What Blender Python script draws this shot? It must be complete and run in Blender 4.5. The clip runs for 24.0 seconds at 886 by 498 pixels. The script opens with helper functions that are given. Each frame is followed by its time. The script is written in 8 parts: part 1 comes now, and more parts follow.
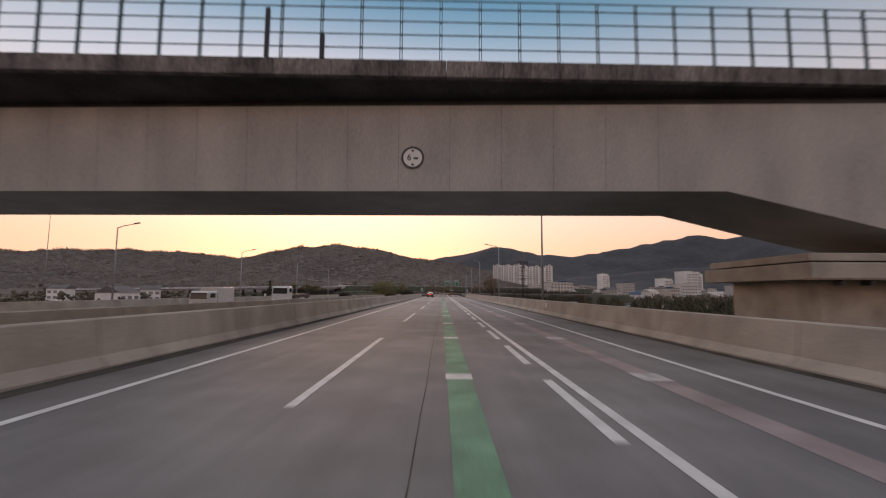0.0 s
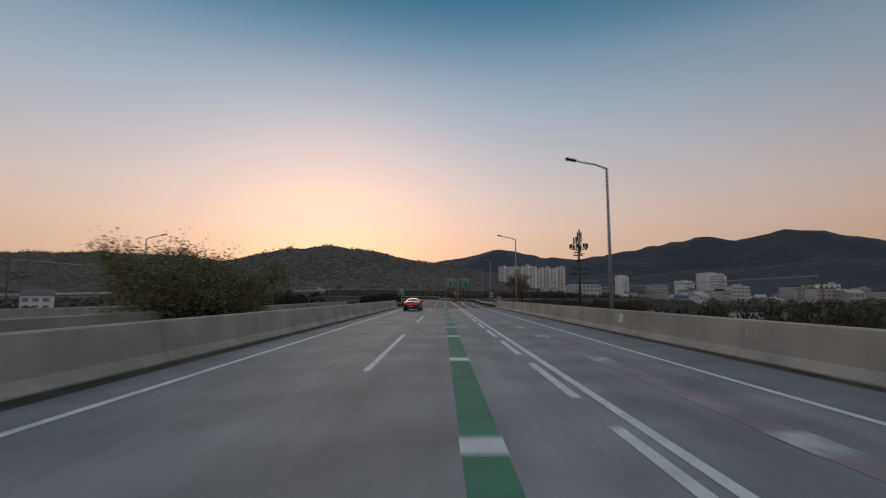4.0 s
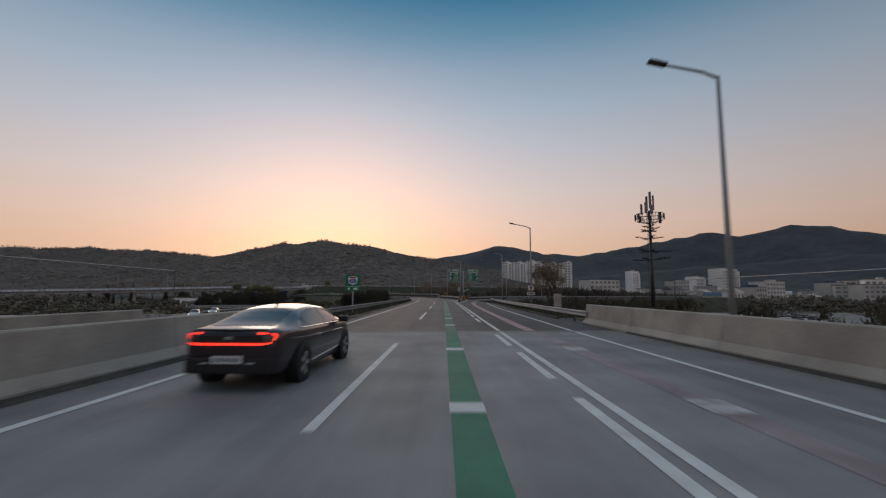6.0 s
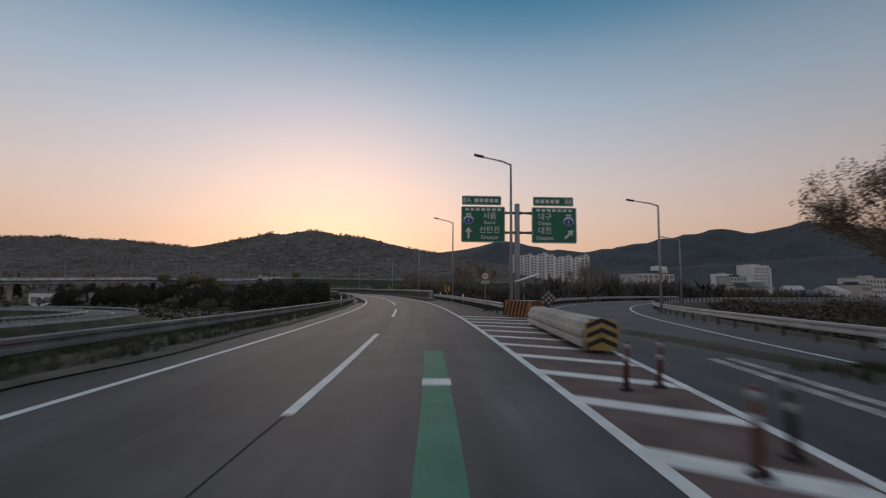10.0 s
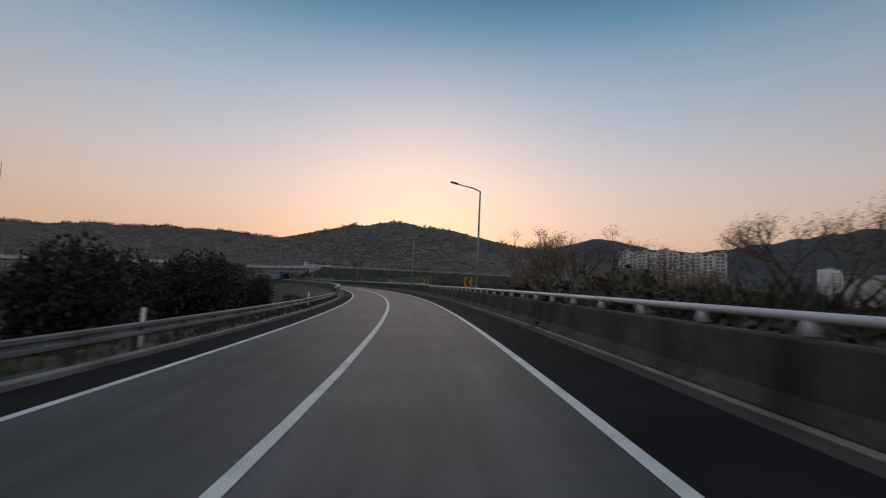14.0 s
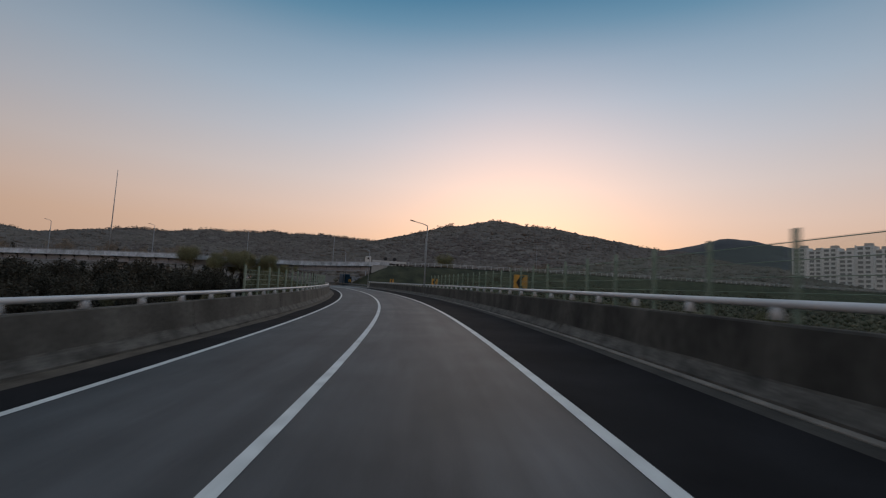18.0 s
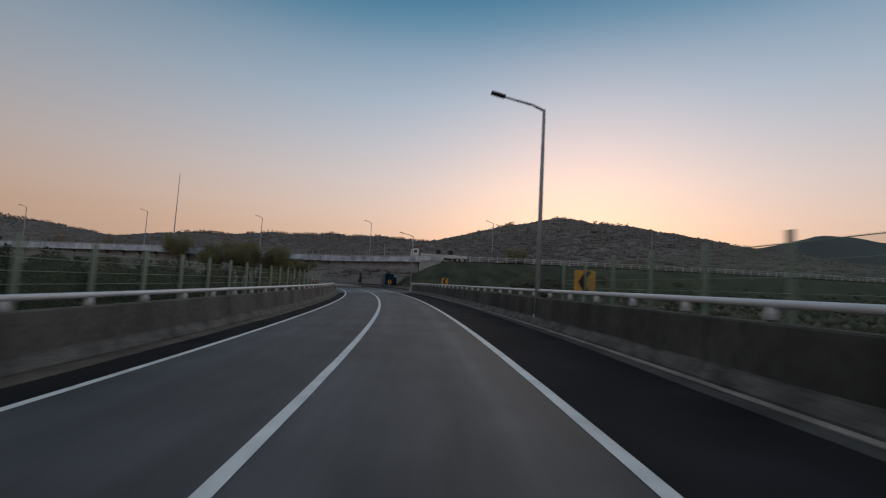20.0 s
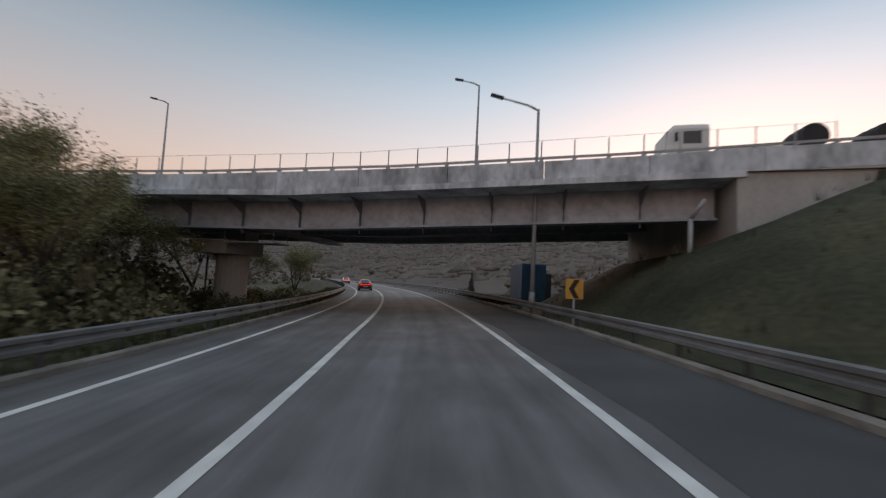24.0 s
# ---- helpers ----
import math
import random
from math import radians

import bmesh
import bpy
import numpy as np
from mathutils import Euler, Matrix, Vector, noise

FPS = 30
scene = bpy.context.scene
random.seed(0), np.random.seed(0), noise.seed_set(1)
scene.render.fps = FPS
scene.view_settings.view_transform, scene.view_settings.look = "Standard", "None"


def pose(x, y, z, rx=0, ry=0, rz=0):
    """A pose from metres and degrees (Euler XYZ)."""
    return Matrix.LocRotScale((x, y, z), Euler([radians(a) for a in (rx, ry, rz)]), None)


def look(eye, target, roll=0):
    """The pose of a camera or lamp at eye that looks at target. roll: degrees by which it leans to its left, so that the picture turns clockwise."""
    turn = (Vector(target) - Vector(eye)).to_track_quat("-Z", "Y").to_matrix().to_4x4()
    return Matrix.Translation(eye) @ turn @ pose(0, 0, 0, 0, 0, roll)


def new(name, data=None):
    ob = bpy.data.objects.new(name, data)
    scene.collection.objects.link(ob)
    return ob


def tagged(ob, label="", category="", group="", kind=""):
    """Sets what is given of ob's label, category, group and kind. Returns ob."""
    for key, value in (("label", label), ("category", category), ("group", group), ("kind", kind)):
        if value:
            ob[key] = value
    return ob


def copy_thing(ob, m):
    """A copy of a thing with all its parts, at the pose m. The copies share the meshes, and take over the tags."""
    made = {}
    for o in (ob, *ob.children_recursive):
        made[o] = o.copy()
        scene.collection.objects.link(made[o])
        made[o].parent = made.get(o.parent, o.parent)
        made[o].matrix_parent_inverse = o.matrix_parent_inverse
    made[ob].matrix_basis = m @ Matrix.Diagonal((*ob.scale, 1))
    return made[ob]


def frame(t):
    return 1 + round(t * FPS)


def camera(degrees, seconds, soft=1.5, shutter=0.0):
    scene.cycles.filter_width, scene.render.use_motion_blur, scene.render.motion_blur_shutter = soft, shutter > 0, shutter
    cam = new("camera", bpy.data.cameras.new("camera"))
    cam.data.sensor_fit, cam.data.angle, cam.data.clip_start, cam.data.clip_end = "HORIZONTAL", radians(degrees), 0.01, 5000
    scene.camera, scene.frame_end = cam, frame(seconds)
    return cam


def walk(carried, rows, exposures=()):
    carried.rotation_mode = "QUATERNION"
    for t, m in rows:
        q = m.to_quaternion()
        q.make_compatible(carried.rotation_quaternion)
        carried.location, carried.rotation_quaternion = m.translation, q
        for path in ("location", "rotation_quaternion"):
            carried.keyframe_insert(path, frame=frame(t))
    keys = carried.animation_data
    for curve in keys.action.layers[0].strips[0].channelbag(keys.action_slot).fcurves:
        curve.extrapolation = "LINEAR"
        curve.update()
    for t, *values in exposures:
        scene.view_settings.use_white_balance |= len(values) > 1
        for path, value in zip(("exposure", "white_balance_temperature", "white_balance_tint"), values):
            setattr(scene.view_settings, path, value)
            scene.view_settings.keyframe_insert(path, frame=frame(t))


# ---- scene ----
# ---- camera ----
cam = camera(90.0, 24.0, soft=1.2, shutter=0.3)
ROWS = [
    (0.0, 0.10, 0.00, 1.600, -0.05, 5.53, -0.39), (0.5, 0.12, 10.22, 1.600, 0.40, 5.91, -0.28), (1.0, 0.10, 20.41, 1.600, 0.55, 6.22, -0.25),
    (1.5, 0.03, 30.60, 1.600, 0.38, 6.30, -0.19), (2.0, -0.02, 40.76, 1.600, 0.35, 6.47, -0.17), (2.5, -0.05, 50.93, 1.600, 0.31, 6.60, -0.13),
    (3.0, -0.10, 61.09, 1.600, 0.03, 6.42, -0.17), (3.5, -0.13, 71.27, 1.600, -0.07, 6.26, -0.17), (4.0, -0.15, 81.46, 1.600, -0.00, 6.11, -0.12),
    (4.5, -0.16, 91.68, 1.600, 0.34, 5.98, -0.02), (5.0, -0.17, 101.92, 1.600, 0.20, 5.85, 0.04), (5.5, -0.14, 112.19, 1.600, 0.09, 5.76, -0.05),
    (6.0, -0.12, 122.49, 1.600, -0.00, 5.75, -0.05), (6.5, -0.11, 132.81, 1.600, -0.07, 5.63, -0.02), (7.0, -0.07, 143.14, 1.600, -0.21, 5.55, 0.20),
    (7.5, -0.02, 153.46, 1.600, -0.43, 5.25, -0.08), (8.0, 0.04, 163.77, 1.600, -0.60, 5.25, -0.20), (8.5, 0.14, 174.04, 1.600, -0.62, 5.13, -0.19),
    (9.0, 0.20, 184.28, 1.600, -0.47, 5.20, -0.25), (9.5, 0.24, 194.46, 1.600, -0.28, 5.22, -0.30), (10.0, 0.18, 204.58, 1.600, 0.07, 5.25, -0.57),
    (10.5, -0.08, 214.62, 1.602, 1.03, 5.18, -0.56), (11.0, -0.52, 224.58, 1.605, 2.68, 5.26, -0.86), (11.5, -1.18, 234.45, 1.608, 4.22, 5.34, -1.13),
    (12.0, -2.12, 244.22, 1.610, 5.62, 5.41, -1.40), (12.5, -3.35, 253.87, 1.612, 6.73, 5.47, -1.62), (13.0, -4.87, 263.41, 1.614, 8.18, 5.17, -1.82),
    (13.5, -6.63, 272.84, 1.617, 9.53, 4.92, -2.24), (14.0, -8.61, 282.13, 1.620, 11.12, 4.66, -2.68), (14.5, -10.82, 291.33, 1.621, 12.51, 4.72, -3.06),
    (15.0, -13.23, 300.42, 1.622, 13.82, 4.66, -3.29), (15.5, -15.88, 309.39, 1.623, 15.44, 4.78, -3.18), (16.0, -18.78, 318.26, 1.623, 17.22, 4.77, -3.44),
    (16.5, -21.96, 327.04, 1.621, 18.88, 4.76, -3.44), (17.0, -25.39, 335.70, 1.619, 20.44, 4.75, -3.32), (17.5, -29.07, 344.31, 1.619, 22.12, 4.72, -3.12),
    (18.0, -33.02, 352.82, 1.618, 23.75, 4.71, -3.03), (18.5, -37.25, 361.23, 1.618, 25.63, 4.71, -3.05), (19.0, -41.75, 369.55, 1.618, 27.45, 4.68, -3.03),
    (19.5, -46.57, 377.74, 1.617, 29.35, 4.65, -3.05), (20.0, -51.71, 385.80, 1.615, 31.19, 4.58, -3.13), (20.5, -57.13, 393.72, 1.614, 32.82, 4.52, -3.31),
    (21.0, -62.80, 401.50, 1.612, 34.78, 4.25, -3.01), (21.5, -68.69, 409.11, 1.610, 36.57, 4.37, -2.71), (22.0, -74.79, 416.58, 1.609, 38.21, 4.52, -2.55),
    (22.5, -81.07, 423.88, 1.610, 39.92, 4.55, -2.56), (23.0, -87.53, 430.96, 1.609, 42.03, 4.18, -2.44), (23.5, -94.17, 437.80, 1.608, 44.32, 4.07, -2.52),
    (24.0, -100.97, 444.38, 1.605, 46.31, 4.14, -2.88),
]
walk(cam, [(t, pose(x, y, z, 90 + pitch, roll, yaw)) for t, x, y, z, yaw, pitch, roll in ROWS],
     exposures=[(0.0, 0.76, 7500, 24), (0.5, 0.53, 7100, 18), (1.0, 0.18, 6550, 11), (2.0, -0.08, 6450, 10), (5.0, 0.1, 6350, 10), (10.0, 0.12, 6300, 10), (18.0, 0.12, 6250, 9), (22.0, 0.15, 6250, 9), (23.0, 0.35, 6500, 10), (24.0, 0.74, 6900, 13)])

# ---- world and sun: afterglow of a sun that has just set behind the hills ----
SUN_AZ = -14.0      # degrees from +y towards +x
SUN_EL = 4.0
world = bpy.data.worlds.new("dusk_sky")
scene.world = world
world.use_nodes = True
wn, wl = world.node_tree.nodes, world.node_tree.links
wn.clear()


def wnode(kind, **props):
    n = wn.new(kind)
    for k, v in props.items():
        if k == "op":
            n.operation = v
        elif k == "blend":
            n.data_type, n.blend_type = "RGBA", v
    return n


wout, wbg = wnode("ShaderNodeOutputWorld"), wnode("ShaderNodeBackground")
sky = wn.new("ShaderNodeTexSky")
sky.sky_type, sky.sun_disc = "NISHITA", False
sky.sun_elevation, sky.sun_rotation = radians(SUN_EL), radians(SUN_AZ)
sky.air_density, sky.dust_density, sky.ozone_density = 1.0, 1.5, 1.5
coord, sep = wn.new("ShaderNodeTexCoord"), wn.new("ShaderNodeSeparateXYZ")
wl.new(coord.outputs["Generated"], sep.inputs[0])
ramp = wn.new("ShaderNodeValToRGB")
wl.new(sep.outputs["Z"], ramp.inputs[0])
stops = [(0.0, (0.60, 0.37, 0.26)), (0.10, (0.66, 0.43, 0.31)), (0.15, (0.66, 0.475, 0.385)), (0.22, (0.59, 0.495, 0.46)), (0.30, (0.475, 0.465, 0.49)),
         (0.385, (0.35, 0.41, 0.48)), (0.46, (0.24, 0.33, 0.42)), (0.52, (0.115, 0.24, 0.345)), (0.58, (0.035, 0.16, 0.27)), (0.65, (0.03, 0.12, 0.20)), (0.80, (0.46, 0.54, 0.64)), (1.0, (0.8, 0.84, 0.92))]
while len(ramp.color_ramp.elements) < len(stops):
    ramp.color_ramp.elements.new(0.5)
for el, (p, c) in zip(ramp.color_ramp.elements, stops):
    el.position, el.color = p, (*c, 1)
# glow round the place where the sun went down
glow = wnode("ShaderNodeVectorMath", op="DOT_PRODUCT")
glow.inputs[1].default_value = (math.sin(radians(SUN_AZ)) * 0.99, math.cos(radians(SUN_AZ)) * 0.99, 0.10)
wl.new(coord.outputs["Generated"], glow.inputs[0])
gpow = wnode("ShaderNodeMath", op="POWER")
gmax = wnode("ShaderNodeMath", op="MAXIMUM")
gmax.inputs[1].default_value = 0.0
wl.new(glow.outputs["Value"], gmax.inputs[0])
wl.new(gmax.outputs[0], gpow.inputs[0])
gpow.inputs[1].default_value = 22.0
gadd = wnode("ShaderNodeMix", blend="ADD")
wl.new(gpow.outputs[0], gadd.inputs["Factor"])
wl.new(ramp.outputs[0], gadd.inputs["A"])
gadd.inputs["B"].default_value = (0.34, 0.13, 0.04, 1)
# scattered light is dimmest at right angles to the sunset
square = wnode("ShaderNodeMath", op="MULTIPLY")
wl.new(glow.outputs["Value"], square.inputs[0])
wl.new(glow.outputs["Value"], square.inputs[1])
dim = wnode("ShaderNodeMath", op="MULTIPLY_ADD")
dim.inputs[1].default_value, dim.inputs[2].default_value = 0.52, 0.58
wl.new(square.outputs[0], dim.inputs[0])
dmul = wnode("ShaderNodeMix", blend="MULTIPLY")
dmul.inputs["Factor"].default_value = 1.0
wl.new(gadd.outputs["Result"], dmul.inputs["A"])
wl.new(dim.outputs[0], dmul.inputs["B"])
smix = wnode("ShaderNodeMix", blend="ADD")
smix.inputs["Factor"].default_value = 0.008
wl.new(dmul.outputs["Result"], smix.inputs["A"])
wl.new(sky.outputs[0], smix.inputs["B"])
wl.new(smix.outputs["Result"], wbg.inputs[0])
wbg.inputs[1].default_value = 1.0
wl.new(wbg.outputs[0], wout.inputs[0])

sun_data = bpy.data.lights.new("sun", "SUN")
sun_data.energy, sun_data.angle, sun_data.color = 0.32, radians(25), (1.0, 0.78, 0.6)
sun = new("sun", sun_data)
sun.matrix_world = look((math.sin(radians(SUN_AZ)) * 300, math.cos(radians(SUN_AZ)) * 300, 60), (0, 0, 0))


# ---- materials ----
def mat(name, color, rough=0.8, metal=0.0, vary=0.25, scale=1.5, fine=40.0, bump=0.15, tint=None, stretch=(1, 1, 1), emit=0.0, spec=0.4, island=0.0, each=0.0):
    """A surface with variation at two scales: broad stains and fine grain."""
    m = bpy.data.materials.new(name)
    m.use_nodes = True
    n, l = m.node_tree.nodes, m.node_tree.links
    b = n["Principled BSDF"]
    b.inputs["Roughness"].default_value, b.inputs["Metallic"].default_value = rough, metal
    b.inputs["Specular IOR Level"].default_value = spec
    tc, mp = n.new("ShaderNodeTexCoord"), n.new("ShaderNodeMapping")
    mp.inputs["Scale"].default_value = stretch
    l.new(tc.outputs["Object"], mp.inputs[0])
    big, small = n.new("ShaderNodeTexNoise"), n.new("ShaderNodeTexNoise")
    big.inputs["Scale"].default_value, big.inputs["Detail"].default_value = scale, 5
    small.inputs["Scale"].default_value, small.inputs["Detail"].default_value = fine, 3
    for t in (big, small):
        l.new(mp.outputs[0], t.inputs["Vector"])
    r = n.new("ShaderNodeValToRGB")
    lo = tuple(c * (1 - vary) for c in color)
    hi = tint if tint else tuple(min(1, c * (1 + vary)) for c in color)
    r.color_ramp.elements[0].position, r.color_ramp.elements[1].position = 0.3, 0.7
    r.color_ramp.elements[0].color, r.color_ramp.elements[1].color = (*lo, 1), (*hi, 1)
    l.new(big.outputs["Fac"], r.inputs[0])
    mx = n.new("ShaderNodeMix")
    mx.data_type, mx.blend_type = "RGBA", "OVERLAY"
    mx.inputs["Factor"].default_value = min(0.9, vary * 1.6)
    l.new(r.outputs[0], mx.inputs["A"])
    l.new(small.outputs["Fac"], mx.inputs["B"])
    out = mx.outputs["Result"]
    if island:
        g = n.new("ShaderNodeNewGeometry")
        mr = n.new("ShaderNodeMapRange")
        mr.inputs["To Min"].default_value, mr.inputs["To Max"].default_value = 1 - island, 1 + island
        l.new(g.outputs["Random Per Island"], mr.inputs["Value"])
        mu = n.new("ShaderNodeMix")
        mu.data_type, mu.blend_type = "RGBA", "MULTIPLY"
        mu.inputs["Factor"].default_value = 1.0
        l.new(out, mu.inputs["A"])
        l.new(mr.outputs[0], mu.inputs["B"])
        out = mu.outputs["Result"]
    if each:
        g = n.new("ShaderNodeObjectInfo")
        mr = n.new("ShaderNodeMapRange")
        mr.inputs["To Min"].default_value, mr.inputs["To Max"].default_value = 1 - each, 1 + each
        l.new(g.outputs["Random"], mr.inputs["Value"])
        mu = n.new("ShaderNodeMix")
        mu.data_type, mu.blend_type = "RGBA", "MULTIPLY"
        mu.inputs["Factor"].default_value = 1.0
        l.new(out, mu.inputs["A"])
        l.new(mr.outputs[0], mu.inputs["B"])
        out = mu.outputs["Result"]
    l.new(out, b.inputs["Base Color"])
    if bump:
        bp = n.new("ShaderNodeBump")
        bp.inputs["Strength"].default_value, bp.inputs["Distance"].default_value = bump, 0.02
        l.new(small.outputs["Fac"], bp.inputs["Height"])
        l.new(bp.outputs[0], b.inputs["Normal"])
    if emit:
        b.inputs["Emission Color"].default_value = (*color, 1)
        b.inputs["Emission Strength"].default_value = emit
    return m


M_ASPHALT = mat("asphalt", (0.06, 0.06, 0.062), 0.75, vary=0.28, scale=0.35, fine=60, bump=0.3)


def pavement(name, color, rough, streak, tracks):
    """Paving whose wear runs along the lanes: u is the offset across the road, v the distance along it."""
    m = mat(name, color, rough, vary=0.22, scale=0.5, fine=70, bump=0.3, spec=0.3)
    n, l = m.node_tree.nodes, m.node_tree.links
    b = n["Principled BSDF"]
    base = b.inputs["Base Color"].links[0].from_socket
    uv = n.new("ShaderNodeUVMap")
    uv.uv_map = "lane"
    total = base
    for sx, sy, amount in ((1.7, 0.035, streak), (0.45, 0.12, streak * 0.8), (3.5, 0.6, streak * 0.5)):
        mp = n.new("ShaderNodeMapping")
        mp.inputs["Scale"].default_value = (sx, sy, 1)
        l.new(uv.outputs[0], mp.inputs[0])
        t = n.new("ShaderNodeTexNoise")
        t.inputs["Scale"].default_value, t.inputs["Detail"].default_value = 1.0, 4
        l.new(mp.outputs[0], t.inputs["Vector"])
        r = n.new("ShaderNodeMapRange")
        r.inputs["From Min"].default_value, r.inputs["From Max"].default_value = 0.3, 0.7
        r.inputs["To Min"].default_value, r.inputs["To Max"].default_value = 1 - amount, 1 + amount
        l.new(t.outputs["Fac"], r.inputs["Value"])
        mu = n.new("ShaderNodeMix")
        mu.data_type, mu.blend_type = "RGBA", "MULTIPLY"
        mu.inputs["Factor"].default_value = 1.0
        l.new(total, mu.inputs["A"])
        l.new(r.outputs[0], mu.inputs["B"])
        total = mu.outputs["Result"]
    sep = n.new("ShaderNodeSeparateXYZ")
    l.new(uv.outputs[0], sep.inputs[0])
    ramp = n.new("ShaderNodeValToRGB")
    mr = n.new("ShaderNodeMapRange")
    mr.inputs["From Min"].default_value, mr.inputs["From Max"].default_value = -8.0, 8.0
    l.new(sep.outputs["X"], mr.inputs["Value"])
    l.new(mr.outputs[0], ramp.inputs[0])
    el = ramp.color_ramp.elements
    while len(el) < len(tracks):
        el.new(0.5)
    for e, (o, v) in zip(el, tracks):
        e.position, e.color = (o + 8) / 16, (v, v, v, 1)
    mu = n.new("ShaderNodeMix")
    mu.data_type, mu.blend_type = "RGBA", "MULTIPLY"
    mu.inputs["Factor"].default_value = 1.0
    l.new(total, mu.inputs["A"])
    l.new(ramp.outputs[0], mu.inputs["B"])
    l.new(mu.outputs["Result"], b.inputs["Base Color"])
    return m


def lane_uv(ob, line, s0, s1):
    """Writes offset and distance into the mesh's 'lane' map."""
    layer = ob.data.uv_layers.new(name="lane")
    pts = np.array([v.co[:] for v in ob.data.vertices])
    i = np.array([np.argmin((line.x - p[0]) ** 2 + (line.y - p[1]) ** 2) for p in pts])
    h = line.h[i]
    off = (pts[:, 0] - line.x[i]) * np.cos(h) + (pts[:, 1] - line.y[i]) * np.sin(h)
    for loop_ in ob.data.loops:
        k = loop_.vertex_index
        layer.data[loop_.index].uv = (off[k], line.s[i[k]])


# offsets of the two wheel tracks and the oily middle of each lane, and the darker edges
TRACKS = [(-6.6, 0.62), (-5.3, 0.68), (-4.2, 0.92), (-3.3, 0.78), (-2.4, 0.95), (-1.6, 0.85), (-0.7, 1.12), (0.35, 0.9), (1.4, 1.12), (2.3, 0.75), (3.0, 0.62), (6.0, 0.8)]
M_LANES = pavement("worn_asphalt", (0.07, 0.0705, 0.074), 0.66, 0.2, TRACKS)
M_LANES_OLD = pavement("old_pale_asphalt", (0.147, 0.147, 0.148), 0.6, 0.26, TRACKS)
DECK_TRACKS = [(-6.6, 0.75), (-5.3, 0.88), (-3.3, 0.95), (0.3, 0.98), (1.3, 1.05), (4.0, 0.95), (5.6, 0.85), (7.4, 0.7)]
M_LANES_DECK = pavement("worn_concrete_pavement", (0.245, 0.24, 0.235), 0.72, 0.11, DECK_TRACKS)
M_LANES_SPAN = pavement("grey_concrete_pavement", (0.19, 0.186, 0.184), 0.72, 0.11, DECK_TRACKS)
M_DECK = mat("concrete_pavement", (0.21, 0.20, 0.19), 0.85, vary=0.16, scale=0.3, fine=45, bump=0.2)
M_LANES.node_tree.nodes["Principled BSDF"].inputs["Specular IOR Level"].default_value = 0.22
M_WHITE = mat("road_paint_white", (0.62, 0.62, 0.60), 0.7, vary=0.18, scale=2.0, fine=30, bump=0.1)
M_GREEN = mat("road_paint_green", (0.045, 0.18, 0.11), 0.75, vary=0.22, scale=1.5, fine=30, bump=0.1)
M_GREEN_WORN = mat("road_paint_green_worn", (0.13, 0.27, 0.175), 0.75, vary=0.3, scale=1.2, fine=30, bump=0.1)
M_PINK = mat("road_paint_pink", (0.38, 0.25, 0.25), 0.75, vary=0.25, scale=1.2, fine=30, bump=0.1)
M_PINK_WORN = mat("road_paint_pink_worn", (0.275, 0.225, 0.222), 0.8, vary=0.3, scale=1.0, fine=30, bump=0.1)
M_MARK_WORN = mat("road_paint_white_worn", (0.42, 0.41, 0.40), 0.75, vary=0.35, scale=3.0, fine=30, bump=0.1)
M_CONC = mat("barrier_concrete", (0.36, 0.33, 0.29), 0.9, vary=0.22, scale=0.7, fine=22, bump=0.25, each=0.07)
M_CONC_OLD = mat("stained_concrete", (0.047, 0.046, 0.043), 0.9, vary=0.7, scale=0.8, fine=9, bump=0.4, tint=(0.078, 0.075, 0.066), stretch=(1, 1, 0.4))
M_CONC_GREY = mat("bridge_concrete", (0.4, 0.39, 0.375), 0.9, vary=0.15, scale=0.5, fine=14, bump=0.15, stretch=(1, 1, 0.35))
M_RAIL = mat("guardrail_steel", (0.36, 0.365, 0.375), 0.6, 0.25, vary=0.2, scale=0.8, fine=15, bump=0.04)
# rail steel with the guardrails' shade put into its colour; antennas share it
M_DULL = mat("shade_dark_rail_steel", (0.19, 0.19, 0.19), 0.6, 0.25, vary=0.3, scale=0.8, fine=15, bump=0.04)
M_POST = mat("dull_post_steel", (0.07, 0.07, 0.07), 0.7, 0.3, vary=0.2, scale=2, fine=20, bump=0.05)
M_CONC_LEFT = mat("brown_stained_concrete", (0.082, 0.078, 0.07), 0.9, vary=0.5, scale=0.6, fine=16, bump=0.3, stretch=(1, 1, 0.6))
M_POLE = mat("lamp_pole_paint", (0.30, 0.31, 0.32), 0.6, 0.15, vary=0.1, scale=2, fine=30, bump=0.02)
M_DARK = mat("dark_metal", (0.05, 0.05, 0.055), 0.5, 0.4, vary=0.15, scale=2, fine=30, bump=0.02)
M_GROUND = mat("ground_scrub", (0.06, 0.054, 0.038), 0.95, vary=0.5, scale=0.02, fine=0.6, bump=0.4, tint=(0.085, 0.082, 0.05))
M_VERGE = mat("verge_grass", (0.042, 0.041, 0.023), 0.95, vary=0.45, scale=0.3, fine=6, bump=0.6, tint=(0.07, 0.062, 0.036))
M_HILL = mat("wooded_hill", (0.13, 0.107, 0.095), 0.95, vary=0.25, scale=0.008, fine=0.07, bump=0.2, tint=(0.14, 0.118, 0.1))


# ---- mesh helpers ----
def link_mesh(name, verts, faces, material, parent=None, label="", smooth=False):
    me = bpy.data.meshes.new(name)
    me.from_pydata([tuple(v) for v in verts], [], faces)
    me.materials.append(material)
    if smooth:
        me.polygons.foreach_set("use_smooth", [True] * len(me.polygons))
    ob = new(name, me)
    if parent is not None:
        ob.parent = parent
    if label:
        ob["label"] = label
    return ob


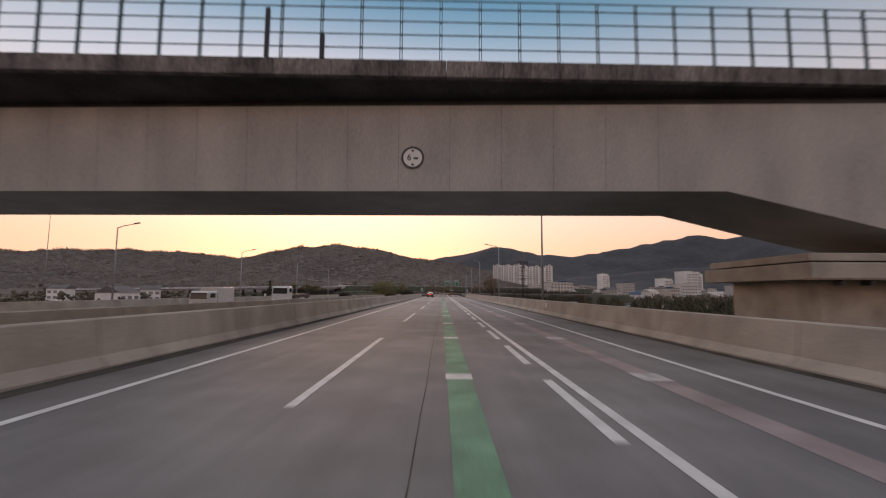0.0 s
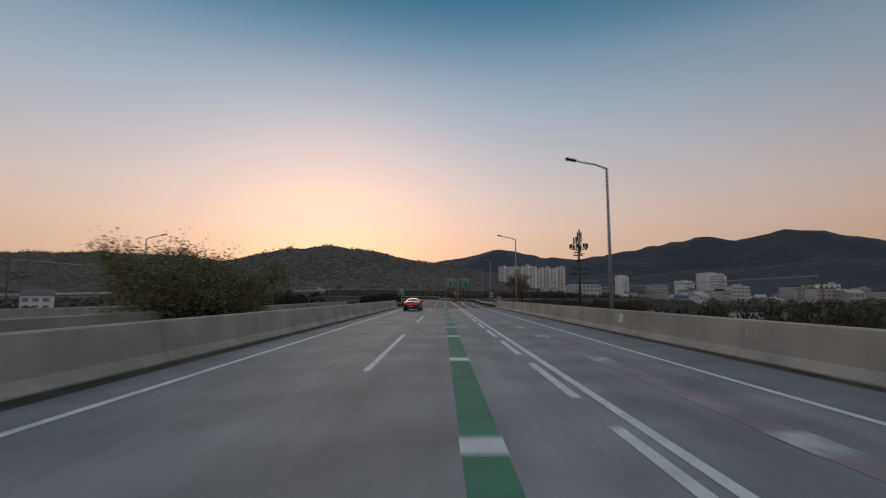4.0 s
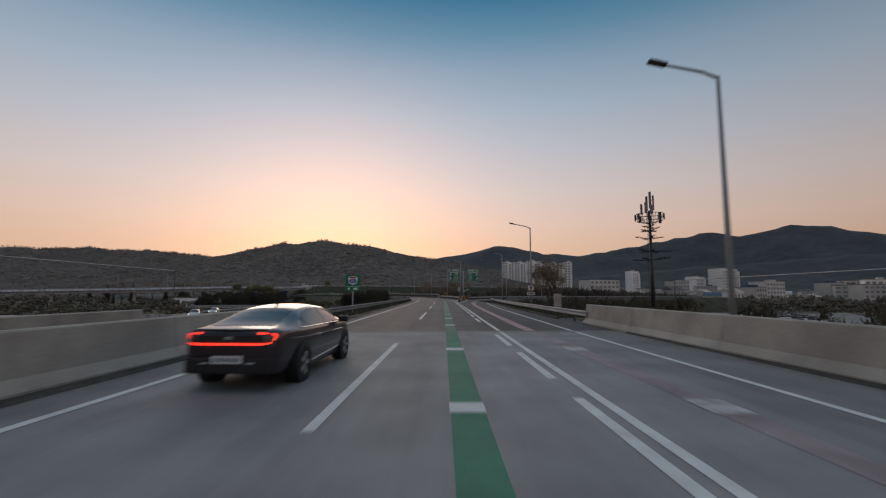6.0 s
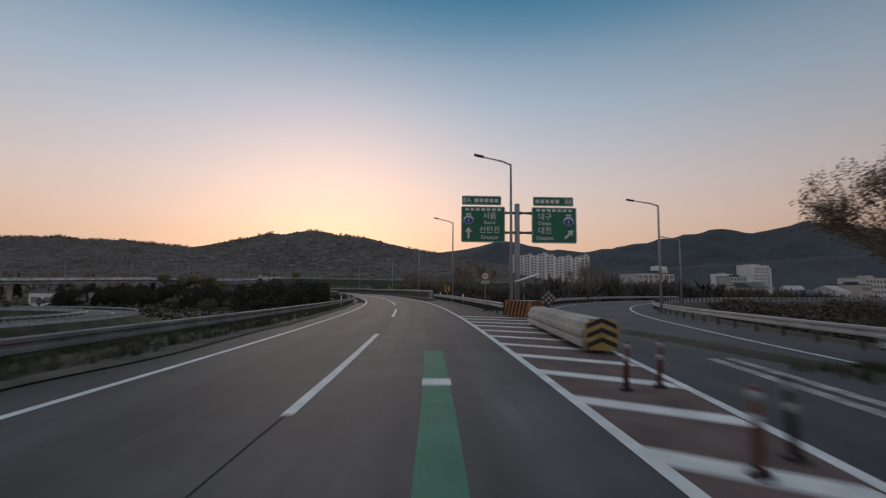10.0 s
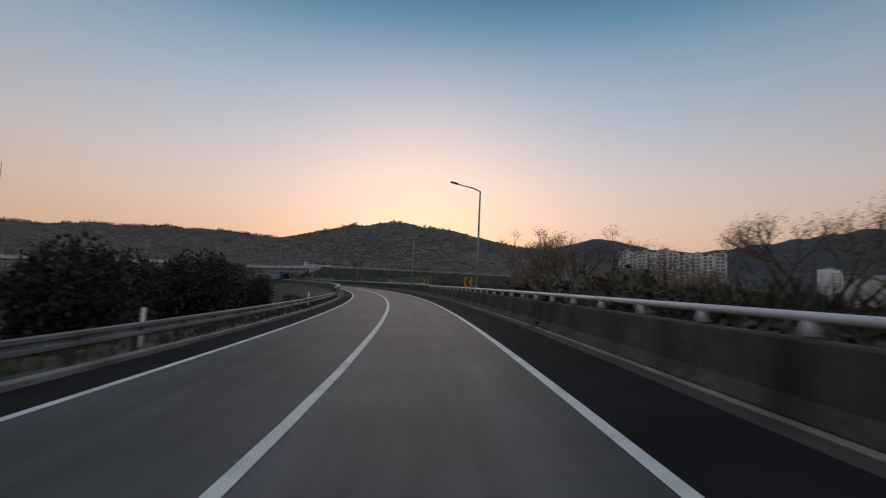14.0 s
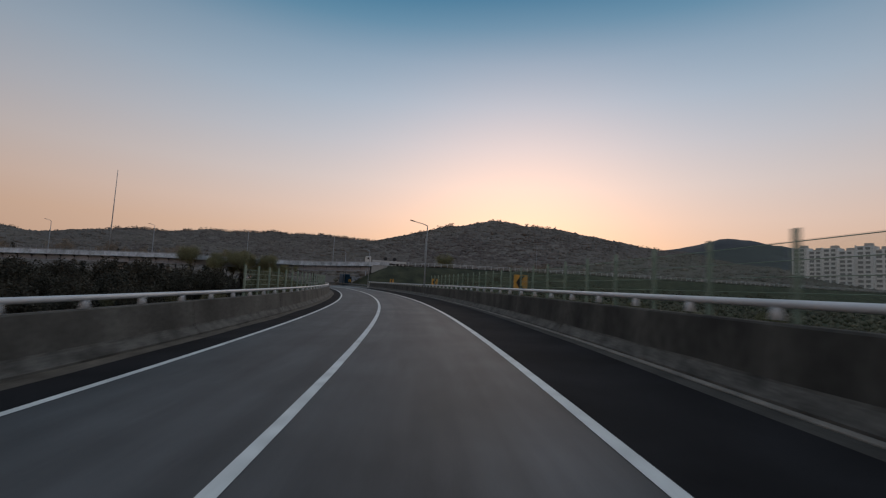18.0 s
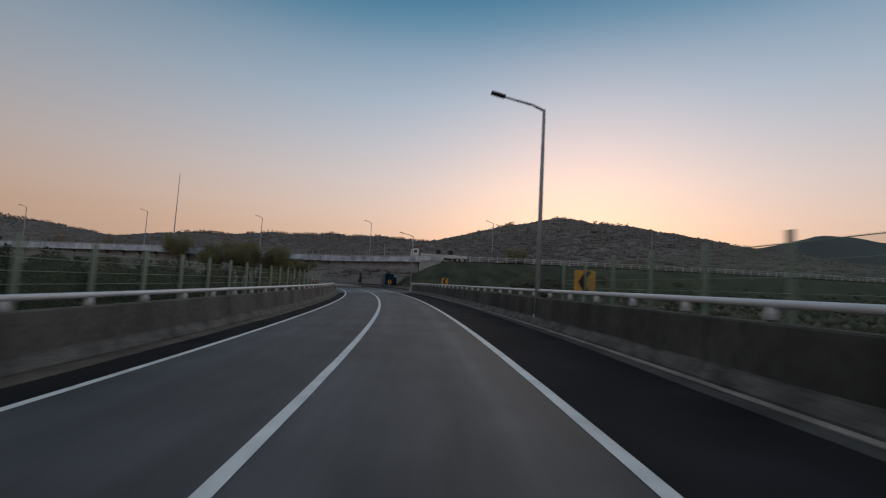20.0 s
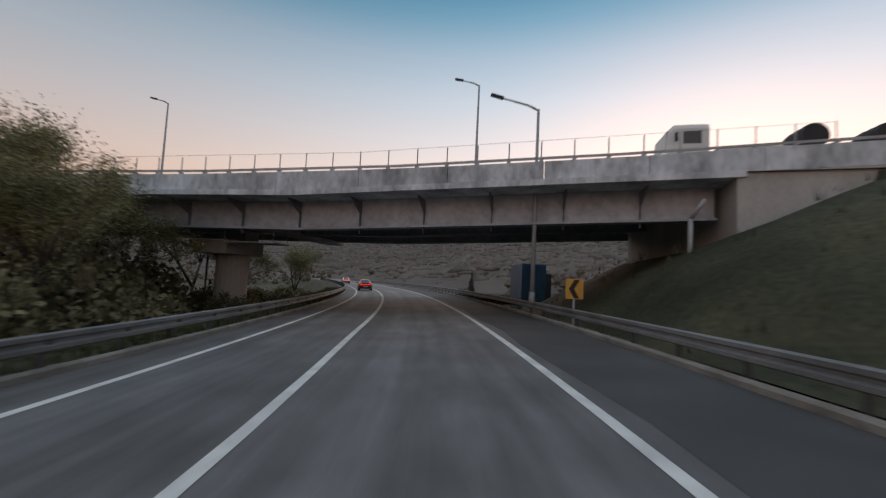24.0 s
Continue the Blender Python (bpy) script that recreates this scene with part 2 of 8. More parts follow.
def part(name, bm, material, parent=None, label="", smooth=False):
    me = bpy.data.meshes.new(name)
    bmesh.ops.recalc_face_normals(bm, faces=bm.faces)
    bm.to_mesh(me)
    bm.free()
    me.materials.append(material)
    if smooth:
        me.polygons.foreach_set("use_smooth", [True] * len(me.polygons))
    ob = new(name, me)
    if parent is not None:
        ob.parent = parent
    if label:
        ob["label"] = label
    return ob


def add_box(bm, c, size, rz=0.0, bevel=0.0, m=None):
    r = bmesh.ops.create_cube(bm, size=1.0, matrix=(m or Matrix.Identity(4)) @ Matrix.Translation(c) @ Matrix.Rotation(rz, 4, "Z") @ Matrix.Diagonal((*size, 1)))
    if bevel:
        edges = list({e for v in r["verts"] for e in v.link_edges})
        bmesh.ops.bevel(bm, geom=edges, offset=bevel, segments=2, affect="EDGES", profile=0.6)


def add_tube(bm, a, b, r1, r2=None, seg=10, caps=True):
    a, b = Vector(a), Vector(b)
    d = b - a
    q = d.to_track_quat("Z", "Y").to_matrix().to_4x4()
    bmesh.ops.create_cone(bm, cap_ends=caps, segments=seg, radius1=r1, radius2=r1 if r2 is None else r2, depth=d.length,
                          matrix=Matrix.Translation((a + b) / 2) @ q)


def box(name, c, size, material, parent=None, label="", rz=0.0, bevel=0.0):
    bm = bmesh.new()
    add_box(bm, c, size, rz, bevel)
    return part(name, bm, material, parent, label)


def tube(name, a, b, r1, material, parent=None, label="", r2=None, seg=10):
    bm = bmesh.new()
    add_tube(bm, a, b, r1, r2, seg)
    return part(name, bm, material, parent, label, smooth=True)


# ---- the road's line: heading in degrees (left positive) by distance along it ----
ROAD_S = [-80, 170, 180, 190, 200, 210, 220, 230, 235, 240, 255, 270, 285, 300, 315, 330, 345, 360, 375, 390, 405, 420, 435, 450, 465, 480, 500, 520, 545, 600, 800]
ROAD_H = [0.0, 0.0, 0.2, 0.2, 0.82, 1.67, 2.76, 4.02, 4.69, 5.57, 8.23, 10.82, 13.11, 15.45, 18.05, 20.77, 23.46, 26.24, 29.18, 32.26, 35.19, 37.71, 40.14, 42.65, 45.04, 48.21, 52.2, 56.2, 60.7, 65.2, 65.2]

# the bend is banked: degrees by which the road's right side rises, by distance
BANK_S = [-80, 205, 234, 264, 283, 302, 320, 339, 358, 405, 415, 434, 453, 472, 530, 600]
BANK = [0, 0, 0.9, 1.9, 2.7, 3.0, 3.0, 2.75, 2.7, 2.5, 2.3, 2.2, 2.3, 2.4, 2.4, 1.5]


class Line:
    """A plan line with its heading by distance, and its bank where it has one."""

    def __init__(self, ss, hs, x0, y0, s0, bank=None):
        self.bank = bank
        self.s = np.arange(ss[0], ss[-1] + 0.1, 0.5)
        self.h = np.radians(np.interp(self.s, ss, hs))
        self.x = np.concatenate([[0], np.cumsum(-np.sin(self.h[:-1]) * 0.5)])
        self.y = np.concatenate([[0], np.cumsum(np.cos(self.h[:-1]) * 0.5)])
        self.x += x0 - np.interp(s0, self.s, self.x)
        self.y += y0 - np.interp(s0, self.s, self.y)

    def at(self, s, o=0.0, z=0.0):
        h = np.interp(s, self.s, self.h)
        if self.bank:
            b = radians(float(np.interp(s, *self.bank)))
            o, z = o * math.cos(b) - z * math.sin(b), o * math.sin(b) + z * math.cos(b)
        return Vector((np.interp(s, self.s, self.x) + o * math.cos(h), np.interp(s, self.s, self.y) + o * math.sin(h), z))

    def heading(self, s):
        return float(np.interp(s, self.s, self.h))

    def stand(self, s, o=0.0, z=0.0, turn=0.0):
        """Stands at that place, its +y ahead along the line."""
        return Matrix.Translation(self.at(s, o, z)) @ Matrix.Rotation(self.heading(s) + radians(turn), 4, "Z")


road = Line(ROAD_S, ROAD_H, 0.0, 0.0, 0.0, (BANK_S, BANK))
R190 = road.at(185, 4.6)
ramp_line = Line([0, 20, 45, 80, 130, 220], [-1.5, -4, -12, -32, -62, -70], R190.x, R190.y, 0)
HW_A, HW_DIR = Vector((-105.6, 464.5, 0)), Vector((0.8183, 0.5748, 0)).normalized()
hw = Line([-700, 700], [math.degrees(math.atan2(-HW_DIR.x, HW_DIR.y))] * 2, HW_A.x, HW_A.y, 0)


def sweep(name, line, profile, s0, s1, material, parent=None, label="", step=4.0, closed=False, smooth=False, off=None, lift=None):
    """A profile of (offset, height) pushed along a line; off, lift: extra offset and height by s."""
    ss = np.linspace(s0, s1, max(2, int(math.ceil((s1 - s0) / step)) + 1))
    k = len(profile)
    verts, faces = [], []
    for s in ss:
        d = off(s) if off else 0.0
        up = lift(s) if lift else 0.0
        verts += [line.at(s, o + d, z + up) for o, z in profile]
    last = k if closed else k - 1
    for i in range(len(ss) - 1):
        for j in range(last):
            a, b = i * k + j, i * k + (j + 1) % k
            faces.append((a, b, b + k, a + k))
    if closed:
        faces.append(tuple(range(k)))
        faces.append(tuple(reversed(range(len(verts) - k, len(verts)))))
    me = bpy.data.meshes.new(name)
    me.from_pydata([tuple(v) for v in verts], [], faces)
    bm = bmesh.new()
    bm.from_mesh(me)
    bpy.data.meshes.remove(me)
    return part(name, bm, material, parent, label, smooth)


def ribbon(name, line, left, right, s0, s1, z, material, parent=None, label="", step=3.0):
    """A flat strip between two offsets that change along the line."""
    ss = np.linspace(s0, s1, max(2, int((s1 - s0) / step) + 1))
    verts = [line.at(s, f(s), z) for s in ss for f in (left, right)]
    return link_mesh(name, verts, [(2 * i, 2 * i + 1, 2 * i + 3, 2 * i + 2) for i in range(len(ss) - 1)], material, parent, label)


def empty(name, m=None):
    e = new(name)
    if m is not None:
        e.matrix_world = m
    return e


# ---- ground and hills: one sheet to the horizon ----
CREST = {  # crest points of two ridges: x, y, height
    "near": [(-1062, 280, 60), (-983, 499, 71), (-938, 747, 58), (-883, 926, 87), (-791, 1106, 107), (-673, 1158, 98), (-550, 1171, 84),
             (-398, 1110, 103), (-256, 1088, 115), (-174, 1117, 103), (-106, 1168, 88), (-4, 1228, 80), (98, 1330, 60), (250, 1482, 34)],
    "far": [(-500, 2500, 119), (43, 2504, 205), (290, 2500, 261), (551, 2540, 227), (747, 2591, 216), (1051, 2583, 259), (1293, 2575, 318), (1513, 2561, 349),
            (1595, 2506, 312), (1780, 2366, 363), (1895, 2266, 335), (1960, 2190, 307), (2100, 2050, 215), (2500, 1500, 260), (2800, 700, 200)],
    "mid": [(500, 1750, 60), (900, 1650, 95), (1250, 1450, 120), (1500, 1100, 100), (1700, 600, 80)],
}


def crest_height(x, y, pts, width):
    best = np.zeros_like(x)
    for (ax, ay, ah), (bx, by, bh) in zip(pts, pts[1:]):
        dx, dy = bx - ax, by - ay
        u = np.clip(((x - ax) * dx + (y - ay) * dy) / (dx * dx + dy * dy), 0, 1)
        d = np.hypot(x - ax - u * dx, y - ay - u * dy)
        best = np.maximum(best, (ah + u * (bh - ah)) * np.maximum(0, 1 - d / width) ** 1.25)
    return best


def ground_height(x, y):
    h = np.maximum.reduce([crest_height(x, y, CREST["near"], 560), crest_height(x, y, CREST["far"], 900), crest_height(x, y, CREST["mid"], 420)])
    return h


GROUND_Z = -6.0
gx, gy = -30.0, 250.0
radii = np.concatenate([np.linspace(0, 300, 13)[1:], np.geomspace(330, 700, 9), np.arange(760, 2000, 38), np.geomspace(2040, 4300, 34)])
n_az = 560
az = np.linspace(0, 2 * np.pi, n_az, endpoint=False)
rr, aa = np.meshgrid(radii, az, indexing="ij")
vx, vy = gx + rr * np.sin(aa), gy + rr * np.cos(aa)
vz = ground_height(vx, vy)
bumps = np.array([noise.fractal((x * 0.006, y * 0.006, 0.3), 0.9, 2.1, 5) for x, y in zip(vx.ravel(), vy.ravel())]).reshape(vx.shape)
vz = GROUND_Z + vz + bumps * np.clip(vz / 60, 0, 1) * 12 + (vz > 5) * 6.0
gverts = [(gx, gy, GROUND_Z)] + list(zip(vx.ravel().tolist(), vy.ravel().tolist(), vz.ravel().tolist()))
gfaces = [(0, 1 + j, 1 + (j + 1) % n_az) for j in range(n_az)]
for i in range(len(radii) - 1):
    a0, b0 = 1 + i * n_az, 1 + (i + 1) * n_az
    gfaces += [(a0 + j, b0 + j, b0 + (j + 1) % n_az, a0 + (j + 1) % n_az) for j in range(n_az)]
ground = tagged(link_mesh("ground", gverts, gfaces, M_GROUND, smooth=True), "scrubby valley floor with wooded hills at dusk", "ground", kind="structure")
ground.data.materials.append(M_HILL)
# far mountains: the blue of distant haze is painted into the base colour
M_FAR_HAZE = mat("haze_blue_mountain", (0.056, 0.061, 0.071), 0.95, vary=0.3, scale=0.004, fine=0.03, bump=0.6, tint=(0.068, 0.07, 0.074))
ground.data.materials.append(M_FAR_HAZE)
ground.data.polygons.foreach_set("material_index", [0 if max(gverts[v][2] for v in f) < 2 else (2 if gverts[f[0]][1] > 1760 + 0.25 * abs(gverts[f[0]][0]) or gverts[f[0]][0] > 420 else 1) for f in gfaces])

# ---- roadway ----
JOINT = 141.5


def right_edge(s):
    return float(np.interp(s, [141, 180, 191, 211, 221, 232, 250, 262, 325, 345, 430, 465], [8.0, 8.2, 8.6, 8.6, 7.5, 6.2, 5.2, 5.0, 5.2, 5.75, 5.65, 5.25]))


for s0, s1, skin, word in ((-80, 73.8, M_LANES_SPAN, "mid-grey worn"), (73.8, JOINT, M_LANES_DECK, "light grey")):
    deck = sweep("bridge_deck", road, [(-7.2, 0), (8.0, 0), (8.0, -0.5), (-7.2, -0.5)], s0, s1, skin, closed=True, step=10)
    lane_uv(deck, road, s0, s1)
    tagged(deck, word + " concrete bridge deck of the road", "road", kind="structure")
ss = np.arange(JOINT + 0.4, 700, 3.0)
rv, rf = [], []
for s in ss:
    for o in np.linspace(-6.9, right_edge(s), 7):
        rv.append(road.at(s, o, 0.0))
for i in range(len(ss) - 1):
    for j in range(6):
        rf.append((i * 7 + j, i * 7 + j + 1, i * 7 + j + 8, i * 7 + j + 7))
asphalt = link_mesh("road", rv, rf, M_LANES, smooth=True)
lane_uv(asphalt, road, 141, 700)
asphalt.data.materials.append(M_LANES_OLD)
asphalt.data.polygons.foreach_set("material_index", [1 if ss[f[0] // 7] > 457 else 0 for f in rf])
asphalt = tagged(asphalt, "worn dark asphalt carriageway curving to the left", "road", kind="structure")
ramp = tagged(sweep("ramp_road", ramp_line, [(-5.0, -0.012), (6.0, -0.012)], 0, 210, M_ASPHALT), "dark asphalt exit ramp bending away", "road", kind="structure")

# embankments: grass shoulders down to the valley floor
def verge(name, line, side, s0, s1, edge, label, top=-0.05, toe=12.0, base=GROUND_Z - 0.3):
    return tagged(sweep(name, line, [(0, top), (side * 0.9, top + 0.08), (side * 2.6, top - 0.15), (side * toe, base)], s0, s1, M_VERGE, step=3, off=edge, smooth=True),
                  label, "verge", kind="structure")


verge("verge_left", road, -1, JOINT + 0.4, 460, lambda s: -6.9, "dry grass verge behind the guardrail")
verge("verge_right", road, 1, JOINT + 0.4, 222, lambda s: right_edge(s), "dry grass verge behind the guardrail")
verge("verge_right_curve", road, 1, 236, 452, lambda s: right_edge(s), "dark grass verge beside the curved road")
verge("verge_ramp", ramp_line, 1, 34, 210, lambda s: 6.0, "dark grass verge beside the exit ramp")

# painted lines
def stripe(name, line, o, s0, s1, width, material, label="", z=0.006, parent=None, step=3.0, off=None):
    return sweep(name, line, [(o - width / 2, z), (o + width / 2, z)], s0, s1, material, parent, label, step=step, off=off)


def left_line(s):
    return float(np.interp(s, [30, 125, 170, 210, 270, 345, 420, 460, 690], [-5.14, -5.28, -5.2, -4.85, -4.6, -4.62, -4.8, -4.86, -4.9]))


def right_line(s):
    return float(np.interp(s, [0, 125, 150, 168, 208, 270, 345, 420, 475, 503], [2.36, 2.28, 2.3, 2.39, 2.5, 2.45, 2.43, 2.21, 2.18, 1.9]))


marks = tagged(empty("road_markings"), "white, green and pink lines painted on the road", "road marking", kind="structure")
stripe("left_edge_line", road, 0, -80, JOINT, 0.16, M_WHITE, parent=marks, off=left_line)
stripe("left_edge_line", road, 0, JOINT + 0.4, 690, 0.16, M_WHITE, parent=marks, off=left_line)
stripe("right_line", road, 0, -80, JOINT, 0.16, M_WHITE, parent=marks, off=right_line)
stripe("right_line", road, 0, JOINT + 0.4, 690, 0.17, M_WHITE, parent=marks, off=right_line)


def lane_line(s):
    return float(np.interp(s, [0, 30, 125, 140, 180, 212, 270, 290, 345, 420, 457, 475, 485, 505], [-2.02, -1.95, -1.72, -1.58, -1.53, -1.42, -1.42, -1.12, -1.17, -1.3, -1.5, -1.8, -2.15, -2.25]))


for s in (-29, -11.4, 6.3, 24, 41.7, 59.6, 75.5, 91.2, 109.2, 127.8):
    stripe("lane_dash", road, 0, s, s + 9.2, 0.15, M_WHITE, parent=marks, off=lane_line)
for s in (150.4, 170.0, 190.1, 210.4, 230.8, 251.2, 263.6):
    stripe("lane_dash", road, 0, s, s + 10.4, 0.16, M_WHITE, parent=marks, off=lane_line)
stripe("lane_line", road, 0, 282, 690, 0.17, M_WHITE, parent=marks, off=lane_line)
for s, ln in [(25.8 + 5.22 * k, 3.4) for k in range(-12, 9)] + [(72.8 + 5.3 * k, 3.7) for k in range(13)] + [(147.9 + 5.2 * k, 3.7) for k in range(4)]:
    stripe("short_dash", road, -0.33, s, s + ln, 0.17, M_WHITE, parent=marks, step=5, off=right_line)
stripe("second_line", road, -0.34, 168.5, 198, 0.15, M_WHITE, parent=marks, off=right_line)


def green_line(s):
    return float(np.interp(s, [0, 30, 128, 170, 194, 212], [0.44, 0.36, 0.22, 0.25, 0.38, 0.5]))


def pink_line(s):
    return float(np.interp(s, [0, 30, 130, 145, 168, 182, 196, 204, 211, 217], [4.1, 4.05, 3.8, 3.65, 3.91, 4.25, 4.87, 5.65, 6.6, 7.5]))


stripe("guide_line_green", road, 0, -40, 75, 0.45, M_GREEN_WORN, parent=marks, z=0.004, step=8, off=green_line)
stripe("guide_line_green", road, 0, 75, JOINT, 0.47, M_GREEN, parent=marks, z=0.004, step=8, off=green_line)
stripe("guide_line_green", road, 0, JOINT + 0.4, 216.4, 0.46, M_GREEN, parent=marks, z=0.004, off=green_line)
DECK_MARKS = [15.7 + 7.13 * k for k in range(-6, 9)] + [79.8, 86.4, 93.0, 99.6, 104.9, 109.8, 116.3, 122.5, 128.9, 135.5]
for s in DECK_MARKS + [145.3 + 6.2 * k for k in range(0, 11)] + [212.4]:
    stripe("guide_mark", road, green_line(s), s - 0.25, s + 0.3, 0.5, M_WHITE, parent=marks, z=0.009, step=5)
stripe("guide_line_pink", road, 0, -40, JOINT, 0.45, M_PINK_WORN, parent=marks, z=0.004, step=8, off=pink_line)
stripe("guide_line_pink", road, 0, JOINT + 0.4, 199, 0.46, M_PINK, parent=marks, z=0.004, off=pink_line)
M_PINK_PALE = mat("road_paint_pink_rubbed", (0.3, 0.265, 0.262), 0.8, vary=0.5, scale=2.2, fine=18, bump=0.1)
for d in (-0.16, 0.3):
    stripe("guide_line_faded", road, d, 190 + d * 8, 215, 0.26, M_PINK_PALE, parent=marks, z=0.006, off=pink_line, step=1.5)
for s in DECK_MARKS:
    stripe("guide_mark", road, pink_line(s), s - 0.3, s + 0.5, 0.55, M_MARK_WORN, parent=marks, z=0.009, step=5)
stripe("ramp_edge_line", road, 5.45, -80, JOINT, 0.15, M_WHITE, parent=marks, step=8)
stripe("ramp_edge_line", road, 5.45, JOINT + 0.4, 200, 0.15, M_WHITE, parent=marks, off=lambda s: float(np.interp(s, [142, 170, 191, 200], [0, 0.5, 1.5, 2.2])))


# ---- concrete barriers and guardrails ----
def barrier(name, line, o, side, s0, s1, height, material, label, piece=6.0, gap=0.03, off=None, foot=None):
    """A safety barrier cast in lengths; side +1: its face looks to smaller offsets. foot: the worn material of its sloping foot."""
    whole = tagged(empty(name), label, "barrier", kind="structure")
    n = max(1, int(round((s1 - s0) / piece)))
    for i in range(n):
        a = s0 + (s1 - s0) * i / n + gap / 2
        b = s0 + (s1 - s0) * (i + 1) / n - gap / 2
        prof = [(0, -0.3), (0, 0.08), (side * 0.16, 0.28), (side * 0.24, height - 0.03), (side * 0.27, height), (side * 0.45, height), (side * 0.48, height - 0.03), (side * 0.5, -0.3)]
        sweep("barrier_length", line, [(o + p, z) for p, z in prof], a, b, material, whole, step=3.5, closed=True, off=off)
        if foot:
            sweep("barrier_foot", line, [(o - side * 0.012, -0.1), (o - side * 0.012, 0.09), (o + side * 0.148, 0.29), (o + side * 0.165, 0.34), (o + side * 0.19, 0.3), (o + side * 0.1, -0.1)], a + 0.01, b - 0.01, foot, whole, "scraped pale foot of the parapet", step=2.0, closed=True, off=off)
    return whole


barrier("barrier_right", road, 7.5, 1, -80, 147.0, 1.02, M_CONC, "cast concrete bridge barrier with joints, dusty beige")
barrier("barrier_left", road, -6.6, -1, -80, 145.6, 1.02, M_CONC, "cast concrete median barrier with joints, dusty beige")


M_TUBE = mat("pale_galvanised_tube", (0.58, 0.585, 0.6), 0.55, 0.15, vary=0.12, scale=1.0, fine=20, bump=0.02)


def tube_rail(name, line, o, s0, s1, z, label, spacing=2.0, off=None):
    whole = tagged(empty(name), label, "railing", kind="structure")
    sweep("rail_tube", line, [(o + 0.062 * math.cos(k * math.pi / 4), z - 0.01 + 0.062 * math.sin(k * math.pi / 4)) for k in range(8)], s0, s1, M_TUBE, whole, closed=True, step=2.5, smooth=True, off=off)
    n = int((s1 - s0) / spacing)
    for k in range(n + 1):
        s = s0 + 0.4 + k * spacing
        if s < s1:
            bm = bmesh.new()
            add_tube(bm, (0, 0, -0.24), (0, 0, -0.02), 0.10, 0.045, 8)
            ob = part("rail_bracket", bm, M_TUBE, whole, smooth=True)
            ob.matrix_basis = line.stand(s, o + off(s), z)
    return whole


def right_bar(s):
    return float(np.interp(s, [269, 312, 328, 345, 368, 422, 445, 465], [4.62, 4.64, 4.75, 5.0, 5.1, 5.04, 4.95, 4.86]))


def left_bar(s):
    return float(np.interp(s, [331, 350, 420, 463], [-6.0, -6.1, -6.12, -6.2]))


M_FOOT = mat("scraped_foot_concrete", (0.085, 0.081, 0.073), 0.9, vary=0.55, scale=1.6, fine=14, bump=0.35, stretch=(1, 1, 2.0))
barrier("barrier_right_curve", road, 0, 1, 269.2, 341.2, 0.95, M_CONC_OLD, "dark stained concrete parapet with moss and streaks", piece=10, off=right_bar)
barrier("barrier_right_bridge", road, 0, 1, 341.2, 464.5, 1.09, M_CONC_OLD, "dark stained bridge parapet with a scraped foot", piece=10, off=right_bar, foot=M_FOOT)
barrier("barrier_left_curve", road, 0, -1, 331.0, 463.0, 1.06, M_CONC_LEFT, "stained concrete parapet on the inside of the bend", piece=10, off=left_bar, foot=M_FOOT)
tube_rail("tube_rail_right", road, 0.36, 269.4, 341.2, 1.22, "steel tube rail along the parapet", off=right_bar)
tube_rail("tube_rail_right_bridge", road, 0.36, 341.2, 464.5, 1.37, "steel tube rail along the bridge parapet", off=right_bar)
tube_rail("tube_rail_left", road, -0.36, 330.8, 463.0, 1.29, "steel tube rail along the inner parapet", off=left_bar)


for s, w, h in ((101.2, 0.42, 0.36), (32.7, 0.34, 0.3)):
    np_ = tagged(empty("notice_plate", road.stand(s, 7.70, 0.68)), "small blank white plate fixed to the concrete barrier", "plate")
    bm = bmesh.new()
    add_box(bm, (0, 0, 0), (0.03, w, h), bevel=0.006, m=Matrix.Rotation(radians(6), 4, "Y"))
    part("sheet", bm, M_WHITE, np_)
be = tagged(empty("barrier_end"), "pale weathered end block of the concrete parapet", "barrier", kind="structure")
M_BLOCK = mat("pale_end_concrete", (0.26, 0.25, 0.225), 0.9, vary=0.3, scale=1.2, fine=16, bump=0.3)
END_PROF = [(-0.03, -0.3), (-0.03, 0.09), (0.14, 0.29), (0.21, 0.97), (0.24, 1.0), (0.49, 1.0), (0.52, 0.97), (0.53, -0.3)]
sweep("end_block", road, END_PROF, 269.0, 271.0, M_BLOCK, be, step=1.0, closed=True, off=right_bar)
sweep("end_block", road, [(p, z * 1.13) for p, z in END_PROF], 462.6, 464.9, M_BLOCK, be, step=1.0, closed=True, off=right_bar)


W_PROFILE = [(0.0, 0.0), (0.05, 0.03), (0.05, 0.10), (0.0, 0.14), (0.0, 0.18), (0.05, 0.22), (0.05, 0.29), (0.0, 0.32)]


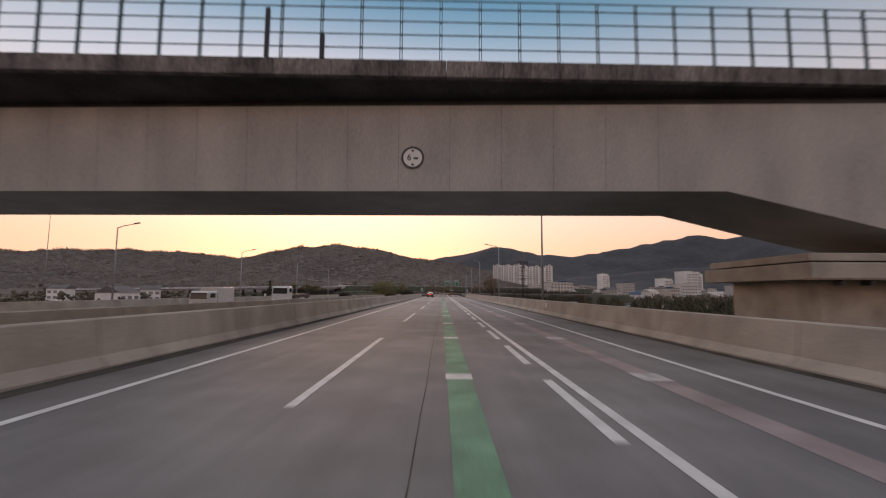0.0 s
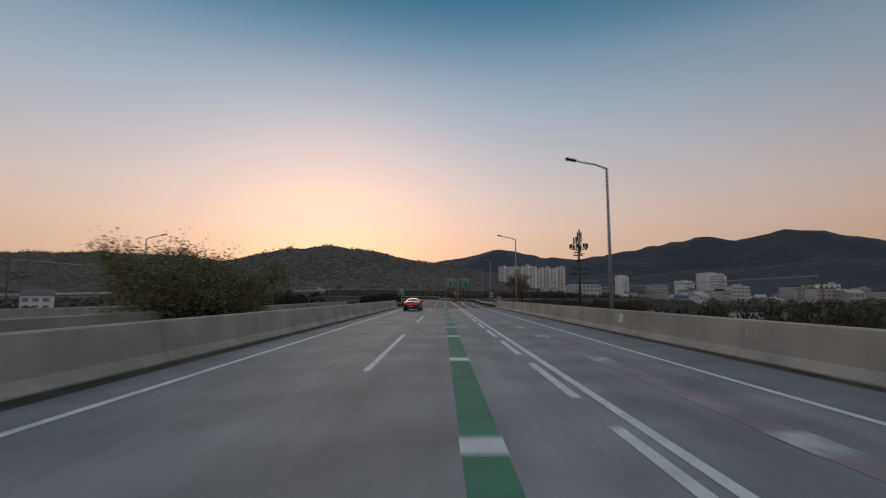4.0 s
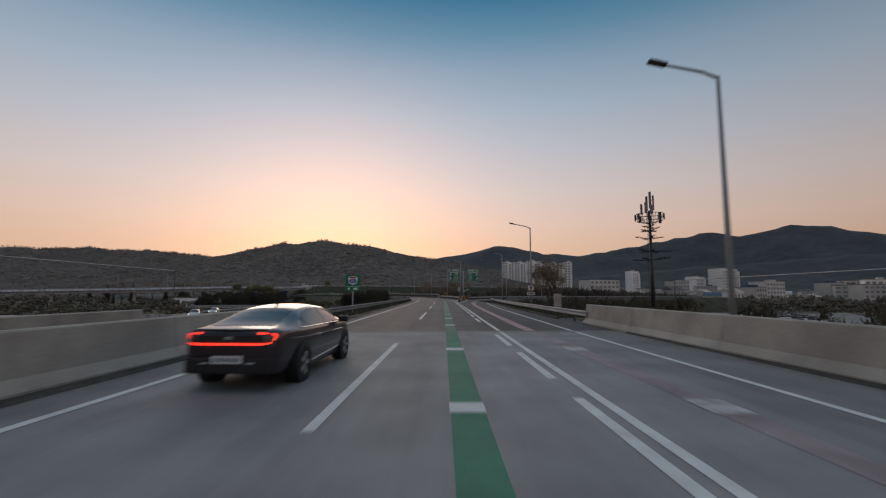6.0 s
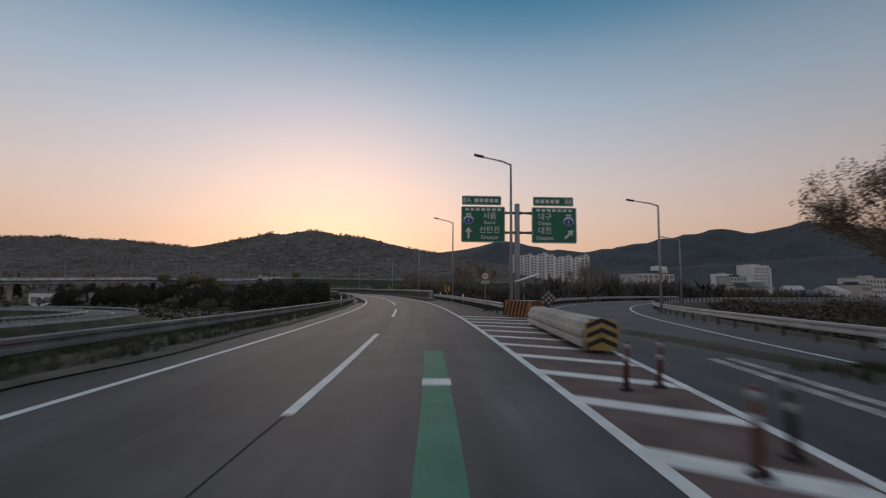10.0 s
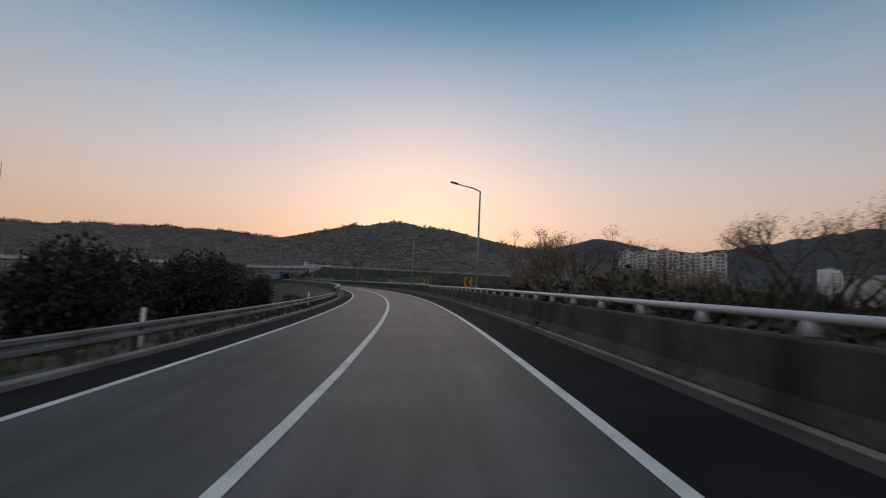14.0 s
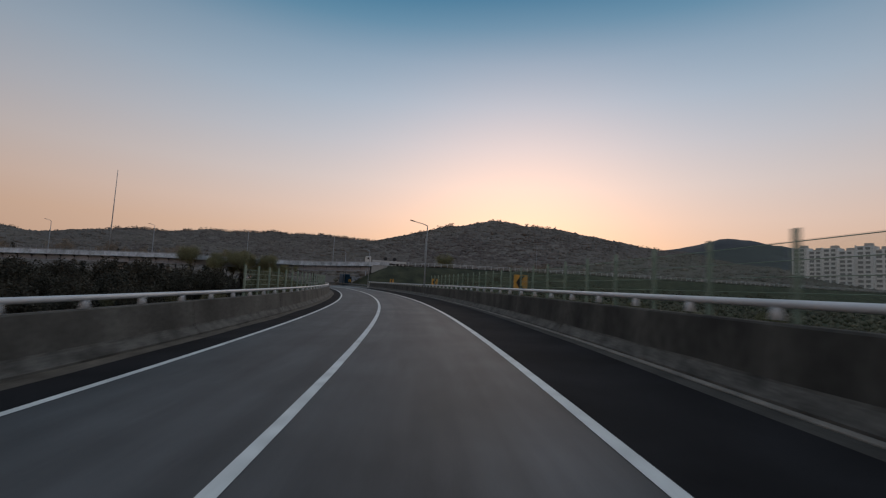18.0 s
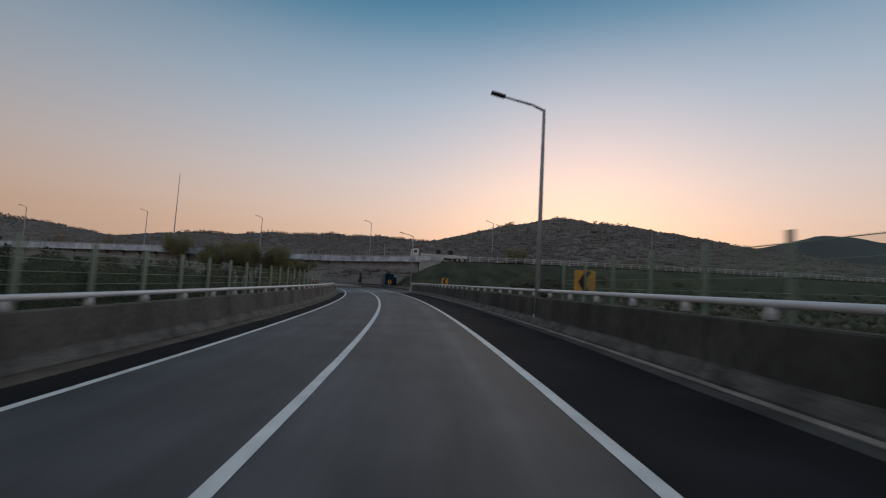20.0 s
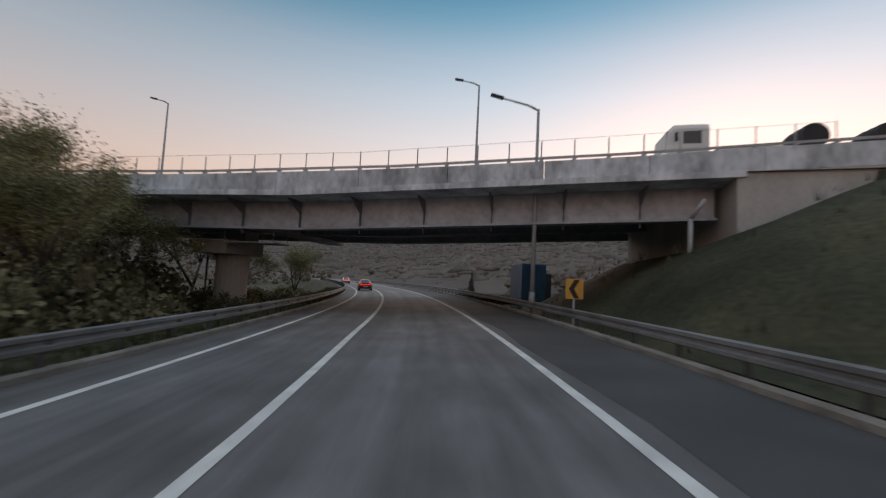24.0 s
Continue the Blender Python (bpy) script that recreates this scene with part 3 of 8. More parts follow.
def guardrail(name, line, o, side, s0, s1, label, top=0.78, off=None, spacing=2.0, double=False, steel=None):
    whole = tagged(empty(name), label, "guardrail", kind="structure")
    for lift in ([0.0, -0.41] if double else [0.0]):
        prof = [(o - side * p, top - 0.32 + lift + q) for p, q in W_PROFILE] + [(o - side * (p - 0.008), top - 0.32 + lift + q) for p, q in reversed(W_PROFILE)]
        sweep("rail_beam", line, prof, s0, s1, steel or M_RAIL, whole, closed=True, step=2.0, off=off)
    bm = bmesh.new()
    add_tube(bm, (0, 0, -1.0), (0, 0, top - 0.02), 0.06, None, 8)
    add_box(bm, (-side * 0.08, 0, top - 0.16), (0.12, 0.1, 0.2))
    first = None
    s = s0 + 0.6
    while s < s1:
        d = off(s) if off else 0
        m = line.stand(s, o + side * 0.13 + d)
        if first is None:
            first = part("post", bm, M_POST, whole)
            first.matrix_basis = m
        else:
            ob = new("post", first.data)
            ob.parent = whole
            ob.matrix_basis = m
        s += spacing
    return whole


guardrail("guardrail_left", road, -6.95, -1, 145.2, 332, "galvanised W-beam guardrail beside the inner lane", top=0.72, steel=M_DULL, off=lambda s: float(np.interp(s, [215, 265, 331], [0, 0.6, 0.65])))
guardrail("guardrail_right", road, 7.6, 1, 146.6, 214, "galvanised W-beam guardrail by the exit lane", top=0.68,
          off=lambda s: float(np.interp(s, [150, 175, 192, 214], [0, 0.35, 1.0, 2.6])))
guardrail("guardrail_ramp", ramp_line, 5.4, 1, 29, 200, "galvanised guardrail along the exit ramp", top=0.7)
guardrail("guardrail_bend", road, 5.1, 1, 236, 269.6, "galvanised guardrail before the concrete parapet")
guardrail("guardrail_after_left", road, -6.3, -1, 463.2, 640, "shade-darkened W-beam guardrail after the parapet", top=0.68, steel=M_DULL)
guardrail("guardrail_after_right", road, 5.2, 1, 464.8, 640, "shade-darkened W-beam guardrail below the grass bank", top=0.64, steel=M_DULL)


# ---- street lamps ----
def street_lamp(height=9.0, arm=1.75, label=""):
    e = empty("street_lamp")
    tagged(e, label or "tall grey street lamp with a single arm", "street lamp", "street lamps", "")
    bm = bmesh.new()
    add_tube(bm, (0, 0, 0), (0, 0, height), 0.11, 0.06, 10)
    add_tube(bm, (0, 0, 0), (0, 0, 0.5), 0.15, 0.13, 10)
    part("pole", bm, M_POLE, e, smooth=True)
    bm = bmesh.new()
    add_tube(bm, (0, 0, height - 0.05), (-arm * 0.3, 0, height + 0.16), 0.055, 0.05, 8)
    add_tube(bm, (-arm * 0.3, 0, height + 0.16), (-arm, 0, height + 0.40), 0.05, 0.04, 8)
    part("arm", bm, M_POLE, e, smooth=True)
    bm = bmesh.new()
    add_box(bm, (0, 0, 0), (0.62, 0.26, 0.12), bevel=0.05, m=Matrix.Translation((-arm - 0.22, 0, height + 0.46)) @ Matrix.Rotation(radians(12), 4, "Y"))
    part("lamp_head", bm, M_DARK, e, "unlit flat lamp head")
    return e


lamp = street_lamp()
lamp.matrix_basis = road.stand(38.7, 8.8, -0.1)
for s, o, z in [(5, 8.9, -0.3), (71.9, 9.2, -0.1), (105.4, 8.9, -0.3), (136.4, 8.9, -0.3), (170.0, 9.3, -0.3), (203.5, 10.9, -0.3), (230.7, 5.6, 0.2), (255.6, 5.3, 0.3),
                (286.7, 5.6, -0.25), (314.9, 5.2, -0.5), (356.6, 5.3, -0.1), (413.0, 5.3, -0.1), (467.0, 5.5, -0.06), (491.9, 4.95, 0.6)]:
    copy_thing(lamp, road.stand(s, o, z))


# ---- more materials ----
M_TEAL = mat("teal_fence_paint", (0.10, 0.17, 0.20), 0.5, 0.2, vary=0.15, scale=3, fine=30, bump=0.02)
M_BLACK = mat("black_paint", (0.012, 0.012, 0.013), 0.5, vary=0.2, scale=2, fine=30, bump=0.02)
M_YELLOW = mat("warning_yellow", (0.56, 0.29, 0.05), 0.5, vary=0.15, scale=3, fine=30, bump=0.02)
M_RED = mat("delineator_red", (0.12, 0.025, 0.024), 0.45, vary=0.2, scale=3, fine=30, bump=0.02)
M_SIGN_GREEN = mat("sign_green", (0.008, 0.155, 0.085), 0.4, vary=0.08, scale=1, fine=30, bump=0.0)
M_SIGN_WHITE = mat("sign_white", (0.72, 0.73, 0.72), 0.45, vary=0.05, scale=1, fine=30, bump=0.0)
M_SIGN_BLUE = mat("sign_blue", (0.03, 0.08, 0.33), 0.4, vary=0.08, scale=1, fine=30, bump=0.0)
M_SIGN_RED = mat("sign_red", (0.30, 0.03, 0.03), 0.4, vary=0.08, scale=1, fine=30, bump=0.0)
M_GIRDER = mat("painted_girder", (0.35, 0.37, 0.41), 0.8, 0.0, vary=0.25, scale=0.35, fine=3, bump=0.0)
# darker girder colour that paints shadow onto the stiffeners and brackets
M_GIRDER_SHADE = mat("shaded_girder_steel", (0.13, 0.135, 0.15), 0.8, 0.0, vary=0.3, scale=0.8, fine=5, bump=0.0)
M_PARAPET = mat("weathered_parapet", (0.49, 0.515, 0.55), 0.9, vary=0.38, scale=0.7, fine=4, bump=0.1, each=0.16, stretch=(1, 1, 0.5))
M_SCREEN = mat("green_mesh_screen", (0.22, 0.27, 0.21), 0.6, vary=0.2, scale=1, fine=20, bump=0.02)
M_RUST = mat("rusty_joint_steel", (0.20, 0.17, 0.15), 0.6, 0.5, vary=0.3, scale=2, fine=30, bump=0.1)
M_DIRT = mat("roadside_dirt", (0.08, 0.068, 0.055), 0.95, vary=0.45, scale=1.2, fine=14, bump=0.5)
M_SEAL = mat("bitumen_seal", (0.036, 0.036, 0.037), 0.95, spec=0.05, vary=0.3, scale=2, fine=30, bump=0.1)


def lettering(name, body, size, material, parent, m, label="", align="CENTER"):
    """Raised letters, built as a mesh in the parent's space."""
    c = bpy.data.curves.new(name, "FONT")
    c.body, c.size, c.extrude, c.align_x, c.align_y = body, size, 0.004, align, "CENTER"
    c.offset = 0.006 * size
    tmp = new(name, c)
    bpy.context.view_layer.update()
    me = bpy.data.meshes.new_from_object(tmp.evaluated_get(bpy.context.evaluated_depsgraph_get()))
    bpy.data.objects.remove(tmp)
    bpy.data.curves.remove(c)
    me.materials.clear()
    me.materials.append(material)
    ob = new(name, me)
    ob.parent = parent
    ob.matrix_basis = m
    if label:
        ob["label"] = label
    return ob


FACE = Matrix.Rotation(radians(90), 4, "X")     # a plate's own x, y turned upright, facing -y


def plate(name, w, h, material, parent, at, thick=0.03, label="", round_=0.0):
    bm = bmesh.new()
    add_box(bm, at, (w, thick, h), bevel=0.0)
    if round_:
        edges = [e for e in bm.edges if abs(e.verts[0].co.y - e.verts[1].co.y) > thick * 0.5]
        bmesh.ops.bevel(bm, geom=edges, offset=round_, segments=3, affect="EDGES")
    return part(name, bm, material, parent, label)


def disc(name, r, material, parent, at, thick=0.03, inner=0.0, label="", seg=28):
    """A round plate, or a ring, facing -y."""
    verts, faces = [], []
    for y in (-thick / 2, thick / 2):
        for q in ((r, inner) if inner else (r,)):
            verts += [(at[0] + q * math.cos(2 * math.pi * k / seg), at[1] + y, at[2] + q * math.sin(2 * math.pi * k / seg)) for k in range(seg)]
    n = seg
    for k in range(n):
        j = (k + 1) % n
        if inner:
            faces += [(k, j, n + j, n + k), (2 * n + k, 3 * n + k, 3 * n + j, 2 * n + j), (k, 2 * n + k, 2 * n + j, j), (n + k, n + j, 3 * n + j, 3 * n + k)]
        else:
            faces.append((k, j, n + j, n + k))
    if not inner:
        faces += [tuple(range(n)), tuple(reversed(range(n, 2 * n)))]
    return link_mesh(name, verts, faces, material, parent, label)


# near-black slab concrete: the shade under the cantilever is put into its colour
M_SLAB_SHADE = mat("shaded_slab_concrete", (0.055, 0.055, 0.055), 0.95, vary=0.4, scale=0.5, fine=10, bump=0.2)
M_EDGE = mat("streaked_edge_concrete", (0.15, 0.14, 0.135), 0.95, vary=0.6, scale=1.2, fine=10, bump=0.2, each=0.15, stretch=(1, 1, 0.3))
# ---- the concrete overpass that the road starts under ----
over = tagged(empty("overpass", Matrix.Translation((0, 19.75, 0.051)) @ Matrix.Rotation(radians(-1.6), 4, "Z") @ Matrix.Scale(0.968, 4)), "grey concrete box-girder overpass with a railing on top", "bridge")


def over_bottom(x):
    return float(np.interp(x, [13.2, 20.2, 25, 40], [6.3, 4.55, 3.55, 3.45]))


xs = np.concatenate([np.linspace(-90, 13.2, 22), np.linspace(14.5, 26, 9), [40]])
gv, gf = [], []
for x in xs:
    b = over_bottom(x)
    gv += [(x, 0, b), (x, 6.7, b), (x, 7.0, 10.35), (x, -0.25, 10.35)]
for i in range(len(xs) - 1):
    for j in range(4):
        gf.append((i * 4 + j, i * 4 + (j + 1) % 4, i * 4 + 4 + (j + 1) % 4, i * 4 + 4 + j))
gf += [(0, 1, 2, 3), tuple(reversed(range(len(gv) - 4, len(gv))))]
link_mesh("box_girder", gv, gf, M_CONC_GREY, over, "pale grey concrete girder with water stains")
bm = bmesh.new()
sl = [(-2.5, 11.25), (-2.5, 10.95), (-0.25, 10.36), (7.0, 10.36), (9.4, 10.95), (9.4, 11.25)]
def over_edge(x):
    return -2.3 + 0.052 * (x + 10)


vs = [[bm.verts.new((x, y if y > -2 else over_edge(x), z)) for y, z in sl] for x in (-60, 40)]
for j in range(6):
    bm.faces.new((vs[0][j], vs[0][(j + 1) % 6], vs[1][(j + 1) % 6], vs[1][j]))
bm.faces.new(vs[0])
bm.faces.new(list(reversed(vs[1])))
part("deck_slab", bm, M_SLAB_SHADE, over, "cantilevered slab, the shade of its underside in its colour")
for k in range(26):
    bm = bmesh.new()
    add_box(bm, (-26 + k * 2.5, over_edge(-26 + k * 2.5) + 0.02, 11.3), (2.485, 0.34, 0.75), rz=0.052, bevel=0.02)
    part("edge_beam", bm, M_EDGE, over, "weathered concrete edge beam with dark streaks")
for k in range(15):
    tube("form_joint", (-23.8 + k * 2.42, -0.002, 6.36), (-23.8 + k * 2.42, -0.248, 10.3), 0.007, M_CONC_LEFT, over, seg=5)
rail_post = None
for k in range(38):
    x = -28 + k * 1.75
    if rail_post is None:
        bm = bmesh.new()
        add_box(bm, (-0.05, 0, 1.45), (0.03, 0.09, 2.9))
        add_box(bm, (0.05, 0, 1.45), (0.03, 0.09, 2.9))
        for z in (0.05, 0.62, 1.25, 1.85, 2.5):
            add_box(bm, (0, 0, z), (0.14, 0.12, 0.06))
        add_box(bm, (0, 0, 0.02), (0.3, 0.2, 0.04))
        rail_post = ob = part("railing_post", bm, M_TEAL, over)
    else:
        ob = new("railing_post", rail_post.data)
        ob.parent = over
    ob.matrix_basis = Matrix.Translation((x, over_edge(x) + 0.03, 11.67))
for z in (0.62, 1.25, 1.88, 2.5, 2.88):
    tube("railing_bar", (-29, over_edge(-29) + 0.03, 11.67 + z), (38, over_edge(38) + 0.03, 11.67 + z), 0.032, M_TEAL, over)
    tube("railing_bar", (-29, 9.3, 11.3 + z), (38, 9.3, 11.3 + z), 0.032, M_TEAL, over)
for x in (-7.6, -5.15):
    box("sign_back_post", (x, -2.2, 12.2 if x > -6 else 12.8), (0.18, 0.12, 1.1 if x > -6 else 2.4), M_DARK, over)
bm = bmesh.new()
add_box(bm, (22.6, 3.3, -1.6), (11.0, 6.2, 9.2), bevel=0.12)
part("pier", bm, M_CONC, over, "beige concrete pier")
bm = bmesh.new()
add_box(bm, (22.3, 3.2, 2.62), (12.6, 8.2, 0.75), bevel=0.05)
add_box(bm, (22.3, 3.2, 3.25), (12.2, 7.6, 0.35), bevel=0.04)
part("pier_cap", bm, M_CONC, over, "stepped concrete pier cap")
for k in range(9):
    box("ledge_bracket", (17.0 + k * 1.2, -1.05, 2.1), (0.16, 0.5, 0.22), M_DARK, over)
box("ledge", (22.3, -1.05, 2.26), (12.8, 0.75, 0.08), M_RUST, over)

limit = tagged(empty("height_limit_sign", Matrix.Translation((-1.3, 19.68, 7.67))), "round white height limit sign on the concrete girder", "road sign")
disc("plate", 0.52, M_SIGN_WHITE, limit, (0, 0, 0))
disc("rim", 0.52, M_DARK, limit, (0, -0.022, 0), 0.02, 0.43)
lettering("digit", "6", 0.42, M_BLACK, limit, Matrix.Translation((-0.16, -0.03, 0)) @ FACE)
for sgn in (1, -1):
    link_mesh("arrow", [(-0.09, -0.03, sgn * 0.36), (0.09, -0.03, sgn * 0.36), (0, -0.03, sgn * 0.24), (-0.09, -0.02, sgn * 0.36), (0.09, -0.02, sgn * 0.36), (0, -0.02, sgn * 0.24)],
              [(0, 1, 2), (5, 4, 3), (0, 3, 4, 1), (1, 4, 5, 2), (2, 5, 3, 0)], M_BLACK, limit)
box("bar", (0.14, -0.025, -0.03), (0.2, 0.02, 0.09), M_DARK, limit)


M_KERB = mat("dusty_kerb_concrete", (0.2, 0.185, 0.165), 0.9, vary=0.35, scale=1.0, fine=16, bump=0.3)
# ---- bridge joints and dirt by the kerbs ----
for s in (74.0, 141.7, 341.0, 458.4):
    j = tagged(empty("expansion_joint"), "steel expansion joint across the road", "joint", kind="structure")
    w0, w1 = (-6.6, 7.5) if s < 150 else (-6.0, 4.7)
    wide = 0.17 if s < 450 else 0.4
    for d in (-wide, wide):
        sweep("joint_edge", road, [(w0, 0.007), (w1, 0.007)], s + d - wide * 0.6, s + d + wide * 0.6, M_DECK if s < 150 else (M_CONC if s < 400 else M_KERB), j, "pale concrete edge strip")
    sweep("joint_steel", road, [(w0, 0.010), (w1, 0.010)], s - 0.05, s + 0.05, M_RUST, j)


def wobble(seed, amount):
    return lambda s: amount * noise.noise((s * 0.21, seed, 0.0))


M_GRIME = mat("dark_gutter_grime", (0.05, 0.047, 0.042), 0.95, vary=0.4, scale=1.0, fine=12, bump=0.3)
dirt = tagged(empty("kerb_dirt"), "dirt and sand gathered along the road edge", "dirt", kind="structure")
sweep("dirt_strip", road, [(-6.15, 0.004), (-5.95, 0.03), (-6.4, 0.06)], 150, 254, M_DIRT, dirt, off=wobble(1, 0.35), step=1.0)
sweep("dirt_strip", road, [(-0.42, 0.004), (-0.25, 0.02), (-0.1, 0.006)], 272, 463, M_GRIME, dirt, off=lambda s: right_bar(s) + 0.06 * noise.noise((s * 0.21, 2, 0.0)), step=1.0)
sweep("dirt_strip", road, [(-5.75, 0.004), (-6.0, 0.03), (-6.2, 0.06)], 331, 463, M_DIRT, dirt, off=wobble(3, 0.15), step=1.0)
sweep("seal_line", road, [(-0.012, 0.003), (0.012, 0.003)], JOINT + 1, 262, M_SEAL, dirt, "black bitumen seam beside the lane dashes", off=lambda s: lane_line(s) - 0.02 + 0.04 * noise.noise((s * 0.4, 5, 0)), step=1.2)
sweep("seal_line", road, [(-0.008, 0.003), (0.008, 0.003)], -40, 74, M_DIRT, dirt, "dark seam in the concrete", off=lambda s: -0.18 + 0.05 * noise.noise((s * 0.3, 9, 0)), step=2)
sh = tagged(empty("shoulder"), "newer black asphalt on the hard shoulder", "road", kind="structure")
M_SHOULDER = mat("black_shoulder_asphalt", (0.018, 0.018, 0.02), 0.95, spec=0.06, vary=0.35, scale=0.5, fine=60, bump=0.3)
ribbon("shoulder_strip", road, lambda s: right_line(s) + 0.1, lambda s: right_bar(s) + 0.02, 262, 458, 0.003, M_SHOULDER, sh)
ribbon("shoulder_strip", road, lambda s: right_line(s) + 0.35 + 0.1 * math.sin(s * 0.7), lambda s: 4.95, 458.8, 560, 0.003, M_ASPHALT, sh)
ribbon("shoulder_strip", road, lambda s: -6.1, lambda s: left_line(s) - 0.1, 262, 458, 0.003, M_SHOULDER, sh)
sweep("gutter_strip", road, [(-6.62, 0.05), (-6.5, 0.008), (-6.28, 0.004)], -80, 141, M_GRIME, dirt, off=wobble(4, 0.06), step=1.5)
sweep("gutter_strip", road, [(7.52, 0.05), (7.42, 0.008), (7.3, 0.004)], -80, 141, M_GRIME, dirt, off=wobble(6, 0.06), step=1.5)
kerbs = tagged(empty("kerb"), "low concrete kerb under the guardrail", "kerb", kind="structure")


def kerb(line, o, side, s0, s1, off=None, material=None):
    sweep("kerb_stone", line, [(o, -0.1), (o, 0.10), (o + side * 0.03, 0.13), (o + side * 0.16, 0.13), (o + side * 0.2, -0.1)], s0, s1, material or M_KERB, kerbs, closed=True, off=off, step=2.5)


kerb(road, 4.75, 1, 236, 268.8)
sweep("toe_strip", road, [(-0.09, -0.05), (-0.09, 0.02), (-0.06, 0.04), (0.0, 0.05), (0.02, -0.05)], 271.2, 462.4, M_KERB, kerbs, closed=True, step=3, off=right_bar)
kerb(road, 4.85, 1, 465, 640)
kerb(road, -5.85, -1, 255, 330.8)
kerb(road, -6.1, -1, 463.2, 640)
kerb(road, 7.1, 1, 151, 214, lambda s: float(np.interp(s, [150, 175, 192, 214], [0, 0.35, 1.0, 2.6])), M_GRIME)


# ---- the opposite carriageway, lower and to the side ----
OPP_Z = -0.4
opp = tagged(sweep("opposite_deck", road, [(-33.2, OPP_Z), (-13.6, OPP_Z), (-13.6, OPP_Z - 0.6), (-33.2, OPP_Z - 0.6)], -80, 142, M_DECK, closed=True, step=12), "concrete deck of the opposite carriageway", "road", kind="structure")
barrier("barrier_opposite_inner", road, -13.7, 1, -80, 142, 1.0, M_CONC, "concrete barrier of the opposite deck", piece=12).location.z = OPP_Z + 0.3
barrier("barrier_opposite_outer", road, -32.7, -1, -80, 142, 1.0, M_CONC, "concrete outer barrier of the opposite deck", piece=12).location.z = OPP_Z
loop = Line([0, 50, 85, 110, 135, 160, 190, 240], [17, 19, 22, 8, 2, 30, 70, 110], -22.5, 140, 0)


def loop_drop(s):
    return float(np.interp(s, [0, 12, 45, 80, 230], [OPP_Z, OPP_Z - 0.1, -2.2, -3.2, -4.6]))


M_SIDE = mat("side_road_asphalt", (0.105, 0.104, 0.102), 0.8, vary=0.25, scale=0.4, fine=40, bump=0.2)
for o, side in ((-4.6, -1), (4.6, 1)):
    tagged(sweep("loop_verge", loop, [(o, -0.02), (o + side * 4.4, -3.5)], 0, 220, M_VERGE, step=3, lift=loop_drop), "grass slope beside the winding side road", "verge", kind="structure")
tagged(sweep("loop_road", loop, [(-4.6, 0), (4.6, 0)], 0, 220, M_SIDE, step=3, lift=loop_drop, smooth=False), "grey side road winding down into the valley", "road", kind="structure")
for o, side in ((4.2, 1), (-4.2, -1)):
    g = tagged(empty("loop_guardrail"), "pale guardrail along the winding side road", "guardrail", kind="structure")
    sweep("rail_beam", loop, [(o, 0.42), (o - side * 0.05, 0.5), (o, 0.58), (o - side * 0.05, 0.68), (o, 0.76), (o + side * 0.03, 0.76), (o + side * 0.03, 0.42)], 2, 215, M_RAIL, g, closed=True, step=2.5, lift=loop_drop)
    for k in range(70):
        bm = bmesh.new()
        add_tube(bm, (0, 0, -0.3), (0, 0, 0.7), 0.06, None, 6)
        part("post", bm, M_RAIL, g).matrix_basis = loop.stand(3 + k * 3, o + side * 0.1, loop_drop(3 + k * 3))
for side in (-0.1, 0.1):
    sweep("centre_line", loop, [(side - 0.06, 0.01), (side + 0.06, 0.01)], 4, 215, M_WHITE, marks, lift=loop_drop)

# piers under the first bridge
for s in (-30, 10, 50, 90, 128):
    p = tagged(empty("bridge_pier", road.stand(s, 0, 0)), "round concrete pier under the bridge deck", "pier", "bridge piers")
    tube("column", (-4, 0, GROUND_Z - 0.5), (-4, 0, -1.9), 0.8, M_CONC_GREY, p, seg=16)
    tube("column", (5, 0, GROUND_Z - 0.5), (5, 0, -1.9), 0.8, M_CONC_GREY, p, seg=16)
    box("cross_beam", (0.4, 0, -1.4), (13.5, 1.6, 1.0), M_CONC_GREY, p)
for o in (-5, -1.5, 2, 5.6):
    tagged(sweep("bridge_girder", road, [(o - 0.5, -0.9), (o + 0.5, -0.9), (o + 0.5, -0.5), (o - 0.5, -0.5)], -80, 141, M_CONC_GREY, closed=True, step=30), "concrete girder under the deck", "girder", kind="structure")
tagged(box("abutment", road.at(146, 0.5, -3.4), (15.0, 9.0, 6.7), M_CONC_GREY), "concrete bridge abutment", "abutment", kind="structure")


# ---- the highway bridge that crosses at the end ----
def hw_lift(s):
    return float(np.interp(s, [-400, -240, -100, -77, -53, -26, -14, -4, 0, 6, 22, 40, 70, 420], [-8.0, -5.0, -1.5, -0.8, -0.15, -0.28, 0.0, 0.5, 0.8, 1.15, 1.5, 1.6, 1.9, 2.0]))


hwb = tagged(empty("highway_bridge"), "grey highway bridge on steel girders with stained parapets", "bridge")
HW0 = -230
sweep("deck_slab", hw, [(0.25, 5.42), (0.25, 5.68), (-21, 5.68), (-21, 5.42)], HW0, 0.3, M_PARAPET, hwb, "pale deck edge", closed=True, step=20, lift=hw_lift)
for k in range(60):
    a = HW0 + k * 4.2
    if a < 2:
        sweep("parapet", hw, [(0.1, 5.66), (0.05, 6.6), (-0.2, 6.6), (-0.3, 5.66)], a + 0.015, a + 4.185, M_PARAPET, hwb, "concrete parapet with pale patches and stains", closed=True, step=5, lift=hw_lift)
sweep("parapet", hw, [(-20.6, 5.66), (-20.7, 6.6), (-20.95, 6.6), (-21, 5.66)], HW0, 6, M_PARAPET, hwb, closed=True, step=20, lift=hw_lift)
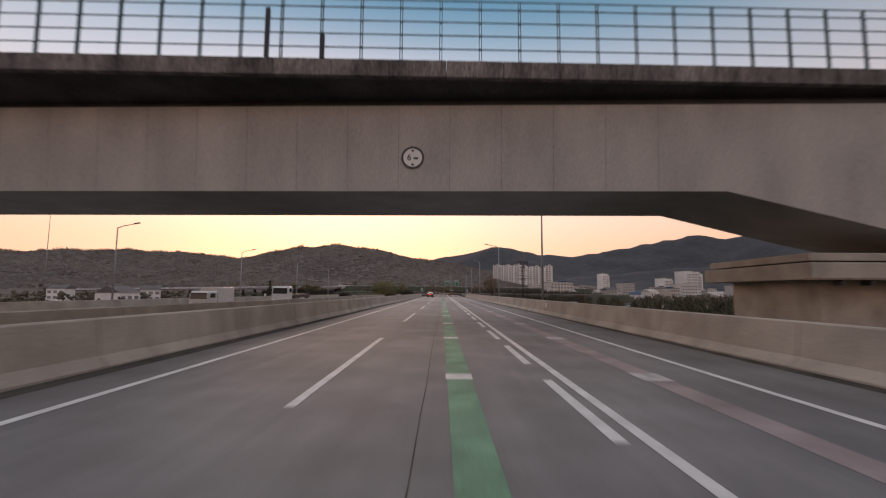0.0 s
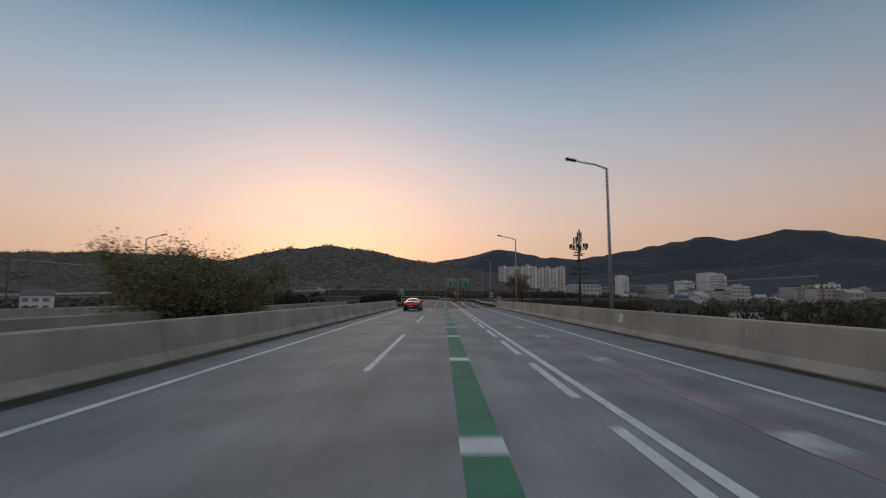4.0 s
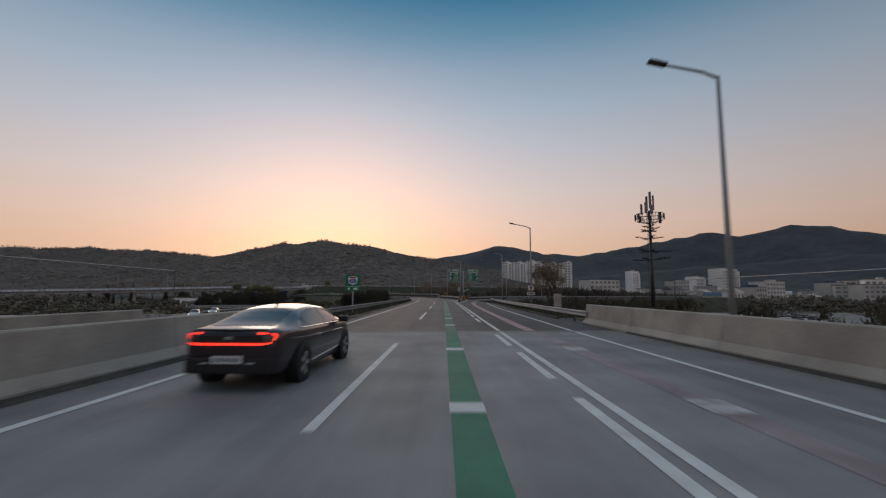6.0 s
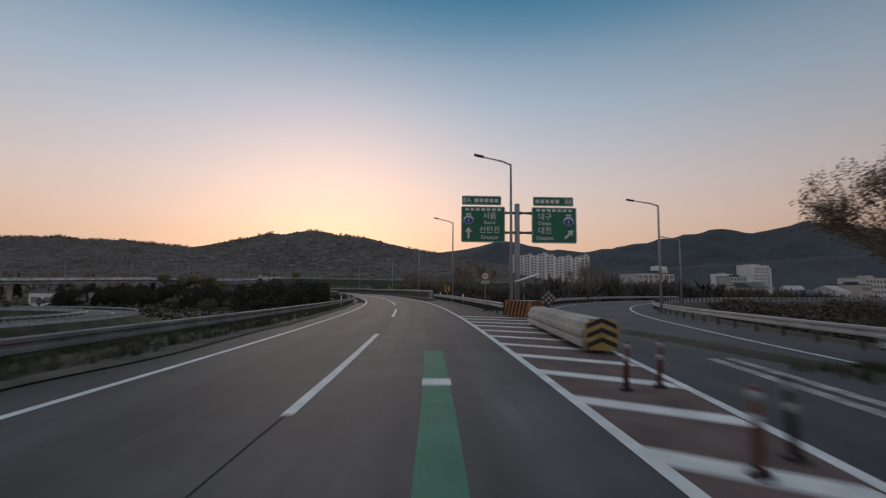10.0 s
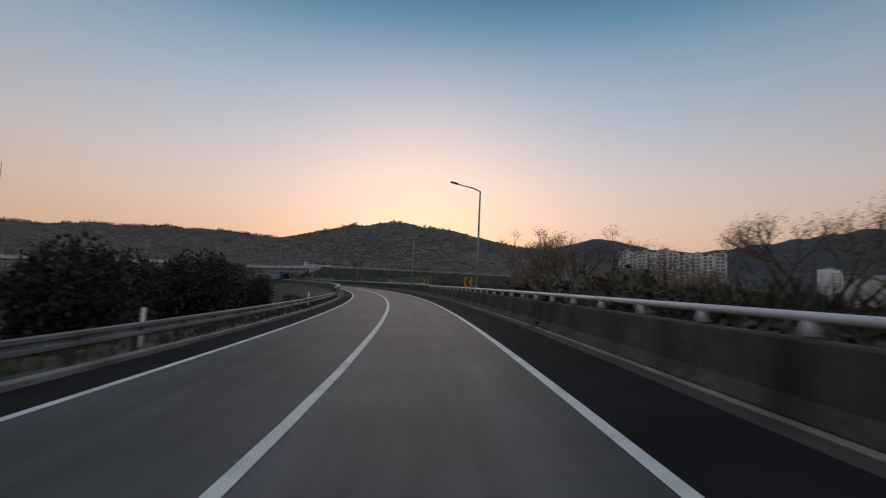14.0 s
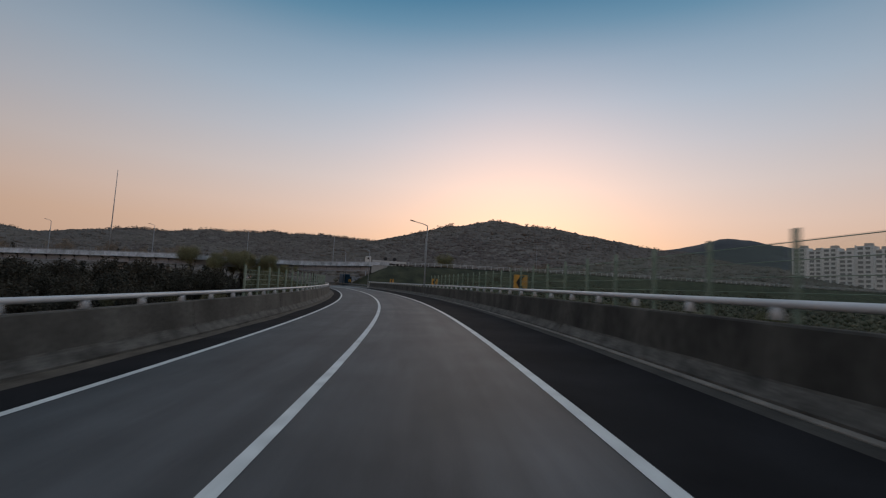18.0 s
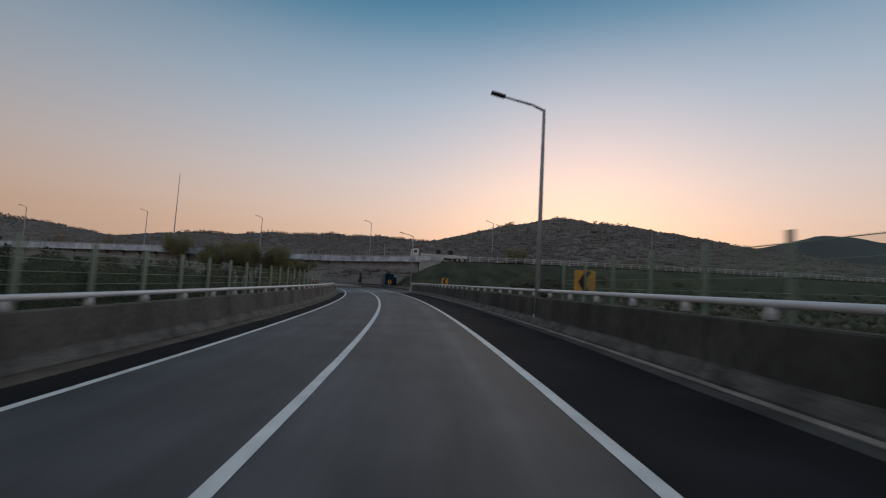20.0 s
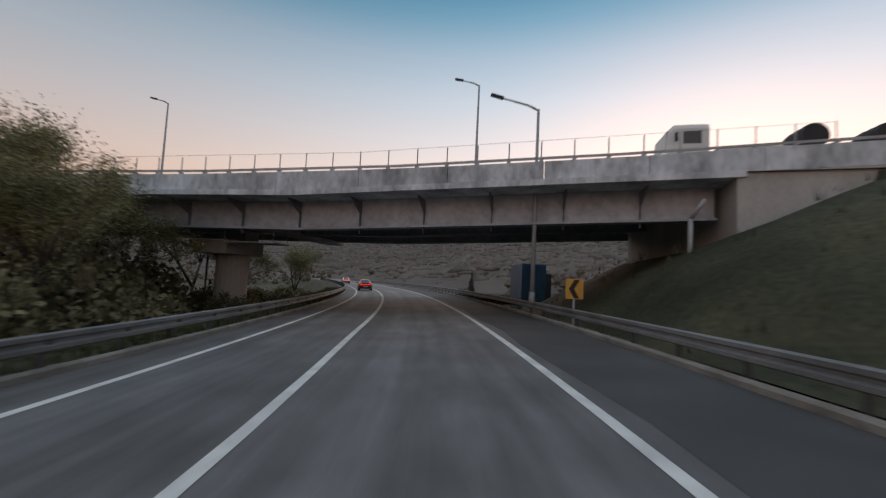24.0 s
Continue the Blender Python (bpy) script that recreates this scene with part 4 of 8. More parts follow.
for o, low in ((-1.6, 3.95), (-7, 4.85), (-13, 4.85), (-19, 4.85)):
    sweep("girder", hw, [(o + 0.35, low), (o + 0.35, low + 0.1), (o + 0.06, low + 0.12), (o + 0.06, 5.42), (o - 0.06, 5.42), (o - 0.06, low + 0.12), (o - 0.35, low + 0.1), (o - 0.35, low)], HW0, -0.2, M_GIRDER, hwb, "weathered steel girder", closed=True, step=20, lift=hw_lift)
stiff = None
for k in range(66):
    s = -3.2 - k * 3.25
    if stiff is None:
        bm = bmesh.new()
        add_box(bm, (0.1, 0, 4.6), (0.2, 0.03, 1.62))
        stiff = ob = part("stiffener", bm, M_GIRDER_SHADE, hwb)
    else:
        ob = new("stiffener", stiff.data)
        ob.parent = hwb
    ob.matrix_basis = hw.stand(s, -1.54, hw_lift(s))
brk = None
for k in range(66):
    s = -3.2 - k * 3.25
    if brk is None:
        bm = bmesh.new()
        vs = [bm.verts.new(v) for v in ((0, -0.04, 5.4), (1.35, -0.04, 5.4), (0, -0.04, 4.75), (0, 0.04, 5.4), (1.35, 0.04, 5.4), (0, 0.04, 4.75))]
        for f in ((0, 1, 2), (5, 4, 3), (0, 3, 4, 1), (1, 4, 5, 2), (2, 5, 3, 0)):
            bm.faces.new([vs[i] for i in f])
        brk = ob = part("bracket", bm, M_GIRDER_SHADE, hwb)
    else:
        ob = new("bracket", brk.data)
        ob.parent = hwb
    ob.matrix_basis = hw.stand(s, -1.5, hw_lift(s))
sweep("handrail", hw, [(-0.13, 6.72), (-0.03, 6.72), (-0.03, 6.82), (-0.13, 6.82)], HW0, 5.6, M_RAIL, hwb, closed=True, step=10, lift=hw_lift)
fp = None
for k in range(140):
    s = 3.5 - k * 1.38
    if fp is None:
        bm = bmesh.new()
        add_tube(bm, (0, 0, 6.6), (0, 0, 7.5), 0.028, None, 6)
        add_box(bm, (0, 0, 6.66), (0.16, 0.16, 0.14))
        fp = ob = part("fence_post", bm, M_RAIL, hwb)
    else:
        ob = new("fence_post", fp.data)
        ob.parent = hwb
    ob.matrix_basis = hw.stand(s, -0.08, hw_lift(s))
for z in (7.46,):
    sweep("fence_wire", hw, [(-0.08, z), (-0.07, z + 0.012), (-0.09, z + 0.012)], HW0, 3.5, M_RAIL, hwb, closed=True, step=20, lift=hw_lift)
bm = bmesh.new()
add_tube(bm, (0.1, -1.2, 5.3), (-0.3, -1.6, 4.6), 0.09, None, 8)
add_tube(bm, (-0.3, -1.6, 4.6), (-0.3, -1.6, 2.2), 0.09, None, 8)
part("drain_pipe", bm, M_RAIL, hwb, smooth=True).matrix_basis = hw.stand(0, 0.2, 0)
bm = bmesh.new()
add_box(bm, (-10.3, 1.4, 3.2), (20.4, 2.8, 6.2))
part("abutment", bm, M_CONC_GREY, hwb, "concrete abutment").matrix_basis = hw.stand(0.1, 0, 0)
link = [(0.12, 0, 6.44), (0.12, 6.2, 6.8), (0.12, 6.2, 5.0), (0.12, 3.2, 3.3), (0.12, 0, 3.3)]
bm = bmesh.new()
va = [bm.verts.new(v) for v in link]
vb = [bm.verts.new((v[0] - 0.4, v[1], v[2])) for v in link]
bm.faces.new(va)
bm.faces.new(list(reversed(vb)))
for j in range(5):
    bm.faces.new((va[j], va[(j + 1) % 5], vb[(j + 1) % 5], vb[j]))
part("wing_wall", bm, M_CONC_GREY, hwb, "pale concrete wing wall").matrix_basis = hw.stand(0, 0, 0)
for s in (-26.2, -68.5, -108, -148, -188):
    bm = bmesh.new()
    add_tube(bm, (0, 0, GROUND_Z), (0, 0, 2.9 + hw_lift(s)), 0.95, None, 20)
    part("pier_column", bm, M_CONC_GREY, hwb, "round concrete pier", smooth=False).matrix_basis = hw.stand(s, -5.6)
    bm = bmesh.new()
    add_box(bm, (-5.2, 0, 3.25 + hw_lift(s)), (3.6, 2.3, 0.8), bevel=0.06)
    add_box(bm, (-12.0, 0, 4.9 + hw_lift(s)), (17.0, 1.6, 0.3), bevel=0.06)
    add_box(bm, (-6.2, 0, 4.0 + hw_lift(s)), (1.4, 1.6, 0.8))
    add_box(bm, (-3.9, 0, 3.5 + hw_lift(s)), (0.8, 2.9, 0.3))
    part("pier_cap", bm, M_CONC_GREY, hwb, "stepped concrete pier cap").matrix_basis = hw.stand(s, 0)
bm = bmesh.new()
add_box(bm, (-4.5, 3.1, 3.0), (1.6, 3.2, 0.06))
for d in (1.6, 3.0, 4.6):
    for x in (-5.2, -3.8):
        add_tube(bm, (x, d, 3.0), (x, d, 4.0), 0.025, None, 6)
for z in (3.5, 3.98):
    add_tube(bm, (-3.8, 1.6, z), (-3.8, 4.6, z), 0.022, None, 6)
part("inspection_platform", bm, M_RAIL, hwb, "small railed steel platform at the pier head").matrix_basis = hw.stand(-26.2, 1.2, 0.2)
bm = bmesh.new()
add_tube(bm, (0.2, -1.1, 5.4), (0.2, -1.1, 3.6), 0.06, None, 8)
add_tube(bm, (0.2, -1.1, 3.6), (-5.7, -0.6, 2.4), 0.06, None, 8)
add_tube(bm, (-5.7, -0.6, 2.4), (-5.7, -0.6, -3), 0.06, None, 8)
part("drain_pipe", bm, M_DARK, hwb, smooth=True).matrix_basis = hw.stand(-26.2, 1.6, 0.2)

# highway carriageway on its embankment
tagged(sweep("highway_road", hw, [(-21, 5.62), (0.3, 5.62)], 0.3, 420, M_ASPHALT, step=20, lift=hw_lift), "asphalt highway on the embankment", "road", kind="structure")
M_PALE = mat("pale_galvanised_rail", (0.5, 0.5, 0.5), 0.6, 0.1, vary=0.15, scale=0.8, fine=15, bump=0.04)
hg = tagged(empty("highway_guardrail"), "pale highway guardrail with close posts on the embankment", "guardrail", kind="structure")
for z in (6.14, 6.52):
    sweep("rail_beam", hw, [(0.05, z), (0.1, z + 0.05), (0.05, z + 0.11), (0, z + 0.11), (0, z)], 6, 300, M_PALE, hg, closed=True, step=8, lift=hw_lift)
for k in range(75):
    bm = bmesh.new()
    add_box(bm, (0, 0, 6.15), (0.12, 0.16, 1.2))
    part("post", bm, M_PALE, hg).matrix_basis = hw.stand(7 + k * 2.0, -0.06, hw_lift(7 + k * 2.0))
hl = street_lamp(9.7, 1.2, "slim highway lamp with a short bent arm")
hl["group"] = "highway lamps"
hl.matrix_basis = hw.stand(-11.8, -10.6, 5.6, 90)
for s in (-37.4, -63.5, -90, -117, 16.1, 53):
    copy_thing(hl, hw.stand(s, -11.0 if s < 0 else -2.4, (5.5 if s < 0 else 4.8) + hw_lift(s), 90))

# grass bank from the highway down to the road
edge_o = [-50, -38.4, -28.9, -19.4, -9.7, 0.2, 10.1, 20.1, 30.1, 40.2, 50.4, 60.6, 70.7, 80.9, 91.1]
edge_s = [-25.0, -19.7, -15.8, -12.3, -9.2, -6.3, -3.9, -1.8, 0.0, 1.4, 2.6, 3.5, 4.1, 4.3, 4.4]
us = np.concatenate([np.linspace(0, 20, 21), np.linspace(22, 60, 16), np.geomspace(66, 420, 14)])
os_ = np.arange(-48, 92, 2.0)
bv, bf = [], []
for o in os_:
    s_first = float(np.interp(o, edge_o, edge_s)) + 0.15
    for u in us:
        s = s_first + u
        d = math.hypot(max(0, 4.5 - s), max(0, o - 0.45, -21 - o))
        crest = 5.7 + hw_lift(s) - d * 0.52
        base = float(np.interp(o, [30, 60, 91], [-0.6, -2.2, -6.5])) - (0.02 * u if o < 30 else 0)
        z = max(crest, base, GROUND_Z + 0.2) + (0.22 * noise.noise((s * 0.25, o * 0.25, 1.0)) + 0.35 * noise.noise((s * 0.06, o * 0.06, 4.0))) * min(1, 0.15 + d * 0.3)
        if -21 <= o <= 0.5 and s > 4.0:
            z = min(z, 5.5 + hw_lift(s))
        if -21.5 <= o <= 0.6 and s < 4.4:
            z = min(z, 3.6)
        k = min(1, u / 2.5)
        bv.append(hw.at(s, o, z * k + 0.14 * (1 - k)))
n = len(us)
for i in range(len(os_) - 1):
    for j in range(n - 1):
        bf.append((i * n + j, i * n + j + 1, i * n + n + j + 1, i * n + n + j))
M_BANK = mat("bank_grass", (0.03, 0.038, 0.0165), 0.95, vary=0.5, scale=0.3, fine=5, bump=0.6, tint=(0.06, 0.06, 0.032))
tagged(link_mesh("grass_bank", bv, bf, M_BANK, smooth=True), "dull dry-green grass bank rising from the road to the highway", "bank", kind="structure")
verge("verge_after_left", road, -1, 462, 640, lambda s: -6.9, "dark grass verge below the trees", toe=9)
verge("verge_after_right", road, 1, 520, 640, lambda s: 5.2, "dark grass verge past the bridge", toe=20, base=-3)


# ---- green mesh screens along the parapets ----
M_PANEL = mat("translucent_green_panel", (0.12, 0.2, 0.12), 0.5, vary=0.15, scale=1, fine=20, bump=0.02)
M_PANEL.node_tree.nodes["Principled BSDF"].inputs["Alpha"].default_value = 0.13


def screen(name, o, s0, s1, z0, z1, spacing=4.0, off=None):
    e = tagged(empty(name), "light green mesh screen on steel posts behind the parapet", "screen fence", "mesh screens")
    n = int((s1 - s0) / spacing)
    for k in range(n + 1):
        s = s0 + k * spacing
        bm = bmesh.new()
        add_box(bm, (0, 0, (z0 + z1) / 2 + 0.1), (0.075, 0.08, z1 - z0 + 0.2))
        part("post", bm, M_SCREEN, e).matrix_basis = road.stand(s, o + off(s))
        if k < n:
            bm = bmesh.new()
            vs = [[bm.verts.new(road.at(q, o + off(q) + d, zz)) for q, zz in ((s + 0.07, z0 + 0.5), (s + spacing - 0.07, z0 + 0.5), (s + spacing - 0.07, z1), (s + 0.07, z1))] for d in (-0.006, 0.006)]
            bm.faces.new(vs[0])
            bm.faces.new(list(reversed(vs[1])))
            for j in range(4):
                bm.faces.new((vs[0][j], vs[0][(j + 1) % 4], vs[1][(j + 1) % 4], vs[1][j]))
            part("screen_panel", bm, M_PANEL, e, "see-through green panel")
            bm = bmesh.new()
            for zz in (z0 + 2.1, z0 + 2.35, z0 + 2.6, z1 - 0.02):
                add_tube(bm, road.at(s, o + off(s) + 0.02, zz), road.at(s + spacing, o + off(s + spacing) + 0.02, zz), 0.007, None, 4)
            part("panel_rail", bm, M_SCREEN, e)
    return e


screen("mesh_screen", 0.95, 344, 412, -0.6, 2.3, 2.0, right_bar)
screen("mesh_screen", -0.95, 378, 442, -0.6, 2.2, 2.0, left_bar)


# ---- vehicles ----
def paint(name, color, rough=0.3, metal=0.3):
    m = mat(name, color, rough, metal, vary=0.06, scale=1.2, fine=60, bump=0.0)
    m.node_tree.nodes["Principled BSDF"].inputs["Coat Weight"].default_value = 0.8
    return m


M_CAR_DARK = paint("dark_car_paint", (0.02, 0.013, 0.018))
M_CAR_RED = paint("red_car_paint", (0.30, 0.02, 0.018))
M_CAR_WHITE = paint("white_car_paint", (0.55, 0.55, 0.54), 0.35, 0.0)
M_GLASS = mat("tinted_glass", (0.02, 0.022, 0.024), 0.08, 0.0, vary=0.05, scale=1, fine=20, bump=0.0, spec=0.6)
M_CHROME = mat("chrome_trim", (0.6, 0.6, 0.6), 0.2, 1.0, vary=0.05, scale=2, fine=20, bump=0.0)
M_TYRE = mat("tyre_rubber", (0.015, 0.015, 0.015), 0.85, vary=0.2, scale=6, fine=60, bump=0.1)
M_RIM = mat("alloy_rim", (0.5, 0.5, 0.51), 0.4, 0.6, vary=0.1, scale=6, fine=40, bump=0.0)
M_TAIL = mat("lit_tail_lamp", (0.9, 0.03, 0.015), 0.3, emit=2.2, vary=0.05, bump=0.0)
M_HEAD = mat("lit_head_lamp", (1.0, 0.93, 0.8), 0.3, emit=2.5, vary=0.05, bump=0.0)
M_PLATE = mat("plate_white", (0.6, 0.62, 0.62), 0.5, vary=0.05, bump=0.0)


def loft(name, rings, material, parent, label="", smooth=True):
    k = len(rings[0])
    verts = [v for r in rings for v in r]
    faces = [(i * k + j, i * k + (j + 1) % k, i * k + k + (j + 1) % k, i * k + k + j) for i in range(len(rings) - 1) for j in range(k)]
    faces += [tuple(reversed(range(k))), tuple(range(len(verts) - k, len(verts)))]
    return link_mesh(name, verts, faces, material, parent, label, smooth)


def wheel(parent, x, y, r=0.335, w=0.225):
    side = 1 if x > 0 else -1
    bm = bmesh.new()
    prof = [(r * 0.62, -w / 2), (r * 0.9, -w / 2), (r, -w * 0.36), (r, w * 0.36), (r * 0.9, w / 2), (r * 0.62, w / 2)]
    seg = 22
    ring = [[bm.verts.new((o, q * math.cos(2 * math.pi * k / seg), q * math.sin(2 * math.pi * k / seg))) for q, o in prof] for k in range(seg)]
    for k in range(seg):
        for j in range(len(prof)):
            bm.faces.new((ring[k][j], ring[k][(j + 1) % len(prof)], ring[(k + 1) % seg][(j + 1) % len(prof)], ring[(k + 1) % seg][j]))
    wh = part("wheel", bm, M_TYRE, parent, smooth=True)
    wh.matrix_basis = Matrix.Translation((x, y, r))
    bm = bmesh.new()
    for k in range(5):
        a = 2 * math.pi * k / 5
        for d in (-0.12, 0.12):
            add_tube(bm, (side * w * 0.36, 0.05 * math.cos(a), 0.05 * math.sin(a)), (side * w * 0.42, r * 0.62 * math.cos(a + d), r * 0.62 * math.sin(a + d)), 0.028, 0.022, 6)
    add_tube(bm, (side * w * 0.2, 0, 0), (side * w * 0.45, 0, 0), 0.07, None, 10)
    add_tube(bm, (-side * w * 0.1, 0, 0), (side * w * 0.12, 0, 0), r * 0.6, None, 18)
    part("rim", bm, M_RIM, wh)
    return wh


CAR_Y = (-2.45, -2.41, -2.28, -1.9, -1.5, -1.0, -0.5, 0.0, 0.4, 0.8, 1.2, 1.5, 1.9, 2.2, 2.38, 2.45)
CAR_W = (0.66, 0.73, 0.8, 0.865, 0.905, 0.93, 0.93, 0.93, 0.93, 0.93, 0.92, 0.91, 0.89, 0.83, 0.73, 0.62)
CAR_SILL = (0.42, 0.34, 0.28, 0.24, 0.21, 0.2, 0.2, 0.2, 0.2, 0.2, 0.2, 0.21, 0.22, 0.25, 0.32, 0.4)
CAR_BELT = (0.86, 0.93, 0.965, 0.965, 0.955, 0.945, 0.935, 0.93, 0.925, 0.92, 0.91, 0.89, 0.83, 0.74, 0.62, 0.52)
CAR_TOPW = (0.6, 0.66, 0.66, 0.61, 0.575, 0.555, 0.55, 0.555, 0.565, 0.59, 0.68, 0.77, 0.77, 0.7, 0.6, 0.5)
CAR_TOP = {True: (0.9, 1.0, 1.03, 1.09, 1.2, 1.345, 1.425, 1.445, 1.42, 1.33, 1.14, 0.985, 0.885, 0.78, 0.65, 0.54),
           False: (0.9, 0.99, 1.0, 1.03, 1.11, 1.37, 1.435, 1.445, 1.42, 1.33, 1.14, 0.985, 0.885, 0.78, 0.65, 0.54)}


def car(name, label, body_mat, length=4.9, width=1.86, height=1.445, tail=True, fast=True):
    """A saloon; +y is ahead, the origin under its middle."""
    e = tagged(empty(name), label, "car")
    L, W = length / 2, width / 2
    ky, kx, kz = L / 2.45, W / 0.93, (height - 0.9) / 0.545

    def curve(y, table):
        i = max(1, min(len(CAR_Y) - 2, next(k for k, q in enumerate(CAR_Y) if q >= y)))
        u = (y - CAR_Y[i - 1]) / (CAR_Y[i] - CAR_Y[i - 1])
        p0, p1, p2, p3 = table[max(i - 2, 0)], table[i - 1], table[i], table[i + 1]
        bend = p1 + 0.5 * u * (p2 - p0 + u * (2 * p0 - 5 * p1 + 4 * p2 - p3 + u * (3 * (p1 - p2) + p3 - p0)))
        return min(max(bend, min(p1, p2) - 0.01), max(p1, p2) + 0.01)

    def up(z):
        return z if z < 0.9 else 0.9 + (z - 0.9) * kz

    def flank(y, v, out=0.0):
        """Side of the body: v from 0 at the sill over 1 at the waist to 2 at the roof's edge."""
        w, z0, z1, u, top = (curve(y, q) for q in (CAR_W, CAR_SILL, CAR_BELT, CAR_TOPW, CAR_TOP[fast]))
        if v <= 1:
            f = 0.9 + 0.1 * math.sin(min(v / 0.5, 1) * math.pi / 2) - 0.05 * max(0, (v - 0.5) / 0.5) ** 2
            return (w * f + out) * kx, y * ky, up(z0 + (z1 - z0) * v)
        f = v - 1
        z2 = top - 0.16 * max(0.1, min(1, (top - z1) / 0.5)) * 0.4
        x = w * 0.95 + (u - w * 0.95) * (f * 0.7 + 0.3 * f * f)
        return (x + out) * kx, y * ky, up(z1 + (z2 - z1) * f)

    def roof(y, u, out=0.0):
        z1, w, top = (curve(y, q) for q in (CAR_BELT, CAR_TOPW, CAR_TOP[fast]))
        drop = 0.16 * max(0.1, min(1, (top - z1) / 0.5)) * 0.4
        return u * w * kx, y * ky, up(top - drop * abs(u) ** 2.6 + out)

    ys = [-2.45, -2.43, -2.41, -2.36, -2.28, -2.15, -2.0] + [-1.85 + 0.15 * k for k in range(27)] + [2.12, 2.22, 2.32, 2.38, 2.42, 2.45]
    vs = (0, 0.12, 0.3, 0.5, 0.7, 0.85, 0.95, 1.0, 1.06, 1.25, 1.5, 1.75)
    rings = []
    for y in ys:
        half = [flank(y, v) for v in vs] + [roof(y, u) for u in (1, 0.92, 0.8, 0.55, 0.25)]
        rings.append(half + [(-x, q, z) for x, q, z in reversed(half)])
    loft("body", rings, body_mat, e)

    def patch(pname, fn, y0, y1, lo, hi, n, m, material, plabel="", flip=1):
        """A thin skin laid on the body between two limits given at each y."""
        verts = []
        for i in range(n + 1):
            y = y0 + (y1 - y0) * i / n
            a, b = lo(y), hi(y)
            for j in range(m + 1):
                x, q, z = fn(y, a + (b - a) * j / m, 0.006)
                verts.append((x * flip, q, z))
        faces = [(i * (m + 1) + j, (i + 1) * (m + 1) + j, (i + 1) * (m + 1) + j + 1, i * (m + 1) + j + 1) for i in range(n) for j in range(m)]
        return link_mesh(pname, verts, faces, material, e, plabel, True)

    def edge(pts, r, pname, material, plabel=""):
        bm = bmesh.new()
        for p, q in zip(pts, pts[1:]):
            add_tube(bm, p, q, r, None, 6)
        return part(pname, bm, material, e, plabel)

    end, nose = (-1.42, 1.12) if fast else (-1.2, 1.12)

    def low(y):
        return 1.08 + 0.1 * max(0.0, (end + 0.3 - y) / 0.3) ** 2

    def high(y):
        k = min(1.0, (y - end) / 0.75) if y < 0 else min(1.0, (nose - y) / 0.8)
        return low(y) + 0.04 + 0.8 * math.sqrt(max(0.0, 1 - (1 - k) ** 2)) * (1.0 if y < 0 else 0.98)

    patch("rear_window", roof, -2.02 if fast else -1.62, -0.95, lambda y: -0.9, lambda y: 0.9, 10, 10, M_GLASS, "dark tinted rear window")
    patch("windscreen", roof, 0.62, 1.42, lambda y: -0.92, lambda y: 0.92, 8, 10, M_GLASS)
    for sx in (-1, 1):
        for y0, y1 in ((end, end + 0.3), (end + 0.33, -0.06), (0.0, nose)):
            patch("side_window", flank, y0, y1, low, high, 10, 5, M_GLASS, "", sx)
        ring = [end + (nose - end) * k / 24 for k in range(25)]
        line = [flank(y, low(y), 0.008) for y in ring] + [flank(y, high(y), 0.008) for y in reversed(ring)] + [flank(end, low(end), 0.008)]
        edge([(sx * x, q, z) for x, q, z in line], 0.011, "window_trim", M_CHROME, "chrome outline round the side windows")
        edge([(sx * x, q, z) for x, q, z in (flank(-1.05 + 0.2 * k, 0.14 + 0.012 * k, 0.006) for k in range(11))], 0.013, "sill_trim", M_CHROME, "chrome strip low on the doors")
        edge([(sx * x, q, z) for x, q, z in (flank(-2.0 + 0.25 * k, 0.8, 0.002) for k in range(14))], 0.008, "crease", body_mat)
        for y in (-0.62, 0.42):
            x, q, z = flank(y, 0.8, 0.012)
            box("door_handle", (sx * x, q, z), (0.035, 0.2, 0.035), M_CHROME, e, bevel=0.01)
        box("mirror", (sx * (W + 0.07), 0.98 * ky, 1.0), (0.22, 0.12, 0.14), M_BLACK, e, bevel=0.035)
        for y in (-1.43 * ky, 1.47 * ky):
            wheel(e, sx * (W - 0.10), y)
            bm = bmesh.new()
            add_tube(bm, (sx * (W - 0.24), y, 0.345), (sx * (W + 0.004), y, 0.345), 0.375, None, 26)
            part("wheel_arch", bm, M_BLACK, e, "black wheel well")
        if tail:
            lamp = [(0.5, -2.475, 0.775), (0.6, -2.455, 0.777), (0.69, -2.415, 0.79), (0.755, -2.33, 0.9), (0.73, -2.36, 0.925), (0.65, -2.41, 0.94), (0.48, -2.445, 0.95)]
            edge([(sx * x * kx, y * ky, z) for x, y, z in lamp], 0.016, "tail_lamp", M_TAIL, "glowing red bracket of the tail lamp")
        else:
            lamp = [flank(2.05, 0.9, 0.01), flank(2.2, 0.86, 0.012), flank(2.33, 0.8, 0.014)]
            edge([(sx * x, y, z) for x, y, z in lamp], 0.05, "head_lamp", M_HEAD, "lit headlamp")
    if tail:
        box("tail_light_bar", (0, -L - 0.024, 0.775), (W * 1.08, 0.03, 0.028), M_TAIL, e, "glowing red strip across the tail")
        box("tail_panel", (0, -L - 0.004, 0.86), (W * 1.2, 0.03, 0.12), M_BLACK, e, "glossy black panel between the lamps", bevel=0.01)
        box("badge", (0, -L - 0.024, 0.87), (0.14, 0.012, 0.05), M_CHROME, e, bevel=0.005)
        box("rear_bumper", (0, -L + 0.0, 0.43), (W * 1.56, 0.1, 0.26), M_BLACK, e, bevel=0.035)
        box("number_plate", (0, -L - 0.06, 0.53), (0.5, 0.02, 0.12), M_PLATE, e, "pale plate")
